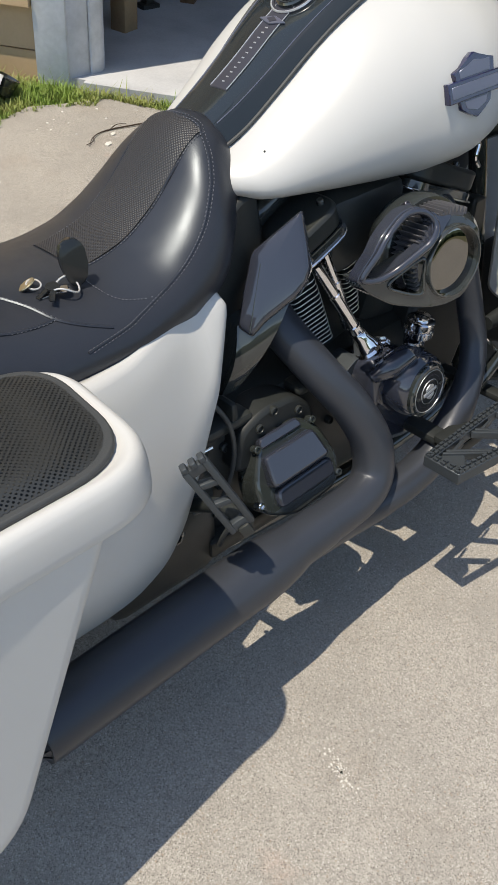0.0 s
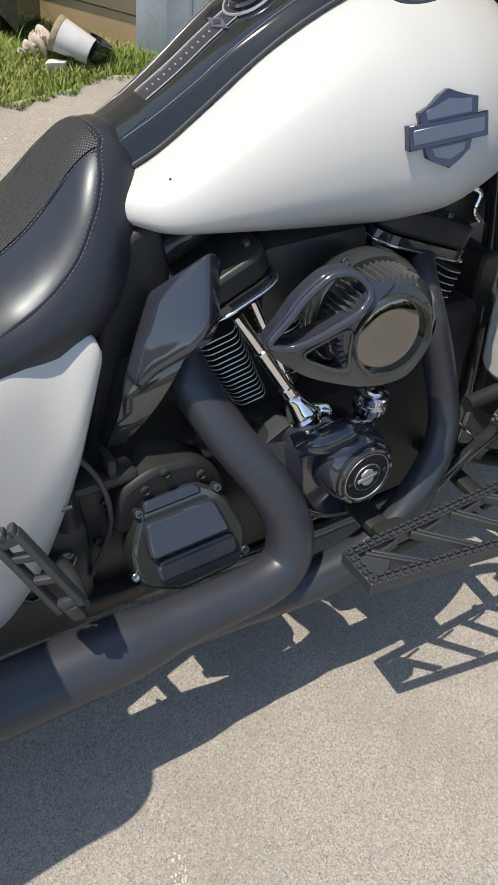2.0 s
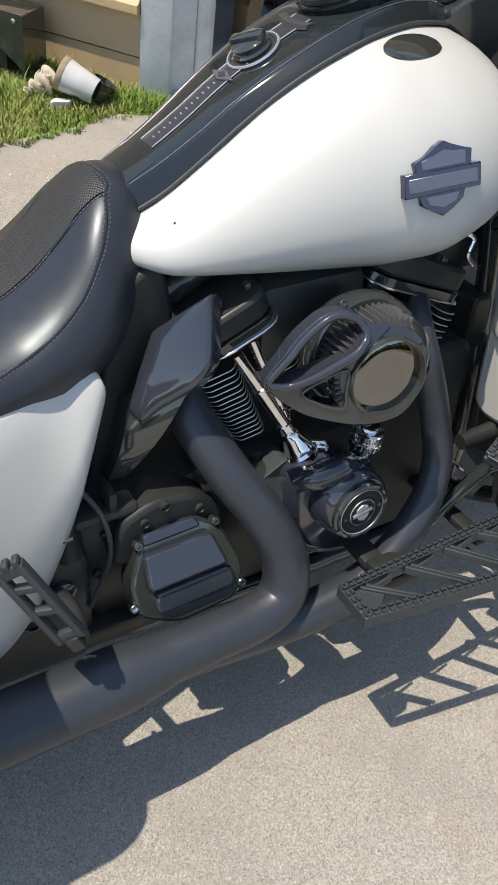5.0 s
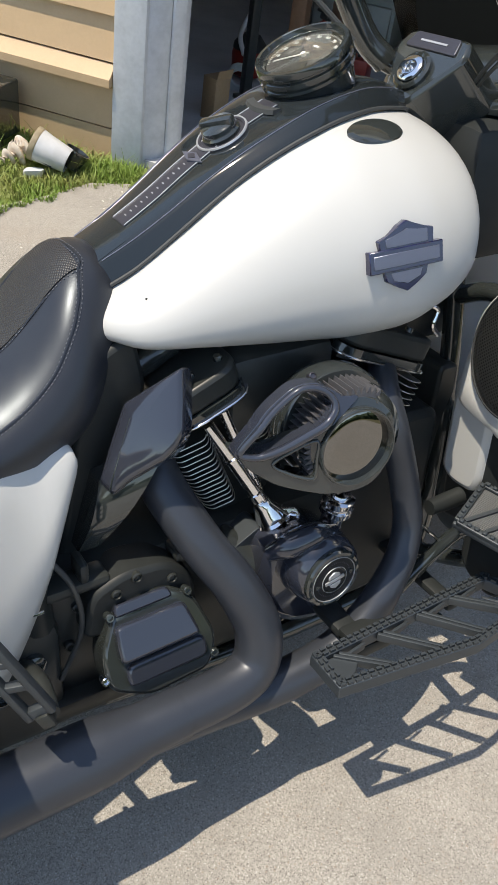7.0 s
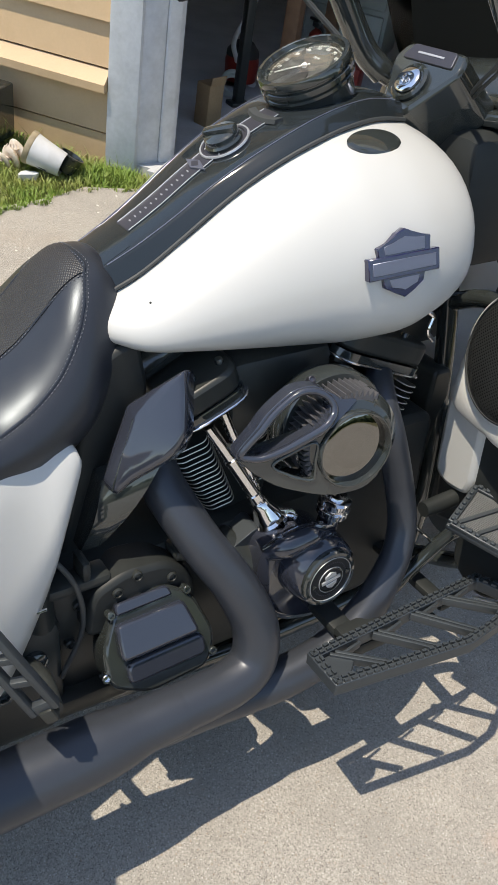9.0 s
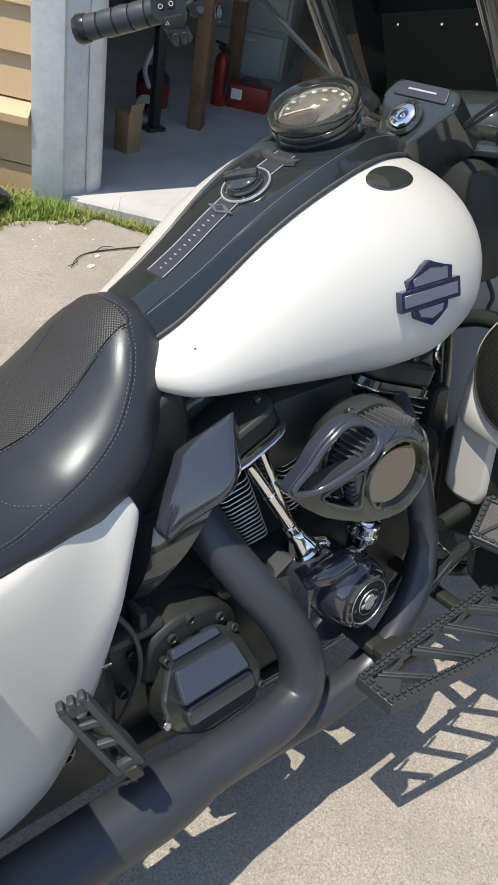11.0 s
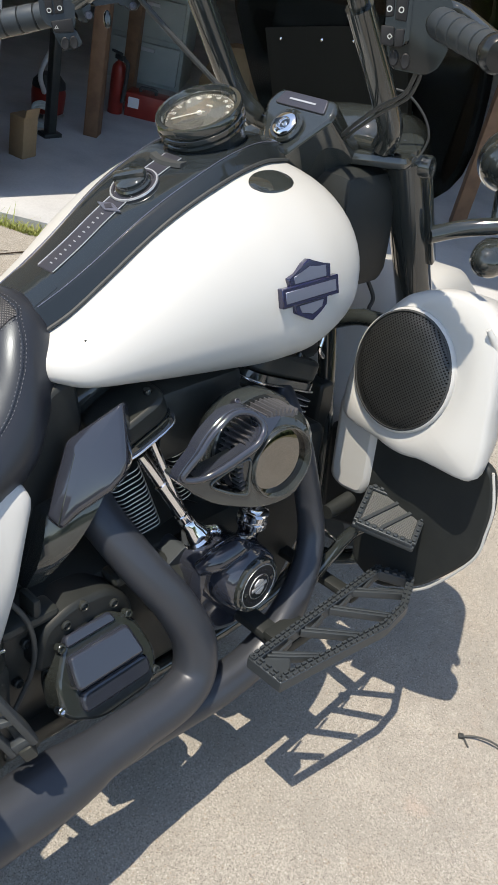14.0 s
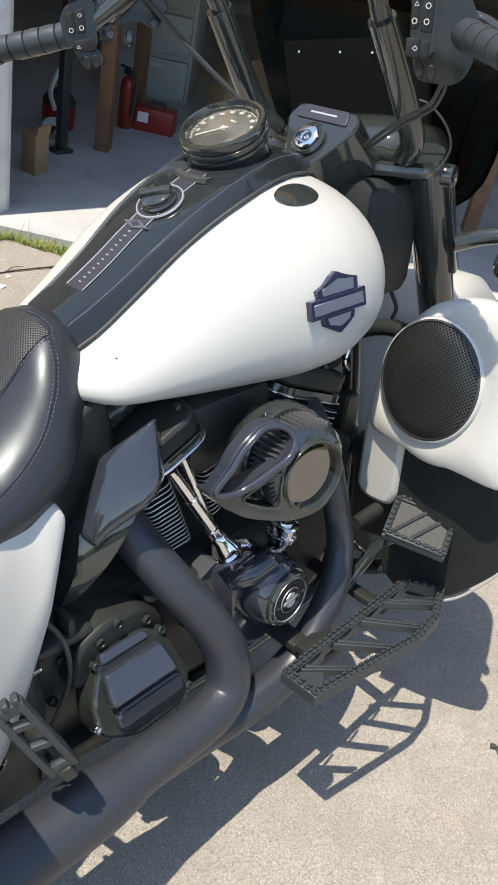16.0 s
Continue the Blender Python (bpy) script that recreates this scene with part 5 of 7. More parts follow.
bm = bmesh.new()
prism(bm, rounded([(-0.052, -0.36), (-0.052, -0.402), (-0.025, -0.402), (0.0, -0.378), (-0.03, -0.36)], 0.008), Matrix(), 0.318, 0.330)
part("gusset", bm, ANODISED, board, "", 40, 0.002)
for k in range(n):
    for row, inset in ((0, 0.0032), (1, 0.0112)):
        a, b = Vector(FB[k]), Vector(FB[(k + 1) % n])
        d = (b - a).normalized()
        nrm = Vector((-d.y, d.x))
        m = int((b - a).length / 0.0125)
        for i in range(m):
            q = a + d * ((i + 0.5) * (b - a).length / m) + nrm * inset
            bm = bmesh.new()
            block(bm, (-0.0042, -0.0022, 0), (0.0042, 0.0022, 0.0048), Matrix.Translation((q.x, q.y, 0.3365)) @ Matrix.Rotation(math.atan2(d.y, d.x), 4, "Z"))
            part("tooth", bm, ANODISED, board)
bm = bmesh.new()
block(bm, (0.02, -0.355, 0.285), (0.10, -0.30, 0.31), Matrix(), 0.006)
part("board_bracket", bm, CAST, board)
bm = bmesh.new()
block(bm, (0.212, -0.345, 0.288), (0.240, -0.15, 0.304), Matrix(), 0.006)
part("board_bracket", bm, CAST, board)
bm = bmesh.new()
block(bm, (0.02, -0.32, 0.285), (0.06, -0.15, 0.305), Matrix(), 0.008)
part("board_bracket", bm, CAST, board)

# brake pedal
PD = axes((0.281, -0.346, 0.459), (0.909, 0.360, 0.210), (-0.390, 0.912, 0.129)) @ Matrix.Diagonal((1.10, 1.02, 1.0, 1.0))
bm = bmesh.new()
block(bm, (-0.047, -0.056, -0.014), (0.047, 0.056, -0.002), PD, 0.003)
pedal = part("brake_pedal", bm, ANODISED, bike, "black brake pedal with a grip pad")
bm = bmesh.new()
block(bm, (-0.036, -0.045, -0.002), (0.036, 0.045, 0.0005), PD)
pad = part("grip_pad", bm, GRIT, pedal, "grey gritted pad")
planar_uv(pad, PD)
for e in (((-0.042, -0.051), (0.042, -0.051)), ((0.042, -0.051), (0.042, 0.051)), ((0.042, 0.051), (-0.042, 0.051)), ((-0.042, 0.051), (-0.042, -0.051))):
    a, b = Vector(e[0]), Vector(e[1])
    d = (b - a).normalized()
    m = int((b - a).length / 0.0115)
    bm = bmesh.new()
    bar(bm, PD @ Vector((*a, 0.001)), PD @ Vector((*b, 0.001)), 0.011, 0.008, PD.to_3x3() @ Vector((0, 0, 1)), 0.002)
    part("pad_border", bm, ANODISED, pedal)
    for i in range(m):
        q = a + d * ((i + 0.5) * (b - a).length / m)
        bm = bmesh.new()
        block(bm, (-0.0036, -0.0030, 0.004), (0.0036, 0.0030, 0.0095), PD @ pose(q.x, q.y, 0, 0, 0, math.degrees(math.atan2(d.y, d.x))), 0.001, 1)
        part("tooth", bm, ANODISED, pedal)
for k in (-0.017, 0.017):
    bm = bmesh.new()
    bar(bm, PD @ Vector((-0.036, k + 0.024, 0.002)), PD @ Vector((0.036, k - 0.024, 0.002)), 0.006, 0.006, PD.to_3x3() @ Vector((0, 0, 1)))
    part("pad_rib", bm, ANODISED, pedal)
bm = bmesh.new()
tube(bm, [(0.272, -0.345, 0.447), (0.266, -0.32, 0.43), (0.255, -0.29, 0.40), (0.22, -0.27, 0.34), (0.16, -0.262, 0.28), (0.11, -0.25, 0.25)], 0.012, 12)
part("pedal_arm", bm, BLACK, pedal)
bm = bmesh.new()
tube(bm, [(0.232, -0.243, 0.428), (0.262, -0.243, 0.428), (0.300, -0.243, 0.430)], (0.013, 0.015, 0.015), 16)
part("master_cylinder", bm, CAST, bike)
bm = bmesh.new()
tube(bm, [(0.188, -0.262, 0.462), (0.190, -0.268, 0.432), (0.206, -0.271, 0.411), (0.228, -0.272, 0.389), (0.246, -0.273, 0.367)], 0.0028, 8)
part("brake_line", bm, CHROME, bike, "bright steel brake line")

# lower fairing with its speaker, both sides
POD = [(-0.190, 0.590), (-0.182, 0.66), (-0.190, 0.72), (-0.214, 0.785), (-0.252, 0.832), (-0.305, 0.858), (-0.355, 0.868), (-0.408, 0.864), (-0.440, 0.840), (-0.458, 0.79), (-0.474, 0.72), (-0.492, 0.603), (-0.400, 0.594), (-0.263, 0.584)]
LEG = [(-0.262, 0.62), (-0.490, 0.62), (-0.509, 0.55), (-0.506, 0.45), (-0.455, 0.372), (-0.410, 0.318), (-0.33, 0.27), (-0.262, 0.30)]
for side in (1, -1):
    flip = Matrix.Diagonal((1, side, 1, 1))
    FM = flip @ axes((0.30, 0, 0), (0, 1, 0), (0, 0, 1))
    SPK = flip @ facing((0.290, -0.300, 0.722), (-0.95, 0.12, 0.20)) @ Matrix.Scale(0.95, 4)
    shape = [Vector(p) for p in rounded(POD, 0.022, 4)]
    c = Vector((-0.325, 0.728))
    polar = sorted((math.atan2(p.y - c.y, p.x - c.x), (p - c).length) for p in shape)
    ang, rad = [a for a, _ in polar], [r for _, r in polar]
    ang, rad = [ang[-1] - 2 * math.pi] + ang + [ang[0] + 2 * math.pi], [rad[-1]] + rad + [rad[0]]
    turns = [2 * math.pi * k / 72 - math.pi for k in range(72)]
    bm = bmesh.new()
    rings = []
    for depth, grow in ((0.20, 0.40), (0.17, 0.62), (0.12, 0.78), (0.07, 0.90), (0.032, 0.975), (0.014, 0.985), (0.005, 0.965), (0.001, 0.93)):
        ring = []
        for a in turns:
            y, z = c.x + grow * between(a, ang, rad) * math.cos(a), c.y + grow * between(a, ang, rad) * math.sin(a)
            ring.append(flip @ Vector((0.300 + depth + (0.12 * (y + 0.301) + 0.20 * (z - 0.722)) / 0.95, y, z)))
        rings.append(ring)
    for r, h in ((0.1085, -0.004), (0.1000, -0.012)):
        rings.append([SPK @ Vector((-r * math.cos(a), 1.02 * r * math.sin(a), h)) for a in turns])
    loft(bm, rings)
    fairing = part("lower_fairing", bm, WHITE, bike, "white lower fairing with a speaker pod", 60)
    bm = bmesh.new()
    revolve(bm, [(0.1085, -0.02), (0.1075, 0.0), (0.106, 0.003), (0.1035, 0.0035), (0.1035, -0.02)], SPK, 64, 1.02, True)
    part("speaker_rim", bm, WHITE, fairing, "", 60)
    bm = bmesh.new()
    revolve(bm, [(0.1040, -0.03), (0.1035, 0.004), (0.1005, 0.006), (0.0990, 0.0), (0.0990, -0.03)], SPK, 64, 1.02, True)
    part("speaker_ring", bm, RUBBER, fairing, "black speaker ring", 60)
    bm = bmesh.new()
    rings = [[SPK @ Vector((r * math.cos(a), 1.02 * r * math.sin(a), h)) for a in (2 * math.pi * k / 48 for k in range(48))] for r, h in ((0.1000, 0.003), (0.094, 0.008), (0.075, 0.013), (0.042, 0.0160), (0.002, 0.0165))]
    loft(bm, rings, True, False)
    ob = part("speaker_grille", bm, GRILLE, fairing, "perforated black grille", 60)
    planar_uv(ob, SPK)
    bm = bmesh.new()
    revolve(bm, [(0.0995, -0.006), (0.06, -0.035), (0.035, -0.038), (0.02, -0.022), (0.001, -0.016)], SPK, 32, 1.02)
    part("speaker_cone", bm, CONE, fairing, "", 60)
    bm = bmesh.new()
    prism(bm, rounded(LEG, 0.03), flip @ axes((0.33, 0, 0), (0, 1, 0), (0, 0, 1)), -0.02, 0.0)
    part("leg_liner", bm, CAST, fairing, "dark inner liner", 40, 0.006)
    bm = bmesh.new()
    rim = [flip @ Vector((0.314, y, z)) for y, z in [(-0.490, 0.610), (-0.507, 0.55), (-0.507, 0.50), (-0.501, 0.445), (-0.457, 0.368), (-0.411, 0.314), (-0.33, 0.266)]]
    tube(bm, rim, 0.0027, 10)
    part("leg_edge", bm, WHITE, fairing)
    bm = bmesh.new()
    prism(bm, rounded([(-0.10, 0.50), (-0.26, 0.50), (-0.26, 0.31), (-0.12, 0.27)], 0.02), flip @ axes((0.40, 0, 0), (0, 1, 0), (0, 0, 1)), 0.0, 0.05)
    part("inner_panel", bm, RUBBER, fairing, "", 40, 0.01)
    bm = bmesh.new()
    prism(bm, rounded([(-0.180, 0.63), (-0.268, 0.61), (-0.272, 0.47), (-0.262, 0.445), (-0.215, 0.440), (-0.186, 0.455)], 0.02), flip @ axes((0.34, 0, 0), (0, 1, 0), (0, 0, 1)), -0.04, 0.05)
    part("inner_web", bm, WHITE, fairing, "", 40, 0.01)
    bm = bmesh.new()
    tube(bm, [flip @ Vector(q) for q in ((0.300, -0.425, 0.838), (0.318, -0.452, 0.79), (0.328, -0.474, 0.72), (0.335, -0.478, 0.66))], (0.004, 0.010, 0.010, 0.003), 12)
    part("vent_ridge", bm, WHITE, fairing)
    for y, z in ((-0.345, 0.535), (-0.405, 0.540)):
        bm = bmesh.new()
        revolve(bm, [(0.016, 0.0), (0.016, 0.006), (0.010, 0.010), (0.006, 0.010)], flip @ facing((0.330, y, z), (-1, 0, 0)), 16)
        part("liner_bolt", bm, RUBBER, fairing)
bm = bmesh.new()
for s in (-1, 1):
    tube(bm, [(0.38, s * 0.06, 0.70), (0.39, s * 0.16, 0.74), (0.40, s * 0.34, 0.72), (0.40, s * 0.42, 0.60), (0.39, s * 0.38, 0.38), (0.36, s * 0.25, 0.27), (0.33, s * 0.13, 0.22)], 0.016, 12)
part("engine_guard", bm, BLACK, bike, "gloss black engine guard")

# front end, turned to the left
STEER = Matrix.Translation((0.40, 0, 1.0)) @ Matrix.Rotation(radians(13), 4, Vector((-0.44, 0, 0.90))) @ Matrix.Translation((-0.40, 0, -1.0))


def steered(name, bm, material, parent=bike, label="", sharp=38.0, bevel=0.0):
    bmesh.ops.transform(bm, matrix=STEER, verts=bm.verts[:])
    return part(name, bm, material, parent, label, sharp, bevel)


for s in (-1, 1):
    bm = bmesh.new()
    tube(bm, [(0.425, s * 0.125, 1.02), (0.525, s * 0.125, 0.80), (0.58, s * 0.125, 0.68)], 0.036, 20, curved=False)
    leg = steered("fork_cover", bm, BLACK, bike, "gloss black fork cover")
    bm = bmesh.new()
    tube(bm, [(0.575, s * 0.125, 0.69), (0.75, s * 0.125, 0.31)], 0.029, 18, curved=False)
    steered("fork_slider", bm, BLACK, leg)
    bm = bmesh.new()
    revolve(bm, [(0.020, -0.03), (0.020, 0.012), (0.017, 0.016), (0.009, 0.016), (0.008, 0.012)], facing((0.443, s * 0.160, 0.985), (0, s, 0)), 20)
    steered("mount_bolt", bm, BLACK, leg)
    bm = bmesh.new()
    bar(bm, (0.448, s * 0.165, 0.985), (0.53, s * 0.165, 0.80), 0.022, 0.012, (0, 1, 0), 0.004)
    steered("mount_plate", bm, BLACK, leg)
bm = bmesh.new()
rings = []
for x, w, b, t in ((0.40, 0.06, 0.93, 1.03), (0.42, 0.10, 0.88, 1.06), (0.47, 0.118, 0.86, 1.075), (0.52, 0.122, 0.86, 1.07), (0.58, 0.118, 0.87, 1.06), (0.61, 0.10, 0.89, 1.04)):
    rings.append([Vector((x, w * math.copysign(abs(math.cos(a)) ** 0.6, math.cos(a)), (b + t) / 2 + (t - b) / 2 * math.copysign(abs(math.sin(a)) ** 0.6, math.sin(a)))) for a in (2 * math.pi * k / 28 for k in range(28))])
loft(bm, rings)
nacelle = steered("headlamp_nacelle", bm, BLACK, bike, "gloss black headlamp nacelle", 60)
bm = bmesh.new()
prism(bm, rounded([(-0.062, 0.070), (0.062, 0.070), (0.074, 0.040), (0.026, -0.046), (-0.026, -0.046), (-0.074, 0.040)], 0.012), facing((0.276, 0.002, 1.044), (-0.74, 0, 0.67), (1, 0, 0)), -0.11, 0.0)
binnacle = part("ignition_console", bm, BLACK, bike, "black console holding the ignition switch", 40, 0.006)
IG = facing((0.278, 0.002, 1.046), (-0.78, 0, 0.62), (1, 0, 0))
bm = bmesh.new()
revolve(bm, [(0.031, -0.01), (0.031, 0.006), (0.027, 0.009), (0.022, 0.008), (0.021, 0.002)], IG, 32)
part("switch_bezel", bm, BLACK, binnacle)
bm = bmesh.new()
revolve(bm, [(0.021, 0.0), (0.021, 0.012), (0.018, 0.014), (0.010, 0.014), (0.009, 0.011), (0.004, 0.011), (0.003, 0.015), (0.001, 0.015)], IG, 32)
part("ignition_switch", bm, CHROME, binnacle, "bright round ignition switch")
bm = bmesh.new()
prism(bm, rounded([(-0.054, -0.013), (0.054, -0.013), (0.046, 0.013), (-0.046, 0.013)], 0.006), facing((0.311, 0.002, 1.0835), (-0.74, 0, 0.67), (1, 0, 0)), -0.004, 0.0022)
plate = part("name_plate", bm, TRIMPLATE, binnacle, "dark name plate", 40, 0.001)
bm = bmesh.new()
prism(bm, [(-0.028, -0.0016), (0.028, -0.0016), (0.028, 0.0016), (-0.028, 0.0016)], facing((0.311, 0.002, 1.0835), (-0.74, 0, 0.67), (1, 0, 0)), 0.001, 0.0030)
part("name_bar", bm, SILVER, plate)
bm = bmesh.new()
block(bm, (0.36, -0.16, 0.985), (0.47, 0.16, 1.01), Matrix(), 0.012)
steered("triple_clamp", bm, BLACK)
bm = bmesh.new()
block(bm, (0.325, -0.112, 0.775), (0.49, 0.112, 0.990), Matrix(), 0.030)
part("steering_head_cover", bm, CAST, bike)
bm = bmesh.new()
block(bm, (0.24, -0.055, 0.62), (0.40, 0.055, 0.83), pose(0, 0, 0, 0, 0, 0), 0.02)
part("frame_neck", bm, DARK, bike)
bm = bmesh.new()
revolve(bm, [(0.09, 0.0), (0.10, 0.02), (0.10, 0.05), (0.094, 0.06)], facing((0.58, 0, 0.965), (1, 0, 0.05)), 32)
steered("headlamp", bm, CHROME, nacelle)
bm = bmesh.new()
rings = []
for a in np.linspace(25, 165, 30):
    c, s = math.cos(radians(a)), math.sin(radians(a))
    rings.append([Vector((0.79 + r * c, y, 0.33 + r * s)) for r, y in ((0.29, -0.130), (0.350, -0.128), (0.384, -0.095), (0.396, 0.0), (0.384, 0.095), (0.350, 0.128), (0.29, 0.130), (0.38, 0.0))])
loft(bm, rings)
steered("front_fender", bm, WHITE, bike, "pearl white front fender", 50)
bm = bmesh.new()
revolve(bm, [(0.21, -0.06), (0.29, -0.064), (0.322, -0.045), (0.33, 0.0), (0.322, 0.045), (0.29, 0.064), (0.21, 0.06)], facing((0.79, 0, 0.33), (0, -1, 0)), 56)
wheel = steered("front_wheel", bm, RUBBER, bike, "black front tyre")
bm = bmesh.new()
revolve(bm, [(0.04, -0.03), (0.21, -0.05), (0.225, -0.03), (0.225, 0.03), (0.21, 0.05), (0.04, 0.03)], facing((0.79, 0, 0.33), (0, -1, 0)), 48)
steered("rim", bm, BLACK, wheel)
for s in (-1, 1):
    bm = bmesh.new()
    tube(bm, [(0.495, s * 0.165, 0.858), (0.54, s * 0.21, 0.868), (0.57, s * 0.275, 0.878)], 0.016, 14)
    arm = steered("lamp_bracket", bm, BLACK, bike, "black bracket for the passing lamps")
    bm = bmesh.new()
    revolve(bm, [(0.004, -0.062), (0.030, -0.052), (0.050, -0.025), (0.057, 0.01), (0.057, 0.03), (0.052, 0.036)], facing((0.60, s * 0.26, 0.985), (1, 0, 0)), 28)
    steered("passing_lamp", bm, BLACK, arm, "black bullet passing lamp")
    bm = bmesh.new()
    tube(bm, [(0.575, s * 0.265, 0.870), (0.595, s * 0.26, 0.94)], 0.014, 12, curved=False)
    steered("lamp_stem", bm, BLACK, arm)
    bm = bmesh.new()
    revolve(bm, [(0.003, 0.050), (0.016, 0.046), (0.028, 0.032), (0.035, 0.008), (0.036, -0.016), (0.030, -0.022)], facing((0.55, s * 0.268, 0.820), (-1, 0, 0)), 24)
    steered("turn_signal", bm, BLACK, arm, "black bullet turn signal")

# windshield and the pouch behind it
bm = bmesh.new()
rows_in, rows_out = [], []
for z in (0.895, 0.90, 0.91, 0.93, 0.96, 1.0, 1.05, 1.1, 1.16, 1.22, 1.28, 1.34, 1.40, 1.44):
    f = (z - 0.90) / 0.52
    half = between(z, (0.895, 0.90, 0.91, 0.93, 0.96, 1.0, 1.1, 1.25, 1.44), (0.07, 0.11, 0.140, 0.168, 0.193, 0.211, 0.236, 0.252, 0.20))
    row = []
    for u in np.linspace(-1, 1, 17):
        row.append(Vector((0.635 - 0.13 * f - 0.10 * u * u * (0.6 + 0.4 * f), half * u, z)))
    rows_in.append(row)
rings = [r + [p + Vector((0.004, 0, 0.0015)) for p in r[::-1]] for r in rows_in]
loft(bm, rings)
wind = steered("windshield", bm, SMOKE, bike, "dark smoked windshield", 60)
wind.visible_shadow = True
bm = bmesh.new()
rings = []
for z in np.linspace(1.00, 1.185, 7):
    f = (z - 0.90) / 0.52
    row = [Vector((0.605 - 0.13 * f - 0.10 * u * u * (0.6 + 0.4 * f), 0.24 * u, z + 0.012 * (1 - u * u))) for u in np.linspace(-0.30, 0.80, 15)]
    rings.append(row + [p + Vector((0.018, 0, 0)) for p in row[::-1]])
loft(bm, rings)
pouch = steered("windshield_pouch", bm, POUCH, bike, "black windshield pouch with snaps", 50)
for u in (-0.22, 0.15, 0.4, 0.7):
    bm = bmesh.new()
    revolve(bm, [(0.0026, 0.0), (0.0026, 0.0015), (0.0015, 0.002)], facing((0.605 - 0.066 - 0.10 * u * u * 0.8, 0.24 * u, 1.172), (-1, 0, 0.2)), 12)
    steered("snap", bm, CHROME, pouch)

# handlebar, grips, switches and levers
RIGHT = [(0.42, -0.03, 1.02), (0.402, -0.11, 1.030), (0.367, -0.140, 1.070), (0.288, -0.139, 1.175), (0.219, -0.138, 1.27), (0.20, -0.16, 1.315), (0.20, -0.21, 1.30), (0.205, -0.27, 1.245), (0.18, -0.33, 1.232), (0.14, -0.41, 1.222)]
LEFT = [(0.38, 0.04, 1.02), (0.325, 0.105, 1.035), (0.285, 0.13, 1.075), (0.23, 0.134, 1.165), (0.165, 0.138, 1.255), (0.13, 0.16, 1.285), (0.09, 0.20, 1.255), (0.035, 0.27, 1.185), (0.0, 0.315, 1.162), (-0.055, 0.382, 1.138)]
bm = bmesh.new()
tube(bm, RIGHT, 0.0155, 16)
tube(bm, LEFT, 0.0155, 16)
bars = part("handlebar", bm, BLACK, bike, "tall gloss black handlebar")
bm = bmesh.new()
tube(bm, [(0.392, -0.115, 1.035), (0.357, -0.140, 1.083), (0.238, -0.138, 1.24)], 0.021, 16)
part("riser", bm, BLACK, bars)
bm = bmesh.new()
tube(bm, [(0.315, 0.11, 1.04), (0.275, 0.13, 1.085), (0.185, 0.137, 1.225)], 0.021, 16)
part("riser", bm, BLACK, bars)
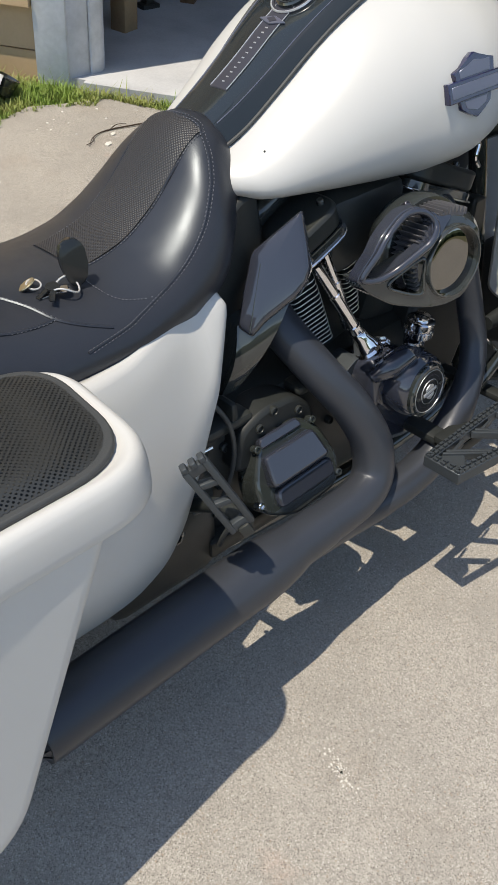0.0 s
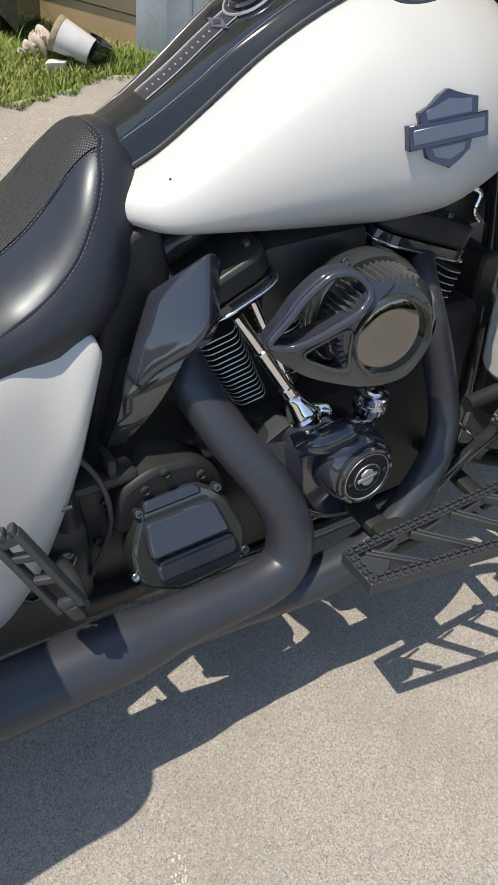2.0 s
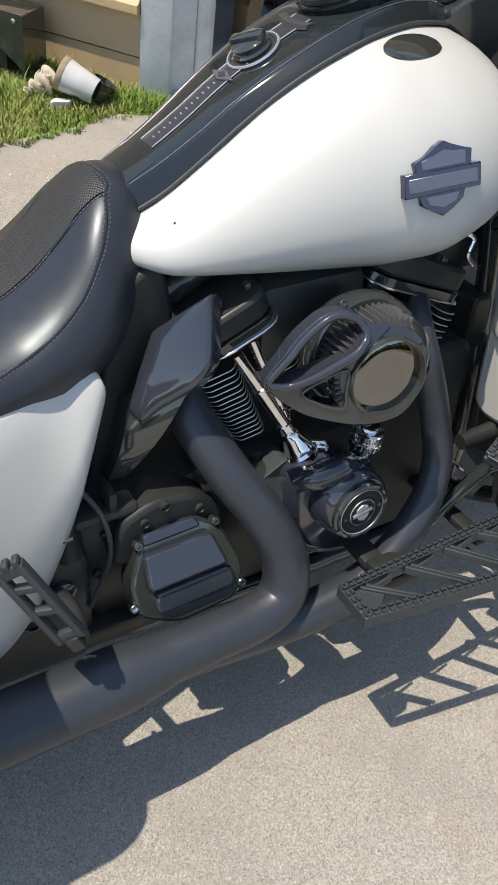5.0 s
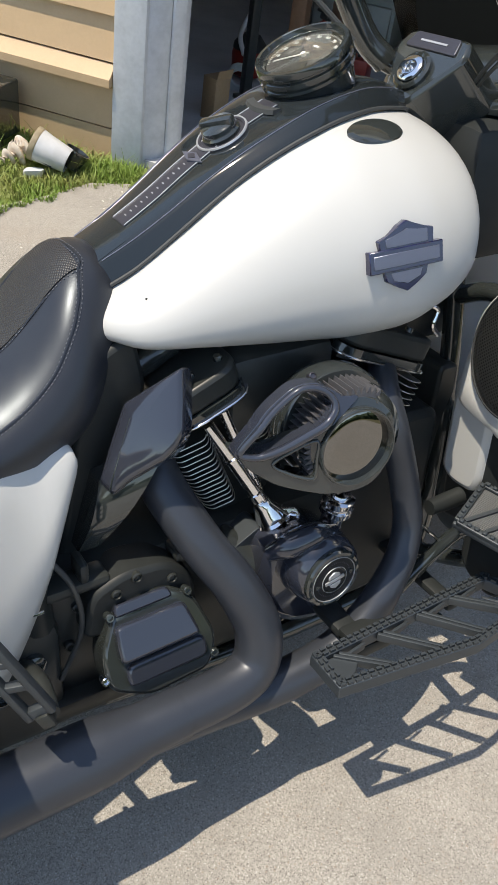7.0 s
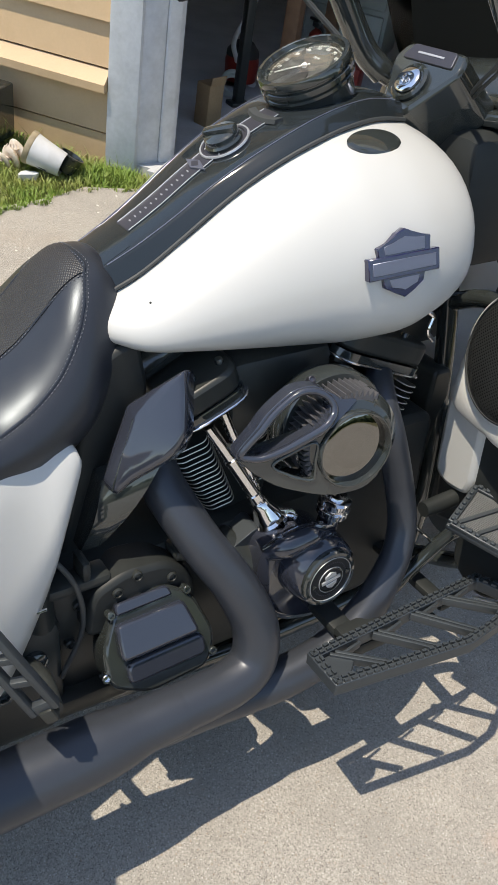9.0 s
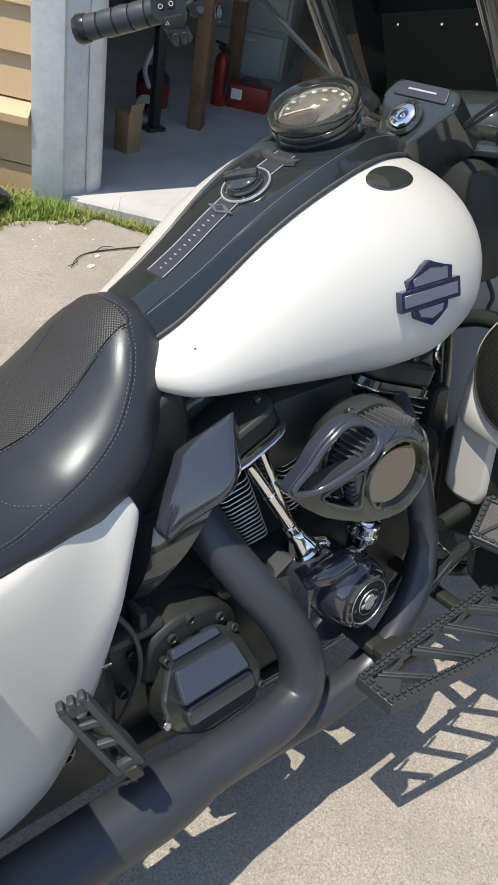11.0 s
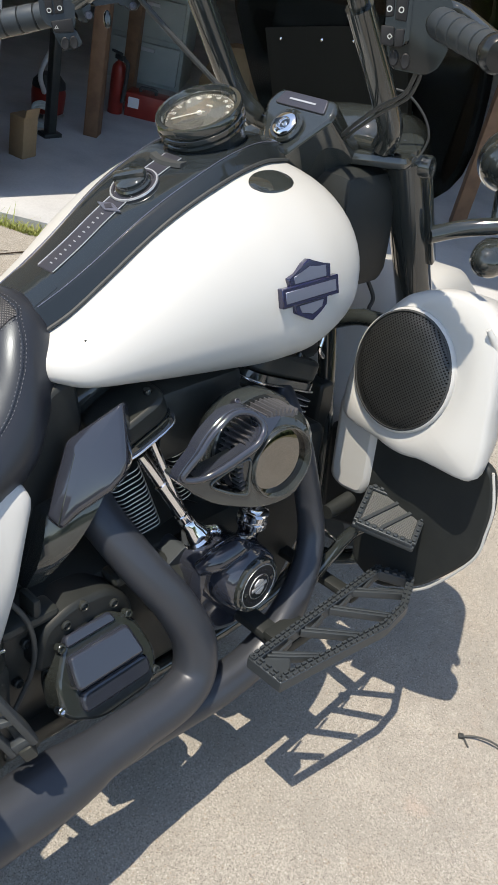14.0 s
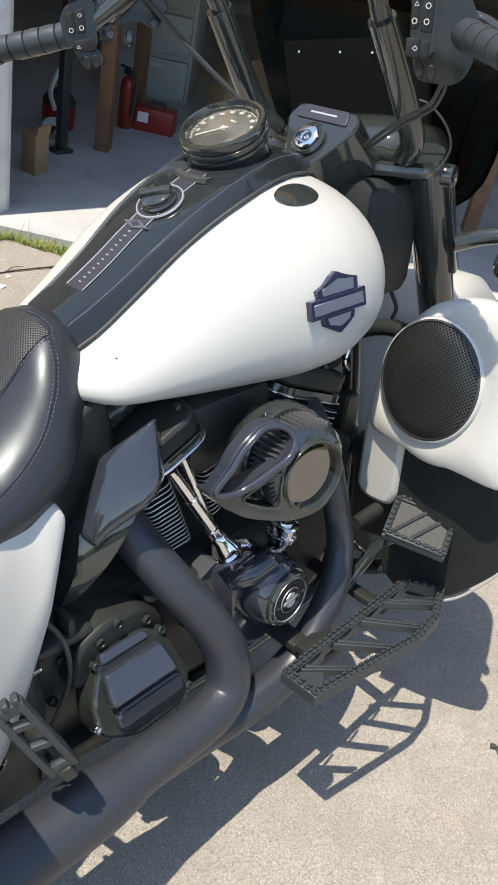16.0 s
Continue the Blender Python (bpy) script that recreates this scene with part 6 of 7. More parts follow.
for s, a, b, hx in ((-1, (0.196, -0.300, 1.238), (0.135, -0.420, 1.221), None), (1, (0.004, 0.310, 1.165), (-0.060, 0.388, 1.136), None)):
    a, b = Vector(a), Vector(b)
    d = (b - a).normalized()
    base = a
    a = a - d * 0.028 if s > 0 else a
    Lg = (b - a).length
    bm = bmesh.new()
    pts, radii = [], []
    for k in range(5):
        for f, r in ((0.0, 0.0158), (0.05, 0.0192), (0.5, 0.0200), (0.91, 0.0192), (0.96, 0.0158)):
            pts.append(a + d * Lg * (k + f) / 5)
            radii.append(r)
    tube(bm, pts, radii, 22, curved=False)
    grip = part("grip", bm, ANODISED, bars, "black ribbed grip", 30)
    bm = bmesh.new()
    revolve(bm, [(0.021, -0.006), (0.0225, 0.0), (0.0225, 0.008), (0.019, 0.014), (0.006, 0.016), (0.005, 0.013), (0.001, 0.013)], facing(b, d), 26)
    end = part("bar_end", bm, HOUSING, grip)
    bm = bmesh.new()
    revolve(bm, [(0.0042, 0.012), (0.0042, 0.0165), (0.0024, 0.017), (0.002, 0.014)], facing(b, d), 14)
    part("end_screw", bm, CHROME, grip)
    a = base
    # switch housing, turned to the rider: a moulded body, rockers, a turn button and two oval keys
    if s < 0:
        H = axes((0.169, -0.256, 1.230), (0.522, -0.847, 0.098), (-0.043, 0.180, 0.983))
        BODY_OF = [([(-0.021, 0.062), (0.024, 0.060), (0.056, 0.045), (0.068, 0.020), (0.066, -0.030), (0.056, -0.050), (0.041, -0.059), (-0.004, -0.052), (-0.011, -0.030), (-0.013, 0.010)], -0.050, 0.004), ([(-0.017, 0.052), (0.017, 0.050), (0.016, -0.024), (-0.015, -0.022)], 0.0, 0.010)]
        ROCKERS = [((-0.0165, 0.0500), (-0.0060, 0.0500), (-0.0055, 0.0090), (-0.0160, 0.0080)), ((-0.0035, 0.0480), (0.0125, 0.0500), (0.0110, 0.0030), (-0.0035, 0.0050)), ((-0.0205, -0.0010), (-0.0030, -0.0030), (-0.0030, -0.0265), (-0.0205, -0.0230)), ((-0.0020, -0.0050), (0.0100, -0.0050), (0.0090, -0.0255), (-0.0020, -0.0270))]
        OVALS = [(-0.0015, -0.0395), (0.0135, -0.0430)]
        MARKS = [(-0.0100, 0.0365, 3), (0.0045, 0.0345, 20), (-0.0115, 0.0175, 20), (0.0035, 0.0165, 20), (-0.0085, -0.0140, 4)]
    else:
        H = axes((0.020, 0.263, 1.168), (0.826, -0.560, 0.065), (0.071, 0.065, 0.995))
        BODY_OF = [([(-0.034, 0.030), (-0.026, 0.045), (0.009, 0.057), (0.020, 0.054), (0.020, -0.008), (0.013, -0.018), (-0.006, -0.017), (-0.024, -0.009), (-0.033, 0.004)], -0.040, 0.006), ([(-0.018, -0.013), (0.018, -0.010), (0.031, -0.037), (-0.001, -0.046)], -0.036, 0.002), ([(0.019, 0.050), (0.029, 0.057), (0.041, 0.050), (0.045, 0.026), (0.042, -0.004), (0.031, -0.006), (0.020, 0.004)], -0.034, 0.001)]
        ROCKERS = [((-0.0275, 0.0340), (-0.0145, 0.0370), (-0.0125, 0.0050), (-0.0230, 0.0070)), ((-0.0125, 0.0390), (0.0020, 0.0420), (0.0030, 0.0080), (-0.0105, 0.0060)), ((-0.0180, -0.0040), (0.0150, 0.0010), (0.0175, -0.0180), (-0.0130, -0.0200))]
        OVALS = [(0.0020, -0.0350), (0.0155, -0.0330)]
        MARKS = [(-0.0190, 0.0110, 20), (-0.0045, 0.0320, 4), (-0.0030, 0.0145, 20), (-0.0095, -0.0125, 3)]
    bm = bmesh.new()
    for shape, lo, hi in BODY_OF:
        prism(bm, rounded(shape, 0.006, 4)[::-1], H, lo, hi, 0.0035, 3)
    house = part("switch_housing", bm, HOUSING, bars, "black switch housing")
    for key in ROCKERS:
        bm = bmesh.new()
        prism(bm, rounded(key, 0.0025, 3)[::-1], H, 0.0, 0.0135 if s < 0 else 0.0095, 0.0015, 2)
        part("button", bm, TIMERFACE, house)
    for u, v in OVALS:
        bm = bmesh.new()
        revolve(bm, [(0.0062, -0.010), (0.0062, 0.0065), (0.0050, 0.0078), (0.001, 0.0068)], H @ pose(u, v, 0) @ Matrix.Diagonal((1, 1.6, 1, 1)), 20)
        part("button", bm, TIMERFACE, house)
    for u, v, sides in MARKS:
        bm = bmesh.new()
        top = 0.0134 if s < 0 else 0.0094
        revolve(bm, [(0.0036, top - 0.001), (0.0036, top + 0.0004), (0.0025, top + 0.0004), (0.0025, top - 0.001)], H @ pose(u, v, 0, 0, 0, 90), sides, closed=True)
        part("button_mark", bm, DIALPRINT, house)
    bm = bmesh.new()
    q = a - d * 0.02
    tube(bm, [q - d * 0.03 + Vector((0.03, 0, 0.012)), q + Vector((0.065, 0, 0.01)), q + d * 0.08 + Vector((0.075, 0, 0.0)), q + d * 0.15 + Vector((0.07, 0, -0.004))], (0.010, 0.010, 0.008, 0.007), 12)
    part("lever", bm, BLACK, bars)
    if s > 0:
        for u, v in ((0.030, 0.050), (0.041, 0.006)):
            bm = bmesh.new()
            revolve(bm, [(0.0062, -0.006), (0.0062, 0.003), (0.0048, 0.0045), (0.0026, 0.0045), (0.0022, 0.002)], H @ pose(u, v, 0.0), 16)
            part("clamp_bolt", bm, TRIMPLATE, house)
        bm = bmesh.new()
        prism(bm, rounded([(0.044, 0.041), (0.100, 0.062), (0.135, 0.052), (0.118, 0.014), (0.104, 0.016), (0.094, 0.026), (0.046, 0.018)], 0.006, 4)[::-1], H, -0.040, -0.012, 0.003, 2)
        perch = part("lever_perch", bm, HOUSING, bars, "gloss black clutch lever perch")
        bm = bmesh.new()
        revolve(bm, [(0.006, -0.014), (0.006, -0.009), (0.0045, -0.008), (0.0025, -0.008), (0.002, -0.011)], H @ pose(0.111, 0.021, 0.0), 16)
        part("perch_bolt", bm, TRIMPLATE, perch)
        bm = bmesh.new()
        revolve(bm, [(0.0060, -0.016), (0.0060, -0.006), (0.0040, -0.003), (0.001, -0.003)], H @ pose(0.070, 0.001, 0.0) @ Matrix.Diagonal((1, 2.2, 1, 1)), 20)
        part("lever_tip", bm, BLACK, perch)
        bm = bmesh.new()
        prism(bm, rounded([(0.046, 0.094), (0.100, 0.090), (0.098, 0.062), (0.046, 0.054)], 0.005, 4)[::-1], H, -0.050, -0.012, 0.002, 2)
        part("clutch_cover", bm, HOUSING, perch, "flat glossy cover plate")
for pts, r in (([(0.186, -0.287, 1.215), (0.190, -0.283, 1.181), (0.200, -0.273, 1.164), (0.222, -0.248, 1.142), (0.262, -0.184, 1.112), (0.310, -0.105, 1.067), (0.350, -0.048, 1.031)], 0.0032), ([(0.194, -0.290, 1.215), (0.197, -0.286, 1.179), (0.207, -0.276, 1.160), (0.229, -0.250, 1.137), (0.269, -0.186, 1.106), (0.316, -0.107, 1.061), (0.354, -0.050, 1.026)], 0.0028), ([(0.095, 0.215, 1.235), (0.15, 0.17, 1.17), (0.235, 0.095, 1.075)], 0.0045), ([(0.400, -0.097, 1.121), (0.420, -0.123, 1.116), (0.440, -0.149, 1.088), (0.450, -0.161, 1.057), (0.450, -0.156, 1.030), (0.440, -0.145, 1.008)], 0.0020)):
    bm = bmesh.new()
    tube(bm, pts, r, 8)
    part("cable", bm, RUBBER, bars)
bm = bmesh.new()
tube(bm, [(0.245, -0.14, 0.745), (0.262, -0.15, 0.735), (0.256, -0.152, 0.71), (0.270, -0.152, 0.692)], 0.004, 8)
part("fuel_line_fitting", bm, CHROME, bike)
bm = bmesh.new()
tube(bm, [(0.455, -0.09, 0.78), (0.47, -0.10, 0.745), (0.462, -0.10, 0.72), (0.475, -0.105, 0.69)], 0.004, 8)
part("brake_hose", bm, RUBBER, bike)


# ---- things on the drive and lawn ----
BRICK = mat("worn_red_brick", (0.30, 0.13, 0.08), 0.85, stain=0.6, stain_size=30, grain=0.4, grain_size=200, bump=0.001)


def lawn_edge(x):
    return between(x, (-3.0, -1.2, 0.08, 0.40, 0.584, 0.743, 0.883, 0.951, 1.013, 1.12, 1.27), (1.75, 1.82, 1.93, 1.985, 2.045, 1.99, 1.953, 1.831, 1.731, 1.63, 1.562)) + 0.022 * math.sin(23 * x) * math.sin(9.7 * x) + 0.012 * math.sin(61 * x)


def in_house(x, y):
    """Distance in front of the wall plane and along it from the door corner."""
    d = Vector((x, y, 0)) - CORNER
    return -d.dot(INTO), d.dot(ALONG)


rng = np.random.default_rng(7)
verts, faces = [], []
count = 0
while count < 34000:
    x = rng.uniform(-0.9, 1.2)
    y = lawn_edge(x) + rng.uniform(-0.035, 1.0) ** 1.0 * 1.0
    front, along = in_house(x, y)
    if along < -0.15 and front < -0.005 or -0.15 <= along < 0 and front < 0.03 or along >= 0 and front < 0.048:
        continue
    if y > 3.3:
        continue
    near = y - lawn_edge(x)
    if near > 0.5 and rng.random() < 0.45:
        continue
    patch = noise.noise(Vector((x * 4.0, y * 4.0, 3.0)))
    if patch < -0.25 and rng.random() < 0.7:
        continue
    h = rng.uniform(0.02, 0.05) * (0.55 if near < 0.05 else 1.0) * (1.0 + 0.7 * max(0.0, patch))
    if rng.random() < 0.035:
        h *= 2.2
    a, lean = rng.uniform(0, 2 * math.pi), rng.uniform(0.1, 0.9) * h
    w = rng.uniform(0.0012, 0.0026)
    dx, dy = math.cos(a), math.sin(a)
    b = len(verts)
    for f, s in ((0.0, 1.0), (0.55, 0.8), (1.0, 0.1)):
        ox, oy, z = x + dx * lean * f * f, y + dy * lean * f * f, -0.03 + 0.03 * (near < 0) + h * f * (1 - 0.25 * f)
        verts += [(ox - dy * w * s, oy + dx * w * s, z), (ox + dy * w * s, oy - dx * w * s, z)]
    faces += [(b, b + 1, b + 3, b + 2), (b + 2, b + 3, b + 5, b + 4)]
    count += 1
me = bpy.data.meshes.new("grass")
me.from_pydata(verts, [], faces)
me.materials.append(GRASS)
tagged(new("grass", me), "patchy green and straw-coloured grass along the wall", "grass", kind="stuff")

# pail on its side, with a big sea shell at its mouth
BK = facing((0.444, 2.256, 0.082), (0.70, -0.62, -0.32)) @ Matrix.Scale(0.96, 4)
bm = bmesh.new()
revolve(bm, [(0.057, 0.018), (0.0640, 0.020), (0.0585, 0.060), (0.0495, 0.142), (0.0475, 0.147), (0.0445, 0.147), (0.0445, 0.140), (0.040, 0.138)], BK, 36)
pail = tagged(part("pail", bm, BUCKET), "small dented white plastic pail lying in grass", "bucket")
bm = bmesh.new()
revolve(bm, [(0.058, 0.004), (0.0640, -0.004), (0.0675, -0.003), (0.0675, 0.016), (0.0645, 0.020), (0.060, 0.020)], BK, 36)
part("rim", bm, TANRIM, pail, "sun-browned rim")
bm = bmesh.new()
revolve(bm, [(0.0445, 0.137), (0.0440, 0.1395), (0.001, 0.1400)], BK, 30)
part("base", bm, DARK, pail, "dark underside")
bm = bmesh.new()
for k in range(3):
    block(bm, (-0.026 + 0.018 * k, 0.046, 0.06), (-0.014 + 0.018 * k, 0.0545, 0.10), BK @ pose(0, 0, 0, 0, 0, 150))
part("label_bars", bm, DARK, pail, "worn dark print")
bm = bmesh.new()
rings = []
for k in range(60):
    f = k / 59
    a = 3.6 * 2 * math.pi * f
    r = 0.030 * (1 - f) ** 0.8 + 0.002
    cx = 0.095 * f
    rings.append([Vector((cx, (0.55 * r) * math.cos(a), (0.55 * r) * math.sin(a))) + Vector((0.35 * r * math.sin(b), r * math.cos(b) * math.cos(a), r * math.cos(b) * math.sin(a))) + 0.0 * Vector((0, 0, 0)) for b in np.linspace(0, 2 * math.pi, 10)[:-1]])
loft(bm, rings)
for k in range(5):
    q = Vector((0.012 + 0.006 * k, 0.022 * math.cos(0.5 * k), 0.026))
    tube(bm, [q, q + Vector((-0.004, 0.004 * k - 0.008, 0.016))], (0.006, 0.001), 6, curved=False)
SH = Matrix.Translation((0.425, 2.305, 0.036)) @ Matrix.Rotation(radians(188), 4, "Z") @ Matrix.Rotation(radians(10), 4, "Y") @ Matrix.Scale(1.30, 4)
bmesh.ops.transform(bm, matrix=SH, verts=bm.verts[:])
tagged(part("sea_shell", bm, SHELL), "large pale spiral sea shell lying beside the pail", "shell")
bm = bmesh.new()
prism(bm, rounded([(0, 0), (0.07, 0.01), (0.085, 0.035), (0.02, 0.045)], 0.012), Matrix.Translation((0.37, 2.19, 0.0)) @ Matrix.Rotation(radians(-20), 4, "Z"), -0.02, 0.006, 0.003)
tagged(part("plastic_scrap", bm, BUCKET), "scrap of white plastic lying in the grass", "scrap")

bm = bmesh.new()
revolve(bm, [(0.040, 0.0), (0.052, 0.07), (0.055, 0.072), (0.055, 0.078), (0.050, 0.078), (0.037, 0.004)], facing((0.560, 2.200, 0.0), (0.42, -0.05, 0.70)) @ Matrix.Scale(0.9, 4), 28)
tagged(part("plant_pot", bm, BLACK), "small black plastic plant pot tipped behind the pail", "plant pot")

# white trough with a black bracket against the wall
TR = HOUSE @ Matrix.Translation((-0.585, -0.136, 0.005))
bm = bmesh.new()
loft(bm, [[TR @ Vector((u, v, h)) for v, h in ((-0.07, 0.072), (-0.07, 0.19), (-0.055, 0.205), (0.05, 0.205), (0.06, 0.19), (0.06, 0.072))] for u in (-0.75, -0.02)])
trough = tagged(part("white_rail", bm, BUCKET), "white painted metal rail end lying by the wall", "rail")
# black block in place of the shadow beneath the rail
bm = bmesh.new()
block(bm, (-0.74, -0.06, -0.03), (-0.04, 0.055, 0.070), TR, 0.004)
part("base_channel", bm, DARK, trough, "dark block standing in for the shade under the rail")
bm = bmesh.new()
prism(bm, rounded([(-0.15, 0.14), (0.03, 0.02), (0.055, 0.0), (0.055, 0.215), (-0.15, 0.215)], 0.012), TR @ axes((0, -0.073, 0), (1, 0, 0), (0, 0, 1)), -0.145, 0.006)
part("end_bracket", bm, BLACK, trough, "black end bracket", 40, 0.004)
for u, h in ((-0.12, 0.18), (-0.08, 0.165), (0.02, 0.19)):
    bm = bmesh.new()
    revolve(bm, [(0.009, -0.002), (0.009, 0.006), (0.004, 0.009)], TR @ facing((u, -0.079, h), (0, -1, 0)), 12)
    part("bolt", bm, CHROME, trough)
bm = bmesh.new()
block(bm, (-0.10, -0.05, -0.03), (0.10, 0.05, 0.012), pose(0.20, 2.60, 0, 0, 0, -52), 0.006)
tagged(part("brick_paver", bm, BRICK), "worn red brick paver sunk in the grass", "paver")

# small litter on the concrete
bm = bmesh.new()
for k in range(46):
    x = rng.uniform(-0.9, 1.05)
    y = lawn_edge(x) - abs(rng.normal(0.10, 0.14)) - 0.03
    s = rng.uniform(0.003, 0.007)
    m = pose(x, y, 0.0, 0, 0, rng.uniform(0, 360))
    prism(bm, [(s * rng.uniform(0.5, 1.1) * math.cos(t), 0.7 * s * rng.uniform(0.5, 1.1) * math.sin(t)) for t in np.linspace(0, 2 * math.pi, 7)[:-1]], m, -0.001, 0.3 * s)
tagged(part("chips", bm, CHIP), "white paint and shell chips scattered on concrete", "litter", kind="stuff")
for x, y, s in ((0.65, 1.626, 0.019), (0.711, 1.683, 0.014)):
    bm = bmesh.new()
    prism(bm, rounded([(-s, -0.4 * s), (0.3 * s, -0.6 * s), (s, 0.1 * s), (0.2 * s, 0.6 * s), (-0.8 * s, 0.4 * s)], 0.004), pose(x, y, 0, 0, 0, 25), -0.001, 0.004, 0.001)
    tagged(part("shell_flake", bm, CHIP), "pale shell flake lying on the concrete", "shell flake", group="flakes on the drive")
bm = bmesh.new()
tube(bm, [(0.58, 1.642, 0.004), (0.63, 1.69, 0.007), (0.70, 1.715, 0.004), (0.81, 1.698, 0.006), (0.90, 1.68, 0.006), (0.98, 1.68, 0.004)], (0.001, 0.0018, 0.0026, 0.003, 0.0034, 0.003), 6)
tube(bm, [(0.63, 1.69, 0.006), (0.61, 1.66, 0.008), (0.575, 1.655, 0.004)], (0.002, 0.0016, 0.001), 6)
tube(bm, [(0.72, 1.713, 0.006), (0.76, 1.73, 0.008), (0.80, 1.726, 0.004)], (0.002, 0.0016, 0.001), 6)
tagged(part("creeper_stem", bm, TWIG), "dry creeper stem lying across the concrete", "twig")
bm = bmesh.new()
tube(bm, [(0.448, -0.540, 0.004), (0.466, -0.560, 0.010), (0.480, -0.59, 0.014), (0.488, -0.63, 0.008), (0.482, -0.69, 0.003)], 0.0022, 6)
block(bm, (-0.005, -0.005, 0.0), (0.005, 0.006, 0.008), pose(0.446, -0.537, 0, 0, 0, 40), 0.001)
tube(bm, [(0.448, -0.540, 0.006), (0.440, -0.553, 0.004), (0.436, -0.562, 0.002)], 0.0018, 6)
tagged(part("cable_tie", bm, RUBBER), "cut black cable tie lying on the concrete", "cable tie")
bm = bmesh.new()
for k in range(110):
    u = rng.normal()
    q = Vector((-0.397 + 0.006 * u + 0.006 * rng.normal(), -0.492 + 0.022 * u, 0.0))
    s = 0.0005 + abs(rng.normal(0.0, 0.0009))
    prism(bm, [(s * rng.uniform(0.6, 1.2) * math.cos(t), s * rng.uniform(0.6, 1.2) * math.sin(t)) for t in np.linspace(0, 2 * math.pi, 8)[:-1]], pose(q.x, q.y, 0), -0.001, 0.0006)
tagged(part("paint_spots", bm, CHIP), "white paint spots dried on the concrete", "paint spots", kind="stuff")

# keys on the saddle
KL = Matrix.Rotation(radians(-LEAN), 4, "X") @ Matrix.Translation((-0.537, -0.087, seat_top(-0.537, -0.087) + 0.003))
keys = new("key_ring")
keys.matrix_world = KL
tagged(keys, "bunch of keys with a black fob lying on the saddle", "keys")
bm = bmesh.new()
prism(bm, rounded([(-0.010, 0.0), (0.008, 0.0), (0.018, 0.022), (0.019, 0.048), (0.010, 0.062), (-0.008, 0.062), (-0.016, 0.048), (-0.017, 0.025)], 0.010), axes((0.018, -0.004, 0.0), (0.95, -0.20, 0.1), (0.20, 0.10, 0.97)), -0.005, 0.005, 0.0025)
part("fob", bm, HOUSING, keys, "black oval fob standing up")
bm = bmesh.new()
tube(bm, [(0.018 * math.cos(a) - 0.005, 0.018 * math.sin(a) - 0.006, 0.006 + 0.006 * math.sin(2 * a)) for a in np.linspace(0, 2 * math.pi, 20)], 0.0013, 6)
part("split_ring", bm, FIN, keys)
bm = bmesh.new()
TG = Matrix.Translation((-0.043, 0.022, 0.012)) @ Matrix.Rotation(radians(-20), 4, "X") @ Matrix.Rotation(radians(-24), 4, "Y")
revolve(bm, [(0.0030, -0.0010), (0.0122, -0.0010), (0.0128, 0.0), (0.0122, 0.0010), (0.0030, 0.0010)], TG, 32)
part("round_tag", bm, BRASS, keys, "pale brass round tag")
bm = bmesh.new()
tube(bm, [(-0.036 + 0.009 * math.cos(a), 0.016 + 0.009 * math.sin(a), 0.012 + 0.003 * math.sin(a)) for a in np.linspace(0, 2 * math.pi, 18)], 0.0012, 6)
part("split_ring", bm, FIN, keys)
for u, v, turn, lift in ((-0.018, 0.004, 200, 0.008), (-0.010, -0.010, 165, 0.006), (-0.020, -0.004, 235, 0.010)):
    m = Matrix.Translation((u, v, lift)) @ Matrix.Rotation(radians(turn), 4, "Z") @ Matrix.Rotation(radians(10), 4, "Y") @ Matrix.Scale(0.8, 4)
    bm = bmesh.new()
    revolve(bm, [(0.003, -0.001), (0.0105, -0.001), (0.0105, 0.001), (0.003, 0.001)], m, 24)
    block(bm, (0.010, -0.004, -0.001), (0.036, 0.004, 0.001), m)
    for j in range(4):
        block(bm, (0.016 + 0.005 * j, -0.006, -0.001), (0.0185 + 0.005 * j, -0.003, 0.001), m)
    part("key", bm, CHROME if turn == 165 else HOUSING, keys)

# ---- inside the garage ----
def on_floor(name, label, category):
    ob = new(name)
    return tagged(ob, label, category)


ext = on_floor("fire_extinguisher", "red fire extinguisher standing on the garage floor", "fire extinguisher")
M = Matrix.Translation((2.255, 2.975, 0.006)) @ Matrix.Scale(0.62, 4)
bm = bmesh.new()
revolve(bm, [(0.060, 0.0), (0.064, 0.01), (0.064, 0.36), (0.058, 0.40), (0.035, 0.43), (0.02, 0.44), (0.02, 0.46)], M, 28)
part("cylinder", bm, REDPAINT, ext)
bm = bmesh.new()
block(bm, (-0.02, -0.05, 0.45), (0.02, 0.05, 0.49), M, 0.006)
block(bm, (-0.012, -0.02, 0.49), (0.012, 0.11, 0.51), M, 0.004)
part("valve", bm, RUBBER, ext)
bm = bmesh.new()
tube(bm, [M @ Vector(q) for q in ((0, -0.05, 0.47), (0.0, -0.11, 0.43), (0.0, -0.10, 0.25), (0, -0.08, 0.12))], 0.010, 10)
part("hose", bm, RUBBER, ext)

box = on_floor("cardboard_box", "open brown cardboard carton leaning by the door jamb", "box")
M = Matrix.Translation((1.38, 2.526, 0.006)) @ Matrix.Scale(0.82, 4) @ Matrix.Rotation(radians(15), 4, "Z")
bm = bmesh.new()
block(bm, (-0.055, -0.05, 0), (0.055, 0.05, 0.23), M, 0.004)
part("carton", bm, CARDBOARD, box)
bm = bmesh.new()
block(bm, (-0.053, -0.004, 0.0), (0.053, 0.0, 0.05), M @ pose(0, -0.050, 0.228, 12, 0, 0))
part("flap", bm, CARDBOARD, box)

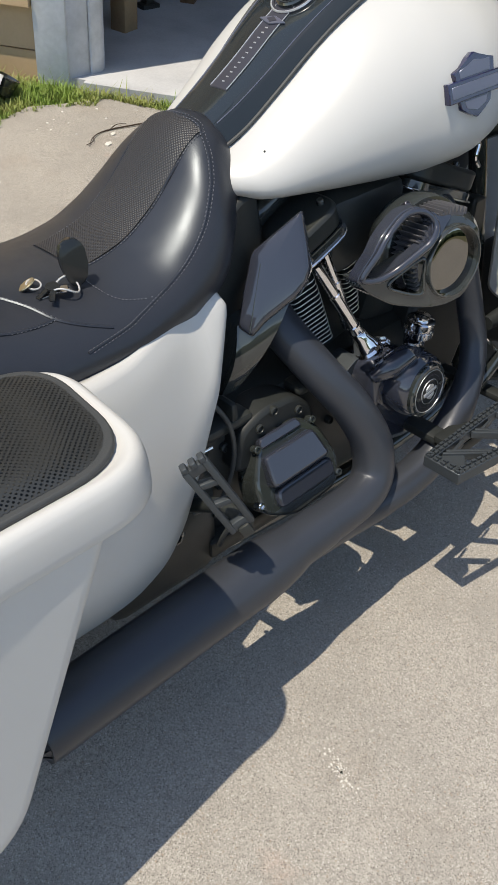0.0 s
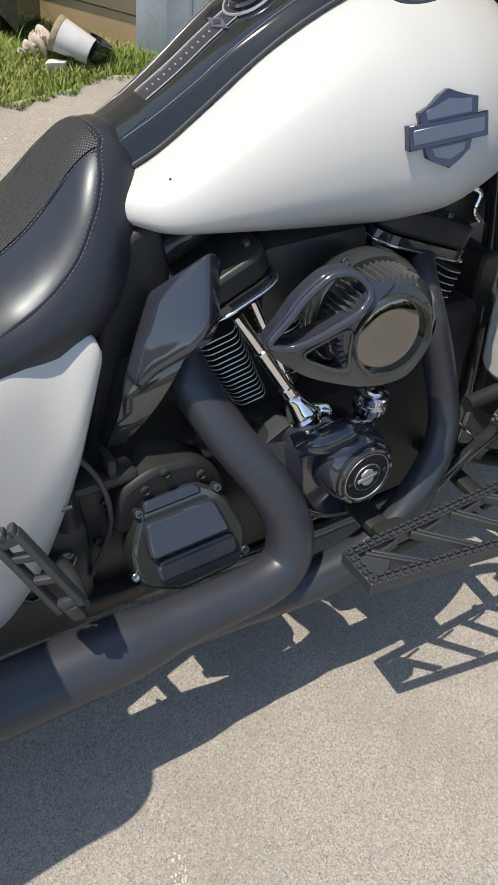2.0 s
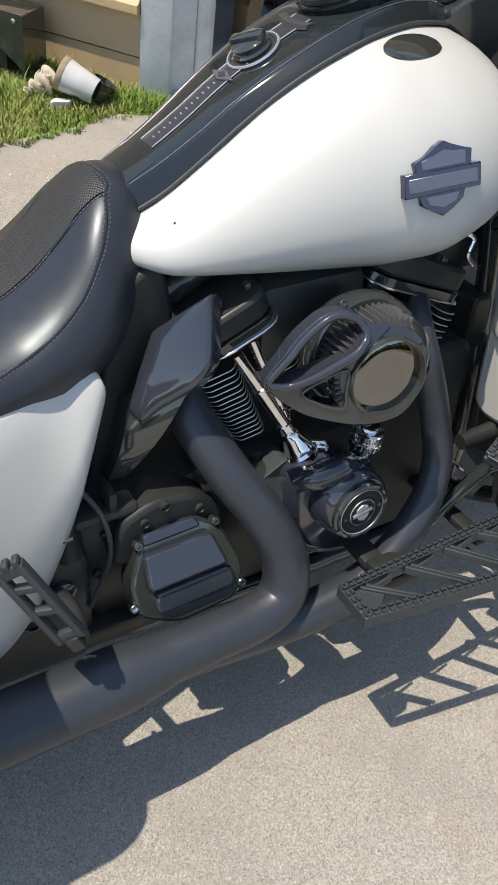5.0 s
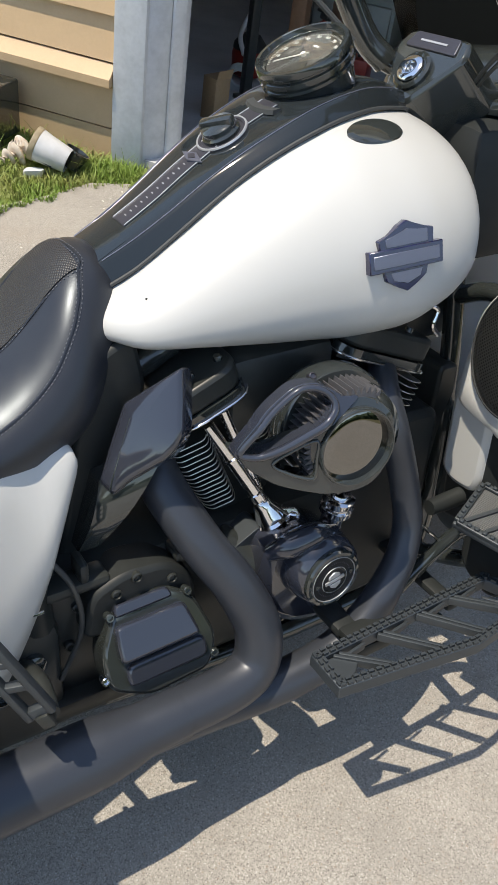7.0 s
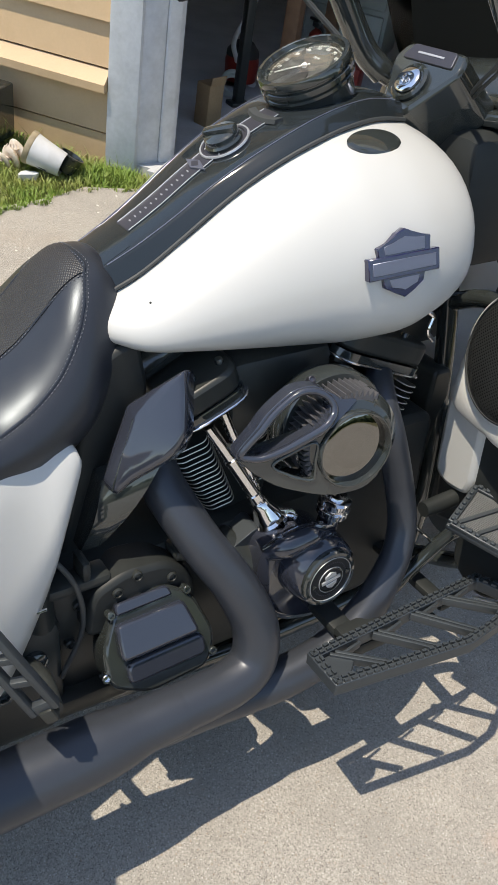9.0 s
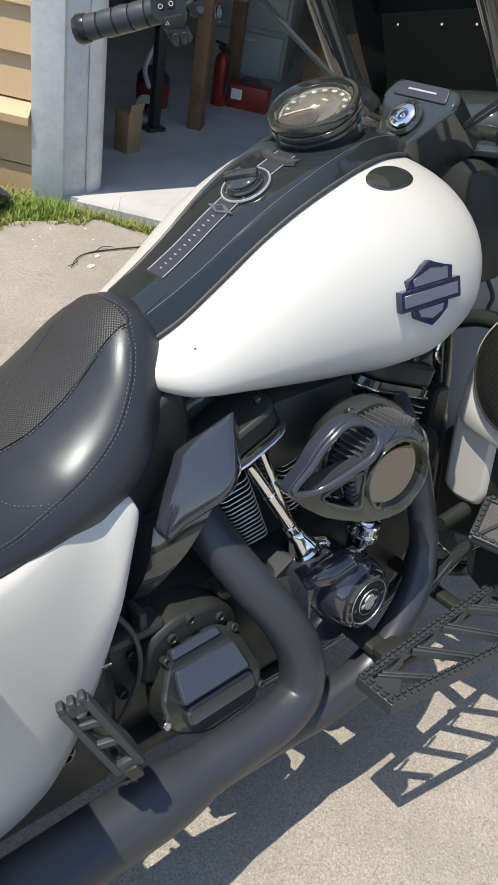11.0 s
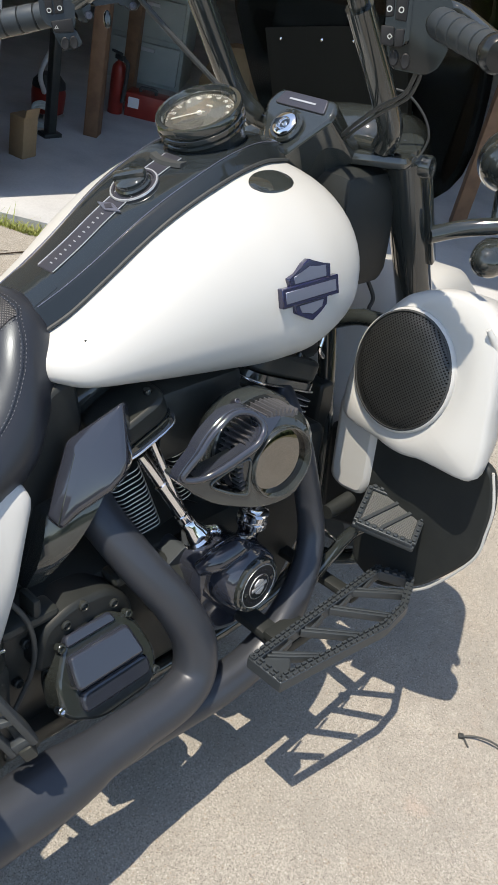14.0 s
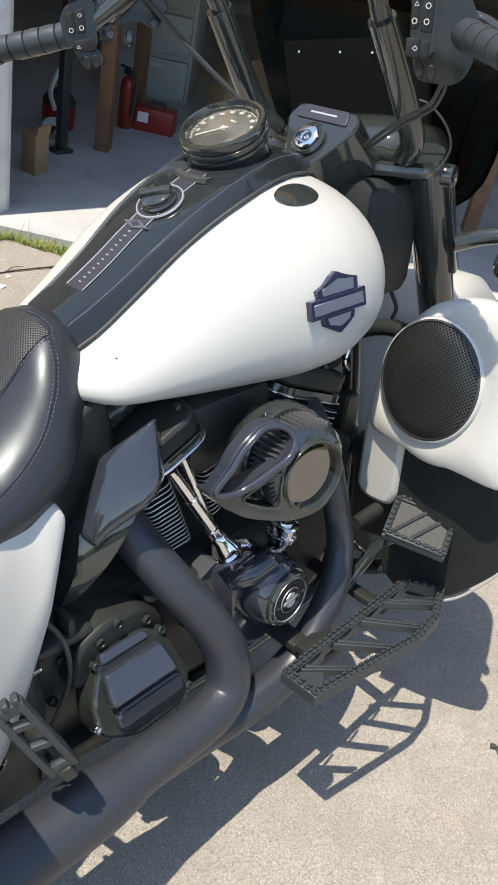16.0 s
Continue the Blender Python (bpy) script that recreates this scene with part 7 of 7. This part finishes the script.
red = on_floor("red_tool_case", "red metal tool case with a white label", "tool box")
M = Matrix.Translation((2.40, 2.885, 0.006)) @ Matrix.Rotation(radians(-52), 4, "Z") @ Matrix.Scale(0.54, 4)
bm = bmesh.new()
block(bm, (-0.20, -0.12, 0), (0.20, 0.12, 0.24), M, 0.01)
part("case", bm, REDPAINT, red)
bm = bmesh.new()
block(bm, (-0.17, -0.124, 0.10), (-0.06, -0.121, 0.20), M)
part("label_patch", bm, WHITEPRINT, red)
bm = bmesh.new()
tube(bm, [M @ Vector(q) for q in ((-0.08, 0, 0.24), (-0.07, 0, 0.28), (0.07, 0, 0.28), (0.08, 0, 0.24))], 0.009, 8)
part("handle", bm, RUBBER, red)

bench = on_floor("workbench", "rough brown wooden workbench with square legs", "workbench")
BM = Matrix.Translation((1.90, 2.70, 0.006)) @ Matrix.Rotation(radians(-52), 4, "Z")
for u, v in ((0.0, 0.0), (1.9, 0.0), (0.0, 0.75), (1.9, 0.75)):
    bm = bmesh.new()
    block(bm, (u - 0.035, v - 0.045, 0), (u + 0.035, v + 0.045, 0.86), BM, 0.004)
    part("leg", bm, WOOD, bench)
bm = bmesh.new()
block(bm, (-0.08, -0.08, 0.86), (2.0, 0.85, 0.92), BM, 0.006)
part("benchtop", bm, WOOD, bench)
draw = on_floor("drawer_tower", "stack of translucent plastic storage drawers", "drawers")
M = Matrix.Translation((2.95, 3.55, 0.006)) @ Matrix.Rotation(radians(-52), 4, "Z")
bm = bmesh.new()
block(bm, (-0.25, -0.2, 0), (0.25, 0.2, 1.3), M, 0.01)
part("carcass", bm, PLASTIC, draw)
for k in range(5):
    bm = bmesh.new()
    block(bm, (-0.23, -0.235, 0.03 + 0.25 * k), (0.23, -0.2, 0.25 + 0.25 * k), M, 0.012)
    d = part("drawer", bm, PLASTIC, draw)
    bm = bmesh.new()
    block(bm, (-0.08, -0.250, 0.205 + 0.25 * k), (0.08, -0.234, 0.225 + 0.25 * k), M, 0.004)
    part("pull", bm, BUCKET, d)

vac = on_floor("shop_vacuum", "small red and grey shop vacuum on castors", "vacuum")
M = Matrix.Translation((1.83, 2.99, 0.006)) @ Matrix.Scale(0.62, 4)
bm = bmesh.new()
revolve(bm, [(0.10, 0.03), (0.13, 0.05), (0.14, 0.20), (0.13, 0.24)], M, 28)
part("drum", bm, REDPAINT, vac)
bm = bmesh.new()
revolve(bm, [(0.135, 0.24), (0.13, 0.28), (0.08, 0.34), (0.02, 0.35)], M, 28)
part("lid", bm, RUBBER, vac)
bm = bmesh.new()
tube(bm, [M @ Vector(q) for q in ((-0.10, -0.08, 0.22), (-0.20, -0.16, 0.40), (-0.12, -0.20, 0.62), (-0.02, -0.16, 0.75))], 0.012, 10)
part("hose", bm, BUCKET, vac)
for k in range(4):
    bm = bmesh.new()
    revolve(bm, [(0.02, -0.01), (0.03, -0.008), (0.03, 0.008), (0.02, 0.01)], M @ Matrix.Rotation(radians(45 + 90 * k), 4, "Z") @ facing((0.11, 0, 0.03), (0, 1, 0)), 14)
    part("castor", bm, BUCKET, vac)

stand = on_floor("speaker_stand", "dark painted post standing on a small foot", "stand")
M = Matrix.Translation((1.66, 2.72, 0.006))
bm = bmesh.new()
block(bm, (-0.022, -0.022, 0.02), (0.022, 0.022, 1.1), M, 0.004)
part("post", bm, DARK, stand)
bm = bmesh.new()
block(bm, (-0.05, -0.035, 0.0), (0.05, 0.035, 0.025), M, 0.006)
part("foot", bm, DARK, stand)

coil = on_floor("hose_coil", "grey coiled hose lying on the garage floor", "hose")
M = Matrix.Translation((1.71, 2.86, 0.0))
for turn in range(3):
    bm = bmesh.new()
    tube(bm, [M @ Vector((0.06 * math.cos(a), 0.03 * math.sin(a), 0.045 + 0.045 * math.sin(a) + 0.012 * turn)) for a in np.linspace(0, 2 * math.pi, 22)], 0.009, 8)
    part("coil", bm, PLASTIC, coil)

bag_o = on_floor("sack_of_soil", "slumped brown paper sack on the floor", "sack")
M = Matrix.Translation((3.10, 2.95, 0.006))
bm = bmesh.new()
rings = []
for z, r in ((0.0, 0.14), (0.06, 0.17), (0.16, 0.17), (0.26, 0.14), (0.33, 0.10), (0.36, 0.07)):
    rings.append([M @ Vector((r * (1.3 + 0.12 * math.sin(5 * a + 9 * z)) * math.cos(a), r * (0.8 + 0.1 * math.sin(7 * a)) * math.sin(a), z)) for a in (2 * math.pi * k / 24 for k in range(24))])
loft(bm, rings)
part("sack", bm, CARDBOARD, bag_o)
tub = on_floor("blue_tub", "small blue plastic tub on the floor", "tub")
M = Matrix.Translation((2.98, 2.86, 0.006))
bm = bmesh.new()
revolve(bm, [(0.07, 0.0), (0.09, 0.14), (0.095, 0.15), (0.088, 0.15), (0.068, 0.01)], M, 24)
part("tub_body", bm, BLUEPL, tub)
cab = on_floor("grey_cabinet", "tall grey painted storage cabinet in the garage", "cabinet")
M = Matrix.Translation((4.3, 3.1, 0.006)) @ Matrix.Rotation(radians(-52), 4, "Z")
bm = bmesh.new()
block(bm, (-0.5, -0.25, 0), (0.5, 0.25, 1.7), M, 0.01)
part("carcass", bm, SLAB, cab)
for u in (-0.25, 0.25):
    bm = bmesh.new()
    block(bm, (u - 0.24, -0.272, 0.05), (u + 0.24, -0.252, 1.66), M, 0.006)
    d = part("door", bm, SLAB, cab)
    bm = bmesh.new()
    block(bm, (u * 0.25 - 0.01, -0.30, 0.85), (u * 0.25 + 0.01, -0.272, 0.98), M, 0.004)
    part("handle", bm, CHROME, d)
